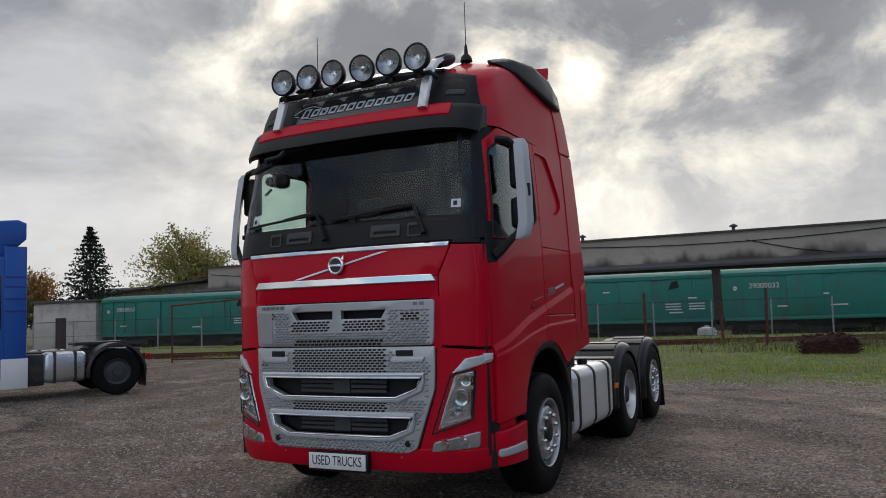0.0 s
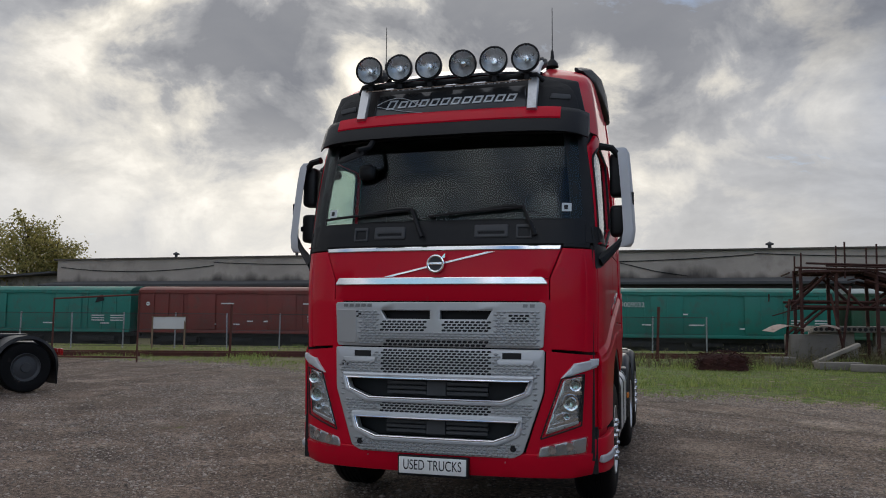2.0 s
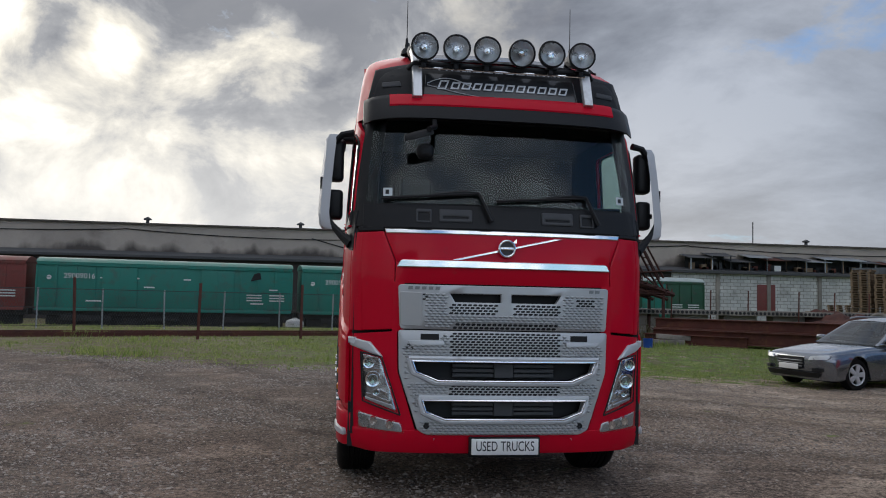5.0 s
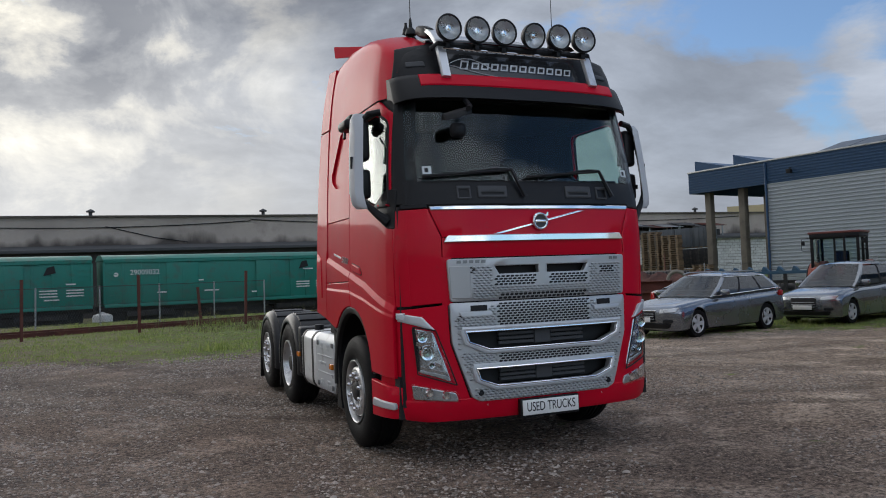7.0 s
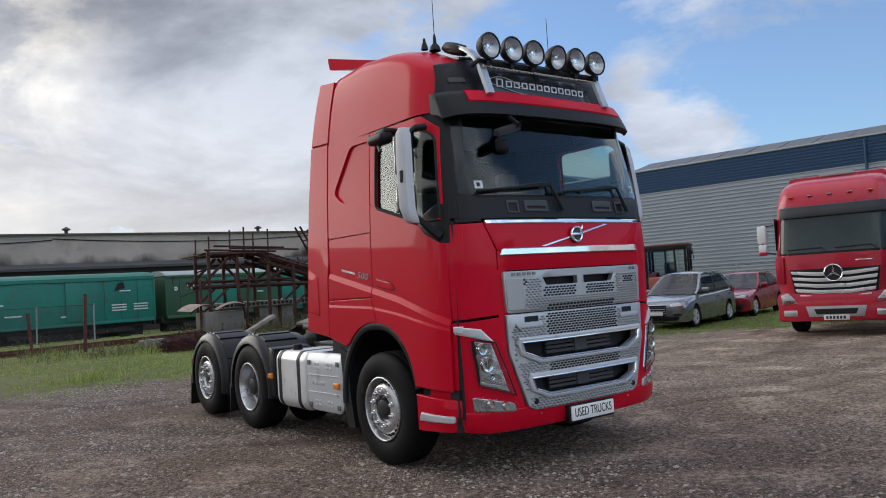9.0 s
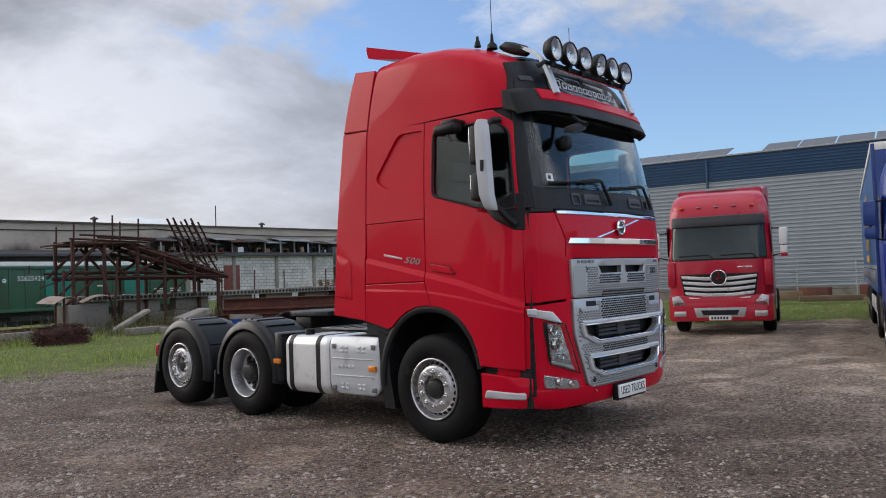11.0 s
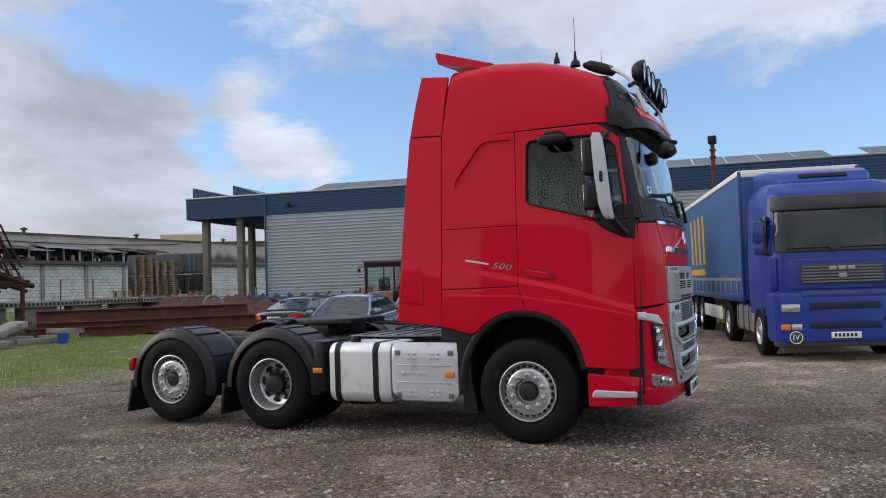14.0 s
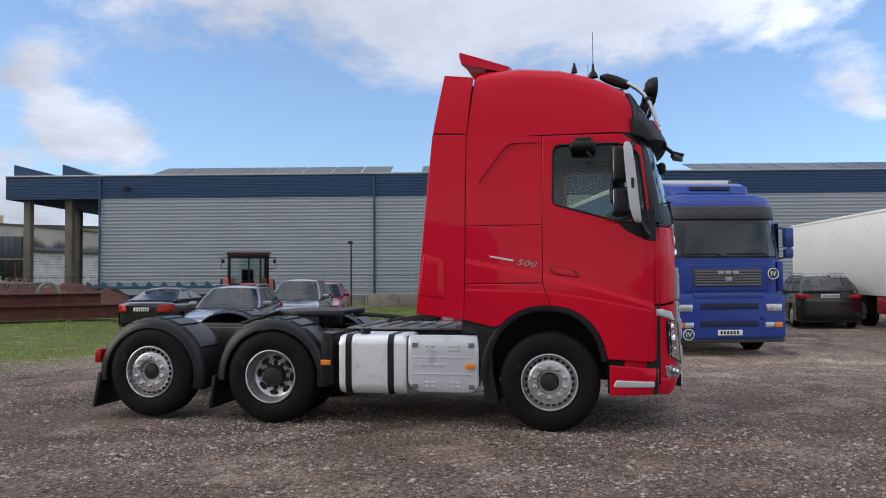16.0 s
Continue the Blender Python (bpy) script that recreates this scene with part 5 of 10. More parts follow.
# sun visor
def visor_ring(k, x):
    """Across section of the visor at x: from its root down to the lip."""
    b = smooth_table(BOW, min(1.245, abs(x) * 1.06)) * 1.0
    up = 0.015 * (x / 1.1) ** 2
    prof = [(-1.06, 3.22), (-1.13, 3.205), (-1.165, 3.165), (-1.205, 3.095), (-1.245, 3.03), (-1.262, 2.985), (-1.245, 2.98), (-1.21, 3.01), (-1.16, 3.03), (-1.07, 3.05)]
    return [(x, y + b * (0.62 + 0.25 * (-1.06 - y)), z - 0.12 * b + up) for y, z in prof]


xs = [-1.13 + 2.26 * i / 32 for i in range(33)]
visor = part("sun_visor", loft([visor_ring(0, x) for x in xs]), BLACK_PL, truck, "black plastic sun visor", sharp=60)
strip = []
for x in [-0.93 + 1.86 * i / 24 for i in range(25)]:
    r = visor_ring(0, x)
    a, b, c = (Vector(r[j]) for j in (1, 2, 3))
    a, q = a.lerp(b, 0.35), b.lerp(c, 0.98)
    o = Vector((0, -0.35, 0.9)) * 0.014
    strip.append([a + o, b + o, q + o, q - o * 0.2, b - o * 0.2, a - o * 0.2])
part("visor_strip", loft(strip), RED, visor, "red painted visor strip")

# roof lamp bar with six round lamps
bar = part("lamp_bar", tube([(-0.78, -1.0, 3.44), (-0.74, -1.05, 3.475), (0.74, -1.05, 3.475), (0.78, -1.0, 3.44)], 0.022, 10), BLACK_PL, truck, "black roof lamp bar")
part("lower_tube", tube([(-0.7, -1.07, 3.435), (0.7, -1.07, 3.435)], 0.012, 8), CHROME, bar)
for s in (-1, 1):
    pts = [(-1.15, 3.17), (-1.10, 3.30), (-1.055, 3.42), (-1.0, 3.515), (-0.92, 3.59), (-0.85, 3.635), (-0.79, 3.66)]
    ring = []
    for i, (y, z) in enumerate(pts):
        n = Vector((0, -0.9, 0.45)) if i < 3 else Vector((0, -0.4, 0.9))
        w, h = 0.042 + 0.006 * i / 6, 0.02
        ring.append([Vector((s * 0.71 + dx, y, z)) + n * dz for dx, dz in ((-w, 0), (-w * 0.8, h), (w * 0.8, h), (w, 0), (w, -h * 0.6), (-w, -h * 0.6))])
    part("lamp_arm", loft(ring), ALU, bar, "brushed aluminium arm")
    part("arm_foot", tube([(s * 0.71, -0.845, 3.60), (s * 0.71, -0.82, 3.63), (s * 0.71, -0.70, 3.68), (s * 0.71, -0.60, 3.72), (s * 0.71, -0.54, 3.73)], [0.035, 0.052, 0.058, 0.05, 0.02], 10), BLACK_PL, bar)


def roof_lamp(x, tilt, spin):
    m = Matrix.Translation((x, -1.085, 3.597)) @ Matrix.Rotation(radians(tilt), 4, "X") @ Matrix.Rotation(radians(spin), 4, "Z")
    lamp = part("roof_lamp", turned([(0.001, 0.075), (0.05, 0.07), (0.085, 0.045), (0.108, 0.0), (0.115, -0.03), (0.115, -0.05), (0.104, -0.055), (0.100, -0.045)], 28, "Y"), BLACK_PL, bar, "round black driving lamp with clear lens", m)
    part("reflector", turned([(0.001, 0.03), (0.05, 0.012), (0.085, -0.02), (0.101, -0.043)], 28, "Y"), REFLECTOR, lamp)
    part("lens", turned([(0.001, -0.062), (0.05, -0.058), (0.101, -0.047)], 28, "Y"), LENS, lamp).visible_shadow = False
    part("bulb_shield", turned([(0.001, -0.03), (0.022, -0.026), (0.026, 0.0), (0.02, 0.015)], 14, "Y"), CHROME, lamp)
    part("bracket", join(box(-0.02, 0.02, -0.015, 0.03, -0.165, -0.1, 0.006), box(-0.045, 0.045, -0.02, 0.03, -0.125, -0.11, 0.004)), BLACK_PL, lamp)


for x, tilt, spin in ((-0.66, 2, 3), (-0.395, -1, 0), (-0.14, 1, -2), (0.145, 14, 4), (0.40, -2, 2), (0.66, 1, -3)):
    roof_lamp(x, tilt, spin)
part("lamp_cable", tube([(-0.66 + 0.066 * i, -1.03, 3.46 - 0.015 * math.sin(i * 2.1) ** 2) for i in range(21)], 0.006, 6), SEAL, bar)
# aerials, beacon feet and roof spoiler
for x, y, z, h in ((-0.75, -0.47, 3.74, 0.42), (0.77, -0.40, 3.76, 0.46)):
    a = part("aerial", turned([(0.055, z - 0.02), (0.045, z + 0.02), (0.018, z + 0.05), (0.012, z + 0.12), (0.004, z + 0.14), (0.003, z + h + 0.05), (0.001, z + h + 0.06)], 12, "Z", (x, y, 0)), BLACK_PL, truck, "thin black roof aerial")
part("aerial_stub", turned([(0.035, 3.79), (0.028, 3.83), (0.016, 3.86), (0.012, 3.895), (0.001, 3.90)], 12, "Z", (-0.72, -0.27, 0)), BLACK_PL, truck)
ring = []
for x in (-1.08, -1.05, -0.6, 0, 0.6, 1.05, 1.08):
    k = 0.98 if abs(x) > 1.06 else 1.0
    dip = 0.02 - 0.06 * (x / 1.08) ** 4
    ring.append([(x * 0.8, 0.42, 3.90 + dip), (x, 0.92 * k + 0.02, 4.025 + dip), (x, 0.925 * k + 0.02, 3.99 + dip), (x, 0.90 * k + 0.02, 3.90 + dip), (x, 0.80, 3.87 + dip), (x * 0.8, 0.45, 3.84 + dip)])
part("roof_spoiler", loft(ring), RED, truck, "red tilted roof spoiler")
for x in (-0.6, 0.6):
    part("spoiler_strut", box(x - 0.02, x + 0.02, 0.55, 0.68, 3.80, 3.90, 0.005), BLACK_PL, truck)
# air horn cowl on the driver's side of the roof
cowl = []
for y, zt, zb, xo in ((-0.38, 3.735, 3.69, 1.04), (-0.1, 3.825, 3.635, 1.13), (0.3, 3.87, 3.575, 1.17), (0.7, 3.835, 3.535, 1.185), (0.97, 3.745, 3.53, 1.175), (1.05, 3.65, 3.55, 1.15)):
    cowl.append([(x, y, z) for x, z in rounded([(0.96, zb), (xo, zb), (xo - 0.03, zt - 0.04), (0.96, zt)], 0.04, 3)])
part("side_cowl", loft(cowl), BLACK_PL, truck, "black roof side cowl", sharp=50)

# cab floor, lining and inside
for s in (-1, 1):
    part("side_lining", sheet([(0.9, 3.08), (0.9, 1.0), (-0.55, 0.95), (-1.06, 1.3), (-1.06, 2.12), (-0.95, 3.08)], on_side(s, -0.045), [WIN_HOLE, ARCH], 0.25, 0.008, (s, 0, 0), 0), DARK, truck)
part("back_wall", box(-1.13, 1.13, 0.78, 0.86, 1.0, 3.1), DARK, truck)
part("cab_floor", box(-1.12, 1.12, -1.05, 0.78, 1.30, 1.36), DARK, truck)
part("head_lining", box(-1.1, 1.1, -1.0, 0.78, 3.06, 3.10), DARK, truck)
part("cab_rear", box(-1.14, 1.14, 0.862, 0.9, 1.0, 3.4), BLACK_PL, truck)
part("roof_gap", box(-1.08, 1.08, 0.70, 0.86, 3.0, 3.62), SEAL, truck)
part("bulkhead", sheet([(-1.1, 2.1), (-1.1, 0.45), (1.1, 0.45), (1.1, 2.1)], on_front(-0.12), (), 0.3, 0.01, FRONT_OUT, 0), SEAL, truck)
part("dashboard", loft([[(x, -1.12 + 0.16 * (x / 1.1) ** 4, 2.05), (x, -1.10 + 0.16 * (x / 1.1) ** 4, 2.25), (x, -0.9, 2.30 + (0.06 if x > 0.25 else 0)), (x, -0.68, 2.24 + (0.05 if x > 0.25 else 0)), (x, -0.62, 2.0), (x, -0.7, 1.7)]
                               for x in (-1.08, -0.9, -0.4, 0.15, 0.35, 0.8, 0.95, 1.08)]), DARK, truck, "dark dashboard")
part("dash_lump", box(-0.10, -0.02, -1.02, -0.92, 2.30, 2.43, 0.02), BLACK_PL, truck)
wheel_m = Matrix.Translation((0.58, -0.60, 2.30)) @ Matrix.Rotation(radians(-35), 4, "X")
sw = part("steering_wheel", tube([(0.225 * math.cos(2 * math.pi * k / 24), 0.225 * math.sin(2 * math.pi * k / 24), 0) for k in range(25)], 0.016, 8), BLACK_PL, truck, "dark steering wheel", wheel_m)
part("spokes", join(box(-0.2, 0.2, -0.02, 0.02, -0.01, 0.01), turned([(0.001, 0.02), (0.06, 0.015), (0.07, -0.02)], 16, "Z")), BLACK_PL, sw)
for x in (-0.58, 0.58):
    seat = part("seat", join(box(x - 0.26, x + 0.26, -0.35, 0.15, 1.75, 1.92, 0.06), box(x - 0.25, x + 0.25, 0.08, 0.26, 1.85, 2.50, 0.07), box(x - 0.15, x + 0.15, 0.10, 0.22, 2.51, 2.72, 0.05), box(x - 0.2, x + 0.2, -0.25, 0.1, 1.36, 1.76, 0.02)),
                mat("seat_fabric", (0.06, 0.06, 0.065), 0.9, var=0.2, bump=0.2), truck, "grey cloth driver seat")
part("bunk", box(-1.08, 1.08, 0.35, 0.78, 1.55, 1.85, 0.06), mat("seat_fabric", (0.06, 0.06, 0.065), 0.9), truck)
part("bunk_curtain", box(-1.1, 1.1, 0.55, 0.58, 2.5, 3.04, 0.01), DARK, truck)
sticker = mat("white_sticker", (0.6, 0.65, 0.66), 0.5)
for x, z in ((-0.93, 2.36), (0.98, 2.36)):
    FP("sticker", [(x - 0.035, z), (x - 0.035, z + 0.065), (x + 0.035, z + 0.065), (x + 0.035, z)], mt=sticker, push=0.003, thick=0.002, rim=0)
    FP("sticker_mark", [(x - 0.018, z + 0.015), (x - 0.018, z + 0.05), (x + 0.01, z + 0.05), (x + 0.01, z + 0.015)], mt=INK, push=0.005, thick=0.002, rim=0)
# wipers and cowl steps
for x0, x1 in ((-0.98, -0.22), (-0.08, 0.66)):
    f = on_front(0.035)
    n = 10
    part("wiper_blade", tube([f(x0 + (x1 - x0) * i / n, 2.335 + 0.055 * i / n) for i in range(n + 1)], 0.011, 6), SEAL, truck)
    part("wiper_arm", tube([f(x1 + 0.10, 2.17), f(x1 + 0.06, 2.26), f(x1 + 0.0, 2.395), f(x1 - 0.12, 2.40), f(x1 - 0.34, 2.375)], [0.022, 0.018, 0.014, 0.012, 0.008], 6), BLACK_PL, truck)
for xc in (-0.40, 0.42):
    for dx, w, h in ((0.0, 0.26, 0.10),):
        FP("cowl_step", rounded([(xc - w / 2, 2.16), (xc - w / 2, 2.26), (xc + w / 2, 2.26), (xc + w / 2, 2.16)], 0.015), [[(xc - w / 2 + 0.03, 2.185), (xc - w / 2 + 0.03, 2.205), (xc + w / 2 - 0.03, 2.205), (xc + w / 2 - 0.03, 2.185)]], GREY_PL, push=0.012, thick=0.02)
    xx = xc - 0.25 if xc < 0 else xc + 0.25
    FP("cowl_frame", rounded([(xx - 0.06, 2.15), (xx - 0.06, 2.26), (xx + 0.06, 2.26), (xx + 0.06, 2.15)], 0.01), [[(xx - 0.045, 2.165), (xx - 0.045, 2.235), (xx + 0.045, 2.235), (xx + 0.045, 2.165)]], GREY_PL, push=0.012, thick=0.02)

# badge: ring on a slanted bar
f = on_front(0.016)
part("slanted_bar", sheet([(-0.43, 1.862), (-0.36, 1.862), (0.46, 2.048), (0.39, 2.048)], on_front(0.012), (), 0.15, 0.014, FRONT_OUT, 0.002), CHROME, truck, "slanted chrome bar")
c = Vector(f(0.0, 1.958))
part("badge_ring", tube([c + Vector((0.062 * math.cos(2 * math.pi * k / 24), -0.012, 0.062 * math.sin(2 * math.pi * k / 24))) for k in range(25)], 0.012, 8), CHROME, truck, "round chrome badge ring")
part("badge_disc", turned([(0.001, -0.012), (0.05, -0.01), (0.055, 0.0)], 20, "Y", c), GREY_PL, truck)
part("badge_bar", box(-0.05, 0.05, c.y - 0.022, c.y - 0.010, c.z - 0.012, c.z + 0.012, 0.003), CHROME, truck)
part("badge_arrow", prism([(0.04, c.z + 0.045), (0.075, c.z + 0.045), (0.075, c.z + 0.08)], "Y", c.y - 0.018, c.y - 0.006), CHROME, truck)

# moulded mesh of the grille: staggered raised lozenges, cut through in places
def grille_cells(x0, x1, z0, z1, inside, push, cw=0.041, ch=0.0205):
    bm = bmesh.new()
    rows = int((z1 - z0) / ch)
    for r in range(rows):
        z = z0 + (r + 0.5) * ch
        n = int((x1 - x0) / cw)
        for i in range(n):
            x = x0 + (i + 0.5 + 0.5 * (r % 2)) * cw
            if not inside(x, z):
                continue
            w, h, l = cw * 0.49, ch * 0.48, cw * 0.2
            pts = [(x - w, z), (x - l, z + h), (x + l, z + h * 0.9), (x + w, z), (x + l, z - h), (x - l, z - h * 0.9)]
            y0 = front_y(x, z) - push
            a = [bm.verts.new((px, y0, pz)) for px, pz in pts]
            b = [bm.verts.new((x + (px - x) * 0.62, y0 - 0.014, z + (pz - z) * 0.42 + 0.003)) for px, pz in pts]
            for k in range(6):
                bm.faces.new((a[k], a[(k + 1) % 6], b[(k + 1) % 6], b[k]))
            bm.faces.new(b)
    return bm


def hole_rows(x0, x1, z0, z1, push, parent, cw=0.041, ch=0.0205):
    """Open mesh: dark backing with a silver lattice of slanted bars."""
    bm = bmesh.new()
    rows = max(1, int(round((z1 - z0) / ch)))
    ch = (z1 - z0) / rows
    n = int((x1 - x0) / cw)
    for r in range(rows):
        z = z0 + (r + 0.5) * ch
        for i in range(n):
            x = x0 + (i + 0.5 + (0.5 if r % 2 else 0.0)) * cw
            if x + cw * 0.45 > x1:
                continue
            w, h = cw * 0.46, ch * 0.37
            pts = [(x - w * 0.62, z - h), (x + w * 0.5, z - h), (x + w, z + h * 0.1), (x + w * 0.62, z + h), (x - w * 0.5, z + h), (x - w, z - h * 0.1)]
            y0 = front_y(x, z) - push
            a = [bm.verts.new((px, y0, pz)) for px, pz in pts]
            b = [bm.verts.new((x + (px - x) * 0.8, y0 + 0.02, z + (pz - z) * 0.8)) for px, pz in pts]
            for k in range(6):
                bm.faces.new((a[k], a[(k + 1) % 6], b[(k + 1) % 6], b[k]))
            bm.faces.new(a)
    return bm


def up_cells(x, z):
    if x < -0.62 or abs(x) > 0.79 or not 1.345 < z < 1.60:
        return False
    if abs(x) < 0.47 and z > 1.40:
        return not (z > 1.44) or False
    if abs(x) < 0.42 and z < 1.375:
        return False
    if x > 0.55 and 1.51 < z < 1.575 and x < 0.73:
        return False
    return True


def low_cells(x, z):
    edge = lerp_table([(0.535, 0.60), (0.56, 0.66), (1.0, 0.80), (1.3, 0.81)], z)
    if abs(x) > edge - 0.025 or z > 1.29:
        return False
    if z > 1.19 and abs(x) > 0.5:
        return z < 1.2 or False
    if abs(x) < 0.44 and (z > 1.10 or 0.82 < z < 0.91):
        return False
    for s0, s1 in ((0.915, 1.105), (0.625, 0.81)):
        if s0 < z < s1 and abs(x) < (0.745 if s0 > 0.8 else 0.665):
            return False
    return True


tagged(part("moulded_mesh", grille_cells(-0.8, 0.8, 1.335, 1.61, up_cells, 0.0301), GRILLE, upper), kind="stuff")
tagged(part("moulded_mesh", grille_cells(-0.82, 0.82, 0.53, 1.31, low_cells, 0.0301), GRILLE, lower), kind="stuff")
for x0, x1, z0, z1, par in ((-0.45, -0.05, 1.44, 1.525, upper), (0.05, 0.45, 1.44, 1.525, upper), (-0.42, 0.42, 1.328, 1.378, upper), (0.56, 0.73, 1.515, 1.575, upper), (-0.66, -0.60, 1.545, 1.60, upper),
                            (-0.44, 0.44, 1.10, 1.305, lower), (-0.44, 0.44, 0.825, 0.905, lower), (-0.79, -0.70, 1.165, 1.215, lower)):
    tagged(part("open_mesh", hole_rows(x0, x1, z0, z1, 0.033, par), SEAL, par, "dark open mesh of the grille"), kind="stuff")
for x0, x1 in ((-0.66, -0.52), (0.52, 0.66)):
    part("radar_recess", sheet([(x0, 1.245), (x0, 1.29), (x1, 1.29), (x1, 1.245)], on_front(0.034), (), 0.2, 0.004, FRONT_OUT, 0), SEAL, lower)
    sgn = -1 if x0 < 0 else 1
    part("grille_handle", sheet(rounded([(sgn * 0.48, 1.20), (sgn * 0.48, 1.238), (sgn * 0.76, 1.238), (sgn * 0.74, 1.20)], 0.01), on_front(0.045), (), 0.2, 0.02, FRONT_OUT, 0.005), GRILLE, lower)
    part("tow_eye_cap", turned([(0.001, -0.012), (0.02, -0.012), (0.024, 0.0)], 16, "Y", Vector(on_front(0.033)(sgn * 0.60, 0.595))), SEAL, lower)
part("flat_plate", sheet(rounded([(-0.815, 1.35), (-0.825, 1.61), (-0.65, 1.605), (-0.65, 1.345)], 0.02), on_front(0.036), (), 0.1, 0.01, FRONT_OUT, 0.004), mat("plain_grille_plate", (0.40, 0.40, 0.40), 0.4, 0.7, var=0.06), upper, "plain aluminium grille plate")
BADGE = mat("badge_grey", (0.22, 0.225, 0.23), 0.3, 0.8)
for i in range(5):
    x = -0.745 + i * 0.052
    part("name_badge_block", sheet(slanted(x, 1.64, 0.034, 0.024, 0.1), on_front(0.037), (), 0.2, 0.005, FRONT_OUT, 0.0), BADGE, upper)
for i in range(2):
    part("name_badge_block", sheet(slanted(0.69 + i * 0.052, 1.638, 0.034, 0.024, 0.1), on_front(0.037), (), 0.2, 0.005, FRONT_OUT, 0.0), BADGE, upper)


# mirrors
def mirror(s):
    rail = [(1.20, -0.86, 2.915), (1.28, -0.84, 2.90), (1.36, -0.80, 2.80), (1.395, -0.80, 2.60), (1.40, -0.83, 2.40), (1.385, -0.86, 2.24), (1.33, -0.90, 2.14), (1.26, -0.94, 2.05), (1.20, -0.98, 1.99)]
    rail = [(1.2 + (x - 1.2) * 1.2, y, z) for x, y, z in rail]
    arms = part("mirror_arm", tube([(s * x, y, z) for x, y, z in rail], [0.03, 0.028, 0.022, 0.02, 0.02, 0.02, 0.024, 0.035, 0.05], 8), BLACK_PL, truck, "black mirror arms")
    ring = []
    for x, y, z, w in [(1.375, -0.795, 2.905, 0.030), (1.398, -0.80, 2.86, 0.050), (1.412, -0.815, 2.70, 0.058), (1.428, -0.835, 2.48, 0.060), (1.440, -0.86, 2.24, 0.056), (1.425, -0.882, 2.14, 0.046), (1.40, -0.89, 2.105, 0.030)]:
        w *= 0.86
        ring.append([(s * (x + 0.035), y + w, z), (s * (x + 0.035), y + w * 0.2, z), (s * (x + 0.015), y - w * 0.9, z), (s * (x - 0.055), y - w * 1.05, z), (s * (x - 0.045), y - w * 0.6, z), (s * (x + 0.012), y + w, z)])
    cover = part("mirror_cover", loft(ring), COVER, arms, "pale silver mirror cover", sharp=60)
    part("cover_slot", box(min(s * 1.43, s * 1.4655), max(s * 1.43, s * 1.4655), -0.855, -0.825, 2.44, 2.54, 0.004), SEAL, arms)
    for z0, z1, w in ((2.52, 2.87, 0.10), (2.20, 2.45, 0.09)):
        x0, x1 = s * 1.275, s * 1.405
        part("mirror_head", box(min(x0, x1), max(x0, x1), -0.80, -0.66, z0, z1, 0.035, 3), BLACK_PL, arms)
        part("mirror_pane", box(min(x0, x1) + 0.012, max(x0, x1) - 0.012, -0.661, -0.655, z0 + 0.015, z1 - 0.015, 0.002), MIRROR, arms)
    for z in (2.70, 2.32):
        part("head_link", box(min(s * 1.37, s * 1.41), max(s * 1.37, s * 1.41), -0.80, -0.74, z - 0.02, z + 0.02), BLACK_PL, arms)


for s in (-1, 1):
    mirror(s)
km = part("kerb_mirror", box(-1.40, -1.26, -0.49, -0.23, 2.845, 2.94, 0.04, 4), BLACK_PL, truck, "black kerb mirror over the door")
part("kerb_mirror_mount", join(box(-1.34, -1.16, -0.45, -0.28, 2.925, 2.985, 0.025, 3), tube([(-1.38, -0.40, 2.82), (-1.40, -0.46, 2.76)], 0.014, 6)), BLACK_PL, km)
fm = part("front_mirror", loft([[(-0.82, y, z) for y, z in ((-1.29, 2.83), (-1.36, 2.80), (-1.36, 2.765), (-1.27, 2.785))], [(-0.72, y, z) for y, z in ((-1.30, 2.865), (-1.39, 2.83), (-1.39, 2.785), (-1.28, 2.81))], [(-0.60, y, z) for y, z in ((-1.29, 2.90), (-1.37, 2.87), (-1.37, 2.83), (-1.27, 2.86))]]), BLACK_PL, truck, "black front mirror under the visor", sharp=70)
part("mirror_stalk", tube([(-0.58, -1.20, 2.98), (-0.58, -1.30, 2.90), (-0.64, -1.40, 2.86)], 0.022, 8), BLACK_PL, fm)
part("camera_pod", box(-0.71, -0.57, -1.22, -1.13, 2.66, 2.79, 0.045, 3), BLACK_PL, fm)


# ---- wheels, chassis, tanks, mudguards ----
def tyre_mesh(x_out, width):
    """Outer face at x_out, body towards the truck's middle (local +x is inward)."""
    prof = [(0.286, 0.012), (0.30, 0.002), (0.34, -0.012), (0.40, -0.014), (0.455, -0.004), (0.488, 0.014), (0.503, 0.035), (0.508, 0.05)]
    n = len(prof)
    grooves = []
    k = 5
    for i in range(k):
        a = 0.05 + (width - 0.10) * (i + 0.25) / k
        b = 0.05 + (width - 0.10) * (i + 0.80) / k
        grooves += [(0.509, a), (0.509, b), (0.497, b + 0.002), (0.497, b + 0.010)]
    prof = prof + grooves + [(r, width - h) for r, h in prof[::-1]]
    return turned(prof, 56, "X")


def bolt_mesh(n, r, x, size=0.015):
    out = []
    for k in range(n):
        a = 2 * math.pi * (k + 0.5) / n
        out.append((x, r * math.cos(a), r * math.sin(a)))
    return out


RIM = mat("rim_silver", (0.55, 0.55, 0.555), 0.30, 0.75, var=0.14, dirt=(0.10, 0.09, 0.08), dirt_amount=0.22, dirt_scale=14)


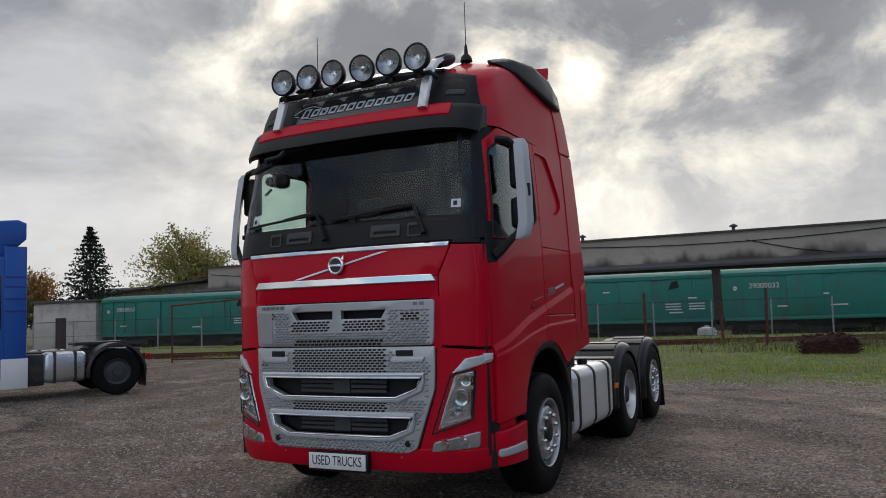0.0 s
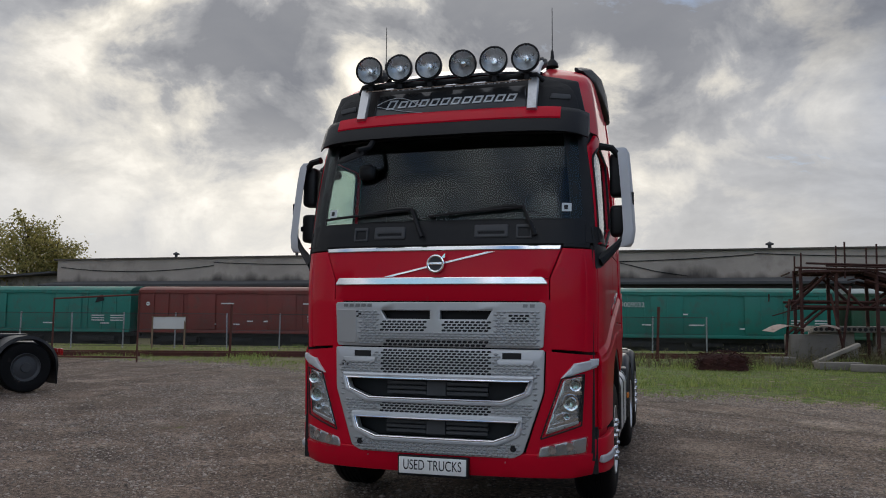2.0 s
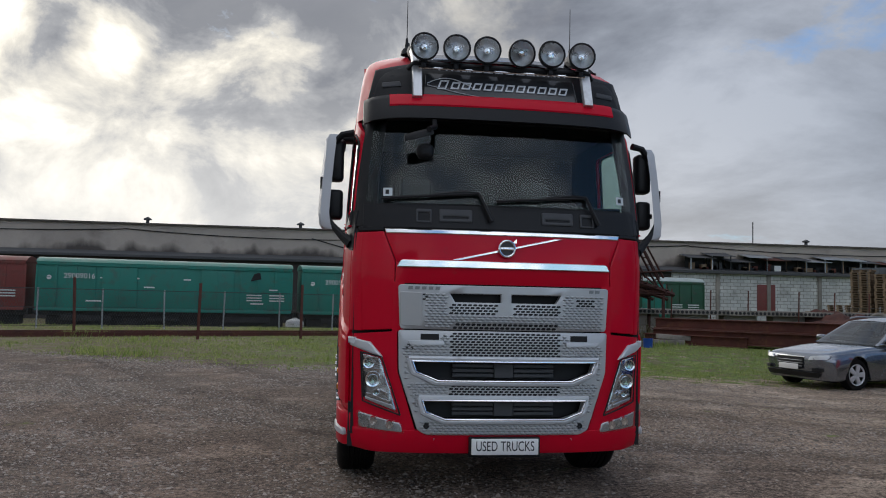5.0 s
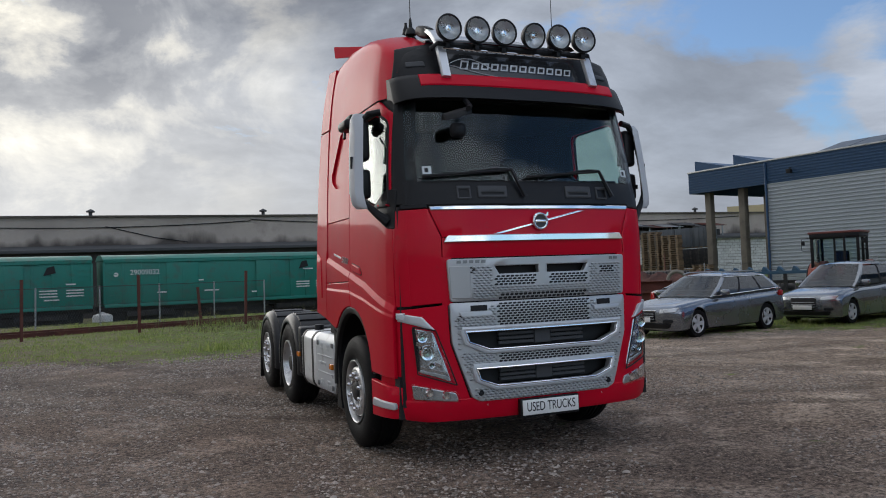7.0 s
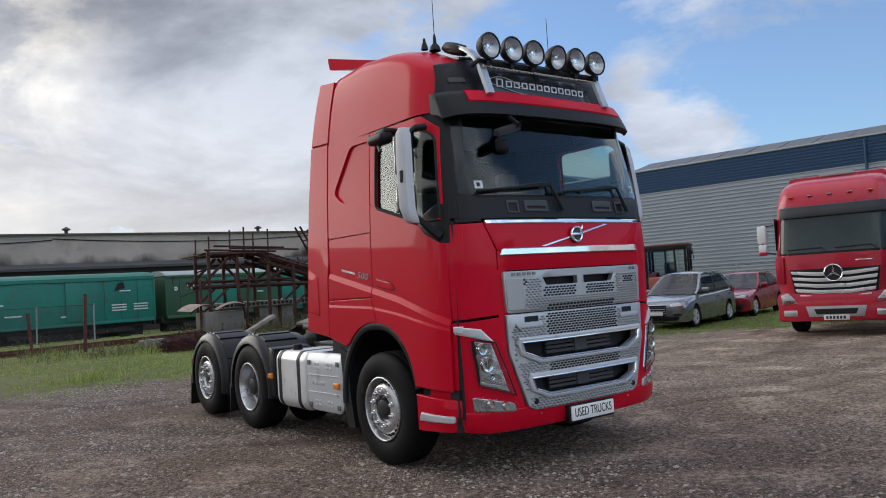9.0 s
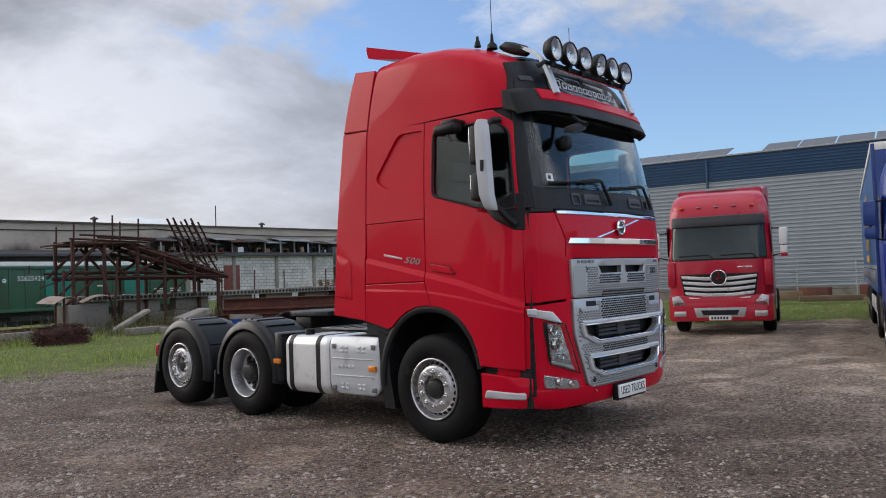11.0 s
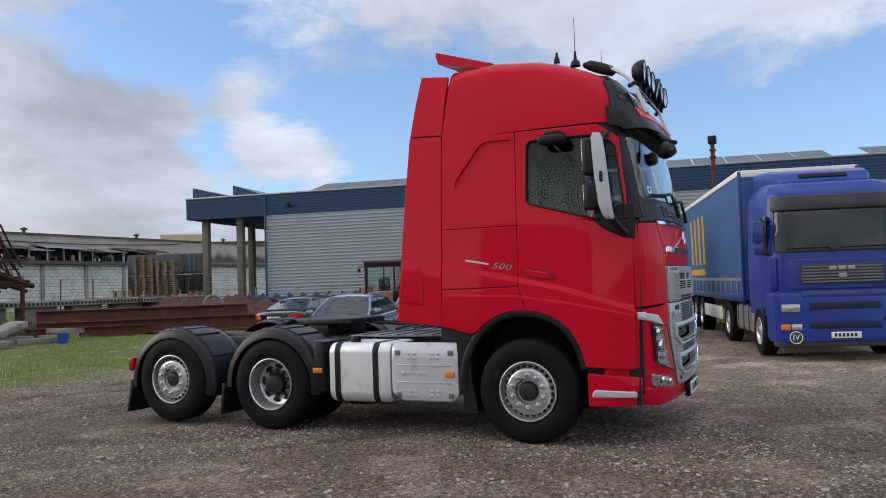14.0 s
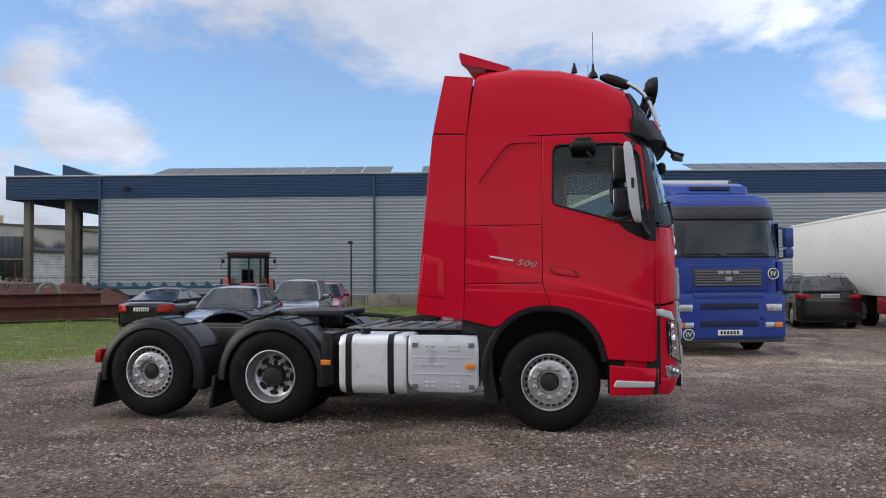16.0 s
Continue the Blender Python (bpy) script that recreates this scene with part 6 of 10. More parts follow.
def wheel(s, y, z, kind):
    """kind: steer (outward face, round nuts) or drive (deep dish)."""
    m = Matrix.Translation((s * 1.245, y, z)) @ (Matrix.Rotation(math.pi, 4, "Z") if s > 0 else Matrix.Identity(4))
    w = part("wheel", tyre_mesh(0, 0.31), TYRE, truck, "worn black truck tyre on a silver rim", m, sharp=30)
    if kind == "steer":
        rim = part("rim", turned([(0.289, 0.012), (0.286, -0.006), (0.274, -0.004), (0.268, 0.02), (0.262, 0.055), (0.252, 0.062), (0.222, 0.014), (0.212, 0.004), (0.190, 0.0), (0.128, 0.0), (0.120, 0.012), (0.116, 0.04), (0.001, 0.04)], 48, "X"), RIM, w)
        hr, hx, hs, br, bx, hub = 0.238, 0.036, 0.019, 0.160, -0.002, (0.098, -0.018 if y < 1 else 0.012)
    else:
        rim = part("rim", turned([(0.289, 0.012), (0.286, -0.006), (0.274, -0.002), (0.264, 0.03), (0.25, 0.09), (0.24, 0.13), (0.225, 0.14), (0.15, 0.155), (0.13, 0.15), (0.001, 0.15)], 48, "X"), RIM, w)
        hr, hx, hs, br, bx, hub = 0.192, 0.144, 0.034, 0.140, 0.13, (0.115, 0.02)
    part("rim_edge", turned([(0.291, 0.004), (0.289, -0.010), (0.281, -0.012), (0.275, -0.006), (0.272, 0.006)], 48, "X"), ALU, w, "bright rolled rim edge")
    hole = finish(turned([(0.001, -0.005), (hs, -0.005), (hs * 1.1, 0.006)], 10, "X"), "vent_hole")
    hole.materials.append(SEAL)
    n = 24 if kind == "steer" else 8
    for k in range(n):
        a = 2 * math.pi * k / n + 0.1
        mm = Matrix.Translation((hx, hr * math.cos(a), hr * math.sin(a))) @ Matrix.Rotation(a, 4, "X")
        if kind == "steer":
            mm = mm @ Matrix.Rotation(radians(-58), 4, "Z")
        if kind != "steer":
            mm = mm @ Matrix.Diagonal((1, 0.75, 1.5, 1))
        part("vent_hole", hole, None, w, "", mm)
    nut = None
    for px, py, pz in bolt_mesh(10, br, bx):
        if nut is None:
            nut = finish(turned([(0.001, -0.034), (0.012, -0.032), (0.0195, -0.022), (0.020, 0.0), (0.025, 0.002), (0.025, 0.012)], 10, "X"), "nut")
            nut.materials.append(mat("nut_steel", (0.62, 0.62, 0.63), 0.2, 0.9) if kind == "steer" else FRAME)
        part("wheel_nut", nut, None, w, "", Matrix.Translation((px, py, pz)))
    r, hx = hub
    part("hub", turned([(0.001, hx), (r * 0.55, hx), (r * 0.8, hx + 0.008), (r * 0.95, hx + 0.03), (r, hx + 0.06), (r * 1.05, 0.16)], 28, "X"), mat("greasy_hub", (0.014, 0.014, 0.015), 0.45, var=0.3), w, "dark greasy hub cover")
    return w


for s in (-1, 1):
    wheel(s, 0.0, 0.508, "steer")
    wheel(s, 3.02, 0.508, "drive")
    wheel(s, 4.47, 0.535, "steer")
    part("inner_tyre", tyre_mesh(0, 0.28), TYRE, truck, "", Matrix.Translation((s * 0.61, 3.02, 0.508)), sharp=30) if s < 0 else part("inner_tyre", tyre_mesh(0, 0.28), TYRE, truck, "", Matrix.Translation((0.89, 3.02, 0.508)) @ Matrix.Rotation(math.pi, 4, "Z"), sharp=30)
    # chassis rail
    part("chassis_rail", box(min(s * 0.38, s * 0.46), max(s * 0.38, s * 0.46), -0.9, 5.12, 0.70, 0.98, 0.01), FRAME, truck)
    # mudguards of the two rear axles
    for yc, zc in ((3.02, 0.50), (4.47, 0.50)):
        rings = []
        a0, a1 = (-0.05, 1.02) if yc < 4 else (-0.08, 1.04)
        for k in range(73):
            a = math.pi * (a0 + (a1 - a0) * k / 72)
            rr, c, q = 0.60, math.cos(a), math.sin(a)
            ring = []
            for x, dr in ((0.62, -0.004), (0.62, 0.012), (0.72, 0.03), (1.175, 0.03), (1.185, 0.028), (1.21, 0.018), (1.245, -0.02), (1.25, -0.075), (1.235, -0.075), (1.22, -0.025), (0.70, 0.01)):
                ring.append((s * x, yc - (rr + dr) * c * 1.03, zc + (rr + dr) * q))
            rings.append(ring)
        guard = part("mudguard", loft(rings), MUD, truck, "black plastic rear mudguard", sharp=40)
        for b0, b1 in ((28, 57), (60, 74), (77, 85), (88, 95), (98, 105), (108, 115), (118, 125), (128, 152)):          # raised bands across its top
            rows = []
            for e, lift in ((0.0, 0.024), (0.9, 0.044)):
                steps = max(2, int((b1 - b0) / 4))
                rows.append([radians(b0 + e + (b1 - b0 - 2 * e) * k / steps) for k in range(steps + 1)])
            P3 = lambda x, a, r: (s * x, yc - (0.60 + r) * math.cos(a) * 1.03, zc + (0.60 + r) * math.sin(a))
            pad = [[P3(0.735, lo, 0.026), P3(0.745, hi, 0.046), P3(1.155, hi, 0.046), P3(1.165, lo, 0.026)] for lo, hi in zip(*rows)]
            part("raised_band", loft(pad), MUD, guard, sharp=30)
    part("mud_flap", prism([(5.07, 0.52), (5.12, 0.52), (5.19, 0.12), (5.16, 0.12)], "X", s * 0.62, s * 1.24, 0.004), BLACK_PL, truck, "black rubber mud flap")
    part("mud_flap", prism([(3.68, 0.50), (3.72, 0.50), (3.76, 0.14), (3.73, 0.14)], "X", s * 0.62, s * 1.22, 0.004), BLACK_PL, truck, "black rubber mud flap")
    part("mudguard_foot", prism([(2.32, 0.98), (2.45, 1.00), (2.44, 0.44), (2.30, 0.44)], "X", s * 0.75, s * 1.235, 0.02), MUD, truck)
    part("side_marker", box(min(s * 1.235, s * 1.262), max(s * 1.235, s * 1.262), 2.33, 2.44, 0.645, 0.70, 0.006), AMBER, truck, "amber side marker lamp")
    tl = part("tail_lamp", box(min(s * 0.75, s * 1.2), max(s * 0.75, s * 1.2), 5.12, 5.20, 0.62, 0.78, 0.02), mat("red_lens", (0.35, 0.01, 0.01), 0.25), truck, "red tail lamp block")


def side_tank(s, y0, y1, straps):
    prof = rounded([(0.60, 0.34), (1.19, 0.34), (1.245, 0.42), (1.245, 0.90), (1.19, 0.97), (0.60, 0.97)], [0.08, 0.1, 0.1, 0.1, 0.1, 0.08], 4)
    rings = []
    for y, k in ((y0, 0.95), (y0 + 0.02, 0.985), (y0 + 0.05, 1.0), (y1 - 0.05, 1.0), (y1 - 0.02, 0.985), (y1, 0.95)):
        rings.append([(s * (0.92 + (x - 0.92) * k), y, 0.655 + (z - 0.655) * k) for x, z in prof])
    t = part("fuel_tank", loft(rings), mat("tank_aluminium", (0.78, 0.79, 0.80), 0.38, 0.5, var=0.05, dirt=(0.42, 0.40, 0.37), dirt_amount=0.12, dirt_scale=7, bump=0.04, bump_scale=12), truck, "pale aluminium fuel tank", sharp=40)
    for y in straps:
        rg = [[(s * (0.92 + (x - 0.92) * k), yy, 0.655 + (z - 0.655) * k) for x, z in prof] for yy, k in ((y - 0.035, 1.0), (y - 0.033, 1.015), (y + 0.033, 1.015), (y + 0.035, 1.0))]
        part("tank_strap", loft(rg), BLACK_PL, t, "black tank strap", sharp=40)
    part("filler_cap", turned([(0.001, 1.03), (0.05, 1.03), (0.055, 1.02), (0.055, 0.96)], 18, "Z", (s * 1.08, (y0 + y1) / 2 + 0.12, 0)), BLACK_PL, t)


side_tank(-1, 1.50, 2.24, (2.13, 1.665))
side_tank(1, 0.80, 2.24, (2.05, 1.5, 0.95))
# silver battery cover on the kerb side
def cover_x(y, z):
    return (-(1.245 - 0.05 * max(0, (z - 0.86) / 0.12) ** 2 - 0.03 * max(0, (0.45 - z) / 0.1) ** 2), y, z)


cov = part("battery_cover", sheet(rounded([(0.725, 0.98), (0.725, 0.44), (0.80, 0.37), (1.36, 0.37), (1.475, 0.46), (1.475, 0.98)], 0.04), cover_x, (), 0.06, 0.25, (-1, 0, 0), 0.015), SILVER, truck, "silver battery box cover")
for yy in (0.80, 1.40):
    for zz in (0.44, 0.87):
        part("cover_latch", box(-1.256, -1.246, yy - 0.03, yy + 0.03, zz - 0.025, zz + 0.025, 0.004), mat("latch_grey", (0.16, 0.165, 0.17), 0.5, 0.4), cov)
for yc in (0.98, 1.24):
    for dy in (-0.035, 0.035):
        for zz in (0.44, 0.48, 0.82, 0.86):
            part("pressed_square", box(-1.2505, -1.2465, yc + dy - 0.022, yc + dy + 0.022, zz - 0.014, zz + 0.014, 0.002), SILVER, cov)
for zz in (0.745, 0.57):
    part("pressed_rib", box(-1.252, -1.2465, 0.80, 1.42, zz - 0.006, zz + 0.006, 0.002), SILVER, cov)
for i in range(5):
    part("embossed_block", box(-1.252, -1.2465, 1.085 + i * 0.058, 1.125 + i * 0.058, 0.645, 0.68, 0.002), SILVER, cov)
part("side_marker", box(-1.272, -1.2465, 0.76, 0.86, 0.63, 0.685, 0.006), AMBER, cov, "amber side marker lamp")
part("deck", box(-0.62, 0.62, 0.95, 2.35, 0.985, 1.01, 0.005), mat("dull_deck_plate", (0.22, 0.22, 0.22), 0.5, 0.6, dirt=(0.08, 0.075, 0.07), dirt_amount=0.4), truck, "chequered aluminium catwalk")
for i in range(6):
    part("deck_rib", box(-0.61, 0.61, 1.05 + i * 0.22, 1.08 + i * 0.22, 1.011, 1.018), FRAME, truck)
part("air_tank", turned([(0.001, 0.9), (0.1, 0.91), (0.14, 0.96), (0.14, 1.7), (0.1, 1.75), (0.001, 1.76)], 20, "Y", (0.66, 0, 0.60)), FRAME, truck)
part("front_axle", box(-0.95, 0.95, -0.07, 0.07, 0.36, 0.52, 0.03), FRAME, truck)
for yc, zc in ((3.02, 0.508), (4.47, 0.535)):
    part("rear_axle", join(box(-1.0, 1.0, yc - 0.08, yc + 0.08, zc - 0.09, zc + 0.09, 0.04), turned([(0.001, -0.2), (0.2, -0.15), (0.24, 0), (0.2, 0.15), (0.001, 0.2)], 20, "Y", (0, yc, zc))), FRAME, truck)
part("gearbox", box(-0.36, 0.36, -0.7, 1.6, 0.42, 0.95, 0.06), FRAME, truck)
part("cross_member", box(-0.40, 0.40, 4.98, 5.10, 0.68, 0.98, 0.01), FRAME, truck)
# fifth wheel
fw = [(-0.42, 2.45), (0.42, 2.45), (0.48, 2.62), (0.48, 3.05), (0.32, 3.35), (-0.32, 3.35), (-0.48, 3.05), (-0.48, 2.62)]
part("coupling_plate", prism(fw, "Z", 1.13, 1.19, 0.012), FRAME, truck, "greasy black coupling plate")
part("coupling_foot", box(-0.45, 0.45, 2.75, 3.05, 0.98, 1.131, 0.02), FRAME, truck)
part("coupling_ramp", prism([(3.3, 1.16), (3.3, 1.185), (3.75, 1.05), (3.75, 1.02)], "X", -0.45, -0.12, 0.004), FRAME, truck)
part("coupling_ramp", prism([(3.3, 1.16), (3.3, 1.185), (3.75, 1.05), (3.75, 1.02)], "X", 0.12, 0.45, 0.004), FRAME, truck)
random.seed(11)
for i in range(6):                                   # coiled air and cable lines on the catwalk
    x0, x1 = random.uniform(-0.5, 0.1), random.uniform(0.0, 0.6)
    part("air_line", tube([(x0, 0.98, 1.55), (x0 - 0.05, 1.15, 1.2), ((x0 + x1) / 2, 1.5 + 0.1 * i, 1.05), (x1, 2.0, 1.08), (x1 - 0.1, 2.5, 1.12)], 0.014, 6), SEAL, truck)

# ---- other vehicles ----
BLUE = mat("blue_paint", (0.008, 0.036, 0.25), 0.4, var=0.06, coat=0.15, dirt=(0.07, 0.08, 0.14), dirt_amount=0.12, dirt_scale=2)
BLUE_DK = mat("deep_blue_paint", (0.012, 0.045, 0.21), 0.35, var=0.06, coat=0.4)
RED2 = mat("bright_red_paint", (0.45, 0.004, 0.026), 0.35, var=0.05, coat=0.4, dirt=(0.2, 0.06, 0.05), dirt_amount=0.08)
FAR_GLASS = mat("dark_window_glass", (0.022, 0.028, 0.028), 0.05, var=0.2, coat=0.2, ior=1.5, rough_var=0.03)
SKY_BLUE = mat("bright_blue_paint", (0.014, 0.095, 0.40), 0.4, var=0.06, coat=0.2, dirt=(0.07, 0.10, 0.18), dirt_amount=0.1, dirt_scale=2)
BLUE_SLOT = mat("shaded_blue_slot", (0.008, 0.014, 0.05), 0.6)
BAR = mat("plate_bars", (0.03, 0.03, 0.03), 0.6)


def skin(stations, material, name, parent, label=""):
    """A body lofted from front to back: rows of (y, half width, z low, z high, corner)."""
    rings = []
    for y, w, z0, z1, r in stations:
        p = rounded([(-w, z0), (w, z0), (w, z1), (-w, z1)], r, 3)
        rings.append([(x, y, z) for x, z in p])
    return part(name, loft(rings), material, parent, label, sharp=45)


def cab_front(F, W, x, z):
    u = min(1.0, abs(x) / lerp_table(W, z))
    return smooth_table(F, z) + 0.05 * u * u + 0.20 * max(0.0, (u - 0.70) / 0.30) ** 2.4


def cab_shell(parent, F, W, heights, back, paint, name="cab"):
    """A lorry cab: plan outlines with a bowed front, stacked by height."""
    rings = []
    us = [-1, -0.985, -0.94, -0.87, -0.78, -0.6, -0.3, 0, 0.3, 0.6, 0.78, 0.87, 0.94, 0.985, 1]
    for z in heights:
        w = lerp_table(W, z)
        f = [(u * w, cab_front(F, W, u * w, z), z) for u in us]
        rings.append(f + [(w, (f[-1][1] + back) / 2, z), (w, back - 0.05, z), (w - 0.06, back, z), (-w + 0.06, back, z), (-w, back - 0.05, z), (-w, (f[0][1] + back) / 2, z)])
    return part(name, loft(rings), paint, parent, sharp=50)


def cab_patch(parent, name, poly, F, W, push, material, label="", thick=0.02, rim=0.006, holes=()):
    """A panel laid on the bowed cab front."""
    return part(name, sheet(poly, lambda x, z: (x, cab_front(F, W, x, z) - push, z), holes, 0.12, thick, (0, -1, 0), rim), material, parent, label)


def truck_wheel(parent, x, y, r=0.5, w=0.3, side=-1, rim=RIM, name="wheel"):
    m = Matrix.Translation((x, y, r)) @ (Matrix.Rotation(math.pi, 4, "Z") if side > 0 else Matrix.Identity(4))
    t = part(name, turned([(r * 0.57, 0.01), (r * 0.7, -0.01), (r * 0.93, 0.0), (r, 0.04), (r, w - 0.04), (r * 0.93, w), (r * 0.6, w)], 32, "X"), TYRE, parent, "black tyre", m)
    part("rim", turned([(r * 0.57, 0.012), (r * 0.55, 0.0), (r * 0.52, 0.03), (r * 0.45, 0.05), (r * 0.35, 0.03), (r * 0.2, 0.02), (r * 0.18, -0.01), (0.001, -0.01)], 24, "X"), rim, t)
    return t


def plate(parent, y, z, w=0.52):
    p = part("number_plate", box(-w / 2, w / 2, y - 0.012, y, z, z + 0.115, 0.003), WHITE, parent)
    for i in range(6):
        x = -w / 2 + 0.05 + i * (w - 0.1) / 6
        part("plate_bar", box(x, x + 0.045, y - 0.015, y - 0.0125, z + 0.025, z + 0.09), BAR, p)


def cab_mirror(parent, s, x, y, z, material, arm=0.22):
    a = part("mirror_arm", tube([(s * (x - arm), y + 0.1, z + 0.62), (s * (x + 0.02), y - 0.02, z + 0.60), (s * (x + 0.04), y - 0.02, z + 0.0), (s * (x - arm), y + 0.1, z - 0.06)], 0.02, 6), BLACK_PL, parent)
    part("mirror_head", box(min(s * (x - 0.06), s * (x + 0.14)), max(s * (x - 0.06), s * (x + 0.14)), y - 0.06, y + 0.1, z + 0.2, z + 0.62, 0.04), material, a)
    part("mirror_head", box(min(s * (x - 0.05), s * (x + 0.13)), max(s * (x - 0.05), s * (x + 0.13)), y - 0.06, y + 0.1, z - 0.03, z + 0.18, 0.04), material, a)


def blue_truck_with_trailer(m):
    t = thing("articulated_truck", "blue lorry with a blue curtain-sided trailer parked on gravel", "truck", m)
    # cab: front at y = 0, body behind
    F = [(0.85, 0.0), (1.4, -0.02), (2.0, -0.01), (2.4, 0.04), (2.88, 0.12), (3.18, 0.17), (3.32, 0.26), (3.43, 0.45), (3.50, 0.9)]
    W = [(0.85, 1.23), (2.0, 1.235), (2.9, 1.20), (3.2, 1.17), (3.35, 1.12), (3.5, 1.0)]
    cab_shell(t, F, W, [0.85, 1.1, 1.34, 1.7, 2.0, 2.2, 2.5, 2.88, 3.05, 3.18, 3.26, 3.34, 3.41, 3.46, 3.50], 2.2, BLUE)
    skin([(0.75, 0.80, 3.40, 3.50, 0.04), (1.0, 0.92, 3.40, 3.68, 0.08), (1.5, 1.0, 3.40, 3.80, 0.10), (2.15, 1.04, 3.40, 3.84, 0.10)], BLUE, "roof_deflector", t)
    part("deflector_slot", prism([(0.83, 3.585), (0.87, 3.655), (0.92, 3.64), (0.88, 3.575)], "X", -0.45, 0.45), SEAL, t)
    cab_patch(t, "visor", rounded([(-1.16, 2.885), (-1.14, 3.165), (1.14, 3.165), (1.16, 2.885)], 0.03), F, W, 0.06, GREY_PL, "dark grey sun visor", 0.05, 0.02)
    cab_patch(t, "windscreen", rounded([(-1.13, 2.09), (-1.08, 2.90), (1.08, 2.90), (1.13, 2.09)], 0.06), F, W, 0.008, FAR_GLASS, "dark windscreen", 0.02, 0.004)
    cab_patch(t, "windscreen_seal", rounded([(-1.15, 2.06), (-1.10, 2.92), (1.10, 2.92), (1.15, 2.06)], 0.07), F, W, 0.003, SEAL, "", 0.02, 0.002)
    cab_patch(t, "nose_panel", rounded([(-0.90, 1.36), (-0.90, 1.93), (0.90, 1.93), (0.90, 1.36)], 0.05), F, W, 0.018, BLUE, "", 0.03, 0.012)
    for x0, x1 in ((-0.95, -0.2), (0.0, 0.8)):
        part("wiper", tube([(x0, -0.02, 2.14), (x1, -0.03, 2.15), (x1 + 0.12, -0.04, 2.06)], 0.013, 6), SEAL, t)
    g = part("grille", box(-0.72, 0.72, -0.062, 0.015, 1.46, 1.83, 0.015), GREY_PL, t, "grey slatted grille")
    for i in range(6):
        part("slat", box(-0.70, 0.70, -0.082, -0.063, 1.48 + i * 0.056, 1.512 + i * 0.056, 0.004), mat("dull_slat", (0.15, 0.16, 0.165), 0.5, 0.4), g)
    for i in range(3):
        part("badge_block", box(-0.23 + i * 0.16, -0.10 + i * 0.16, -0.100, -0.083, 1.71, 1.785, 0.02), GALV, g, "silver badge block")
    part("badge_plate", box(-0.07, 0.07, -0.10, -0.083, 1.57, 1.65, 0.02), GALV, g)
    b = skin([(-0.10, 1.12, 0.38, 1.18, 0.08), (-0.04, 1.22, 0.36, 1.30, 0.08), (0.35, 1.25, 0.36, 1.32, 0.06), (0.5, 1.25, 0.40, 1.30, 0.06)], BLUE, "bumper", t)
    part("air_slot", box(-0.62, 0.62, -0.115, -0.09, 0.98, 1.11, 0.01), BLUE_SLOT, b)
    part("air_slot", box(-0.62, 0.62, -0.115, -0.09, 0.62, 0.74, 0.01), BLUE_SLOT, b)
    part("step_slot", box(-0.75, 0.75, -0.09, -0.02, 1.185, 1.33, 0.02), BLUE_DK, b)
    part("bumper_lip", box(-1.2, 1.2, -0.06, 0.3, 0.28, 0.40, 0.03), GREY_PL, b, "dark lower bumper edge")
    part("tow_eye", box(0.66, 0.72, -0.118, -0.10, 0.76, 0.82, 0.005), SEAL, b)
    for s in (-1, 1):
        part("headlamp", box(min(s * 0.78, s * 1.12), max(s * 0.78, s * 1.12), -0.125, -0.08, 0.94, 1.09, 0.02), REFLECTOR, b, "clear headlamp")
        part("indicator", box(min(s * 0.96, s * 1.13), max(s * 0.96, s * 1.13), -0.12, -0.08, 0.60, 0.71, 0.015), AMBER, b, "amber indicator")
        part("fog_lamp", box(min(s * 0.76, s * 0.95), max(s * 0.76, s * 0.95), -0.12, -0.08, 0.60, 0.71, 0.015), REFLECTOR, b)
        cab_mirror(t, s, 1.38, 0.16, 2.08, BLUE_DK)
        part("side_window", box(min(s * 1.243, s * 1.25), max(s * 1.243, s * 1.25), 0.25, 1.05, 2.05, 2.8, 0.01), FAR_GLASS, t)
        part("corner_vane", box(min(s * 1.12, s * 1.255), max(s * 1.12, s * 1.255), 0.06, 0.26, 1.34, 1.98, 0.04), BLUE, t)
        truck_wheel(t, s * 1.24, 1.35, 0.5, 0.3, s)
        truck_wheel(t, s * 1.24, 5.0, 0.5, 0.3, s)
        part("wheel_arch", box(min(s * 0.9, s * 1.26), max(s * 0.9, s * 1.26), 0.75, 0.85, 0.45, 1.0, 0.02), BLACK_PL, t)
        part("tank", box(min(s * 0.7, s * 1.22), max(s * 0.7, s * 1.22), 2.1, 3.9, 0.4, 1.0, 0.08), ALU, t, "aluminium fuel tank")
        for yy in (2.4, 3.0, 3.6):
            part("tank_strap", box(min(s * 0.72, s * 1.235), max(s * 0.72, s * 1.235), yy, yy + 0.06, 0.39, 1.01, 0.02), FRAME, t)
        for yy in (9.6, 10.9, 12.2):
            truck_wheel(t, s * 1.25, yy, 0.5, 0.36, s)
        part("side_guard", box(min(s * 1.2, s * 1.24), max(s * 1.2, s * 1.24), 5.9, 9.0, 0.5, 0.85, 0.02), WHITE, t, "white side guard")
    part("chassis", box(-0.45, 0.45, 0.5, 13.5, 0.7, 1.0, 0.02), FRAME, t)
    plate(t, -0.115, 0.44)
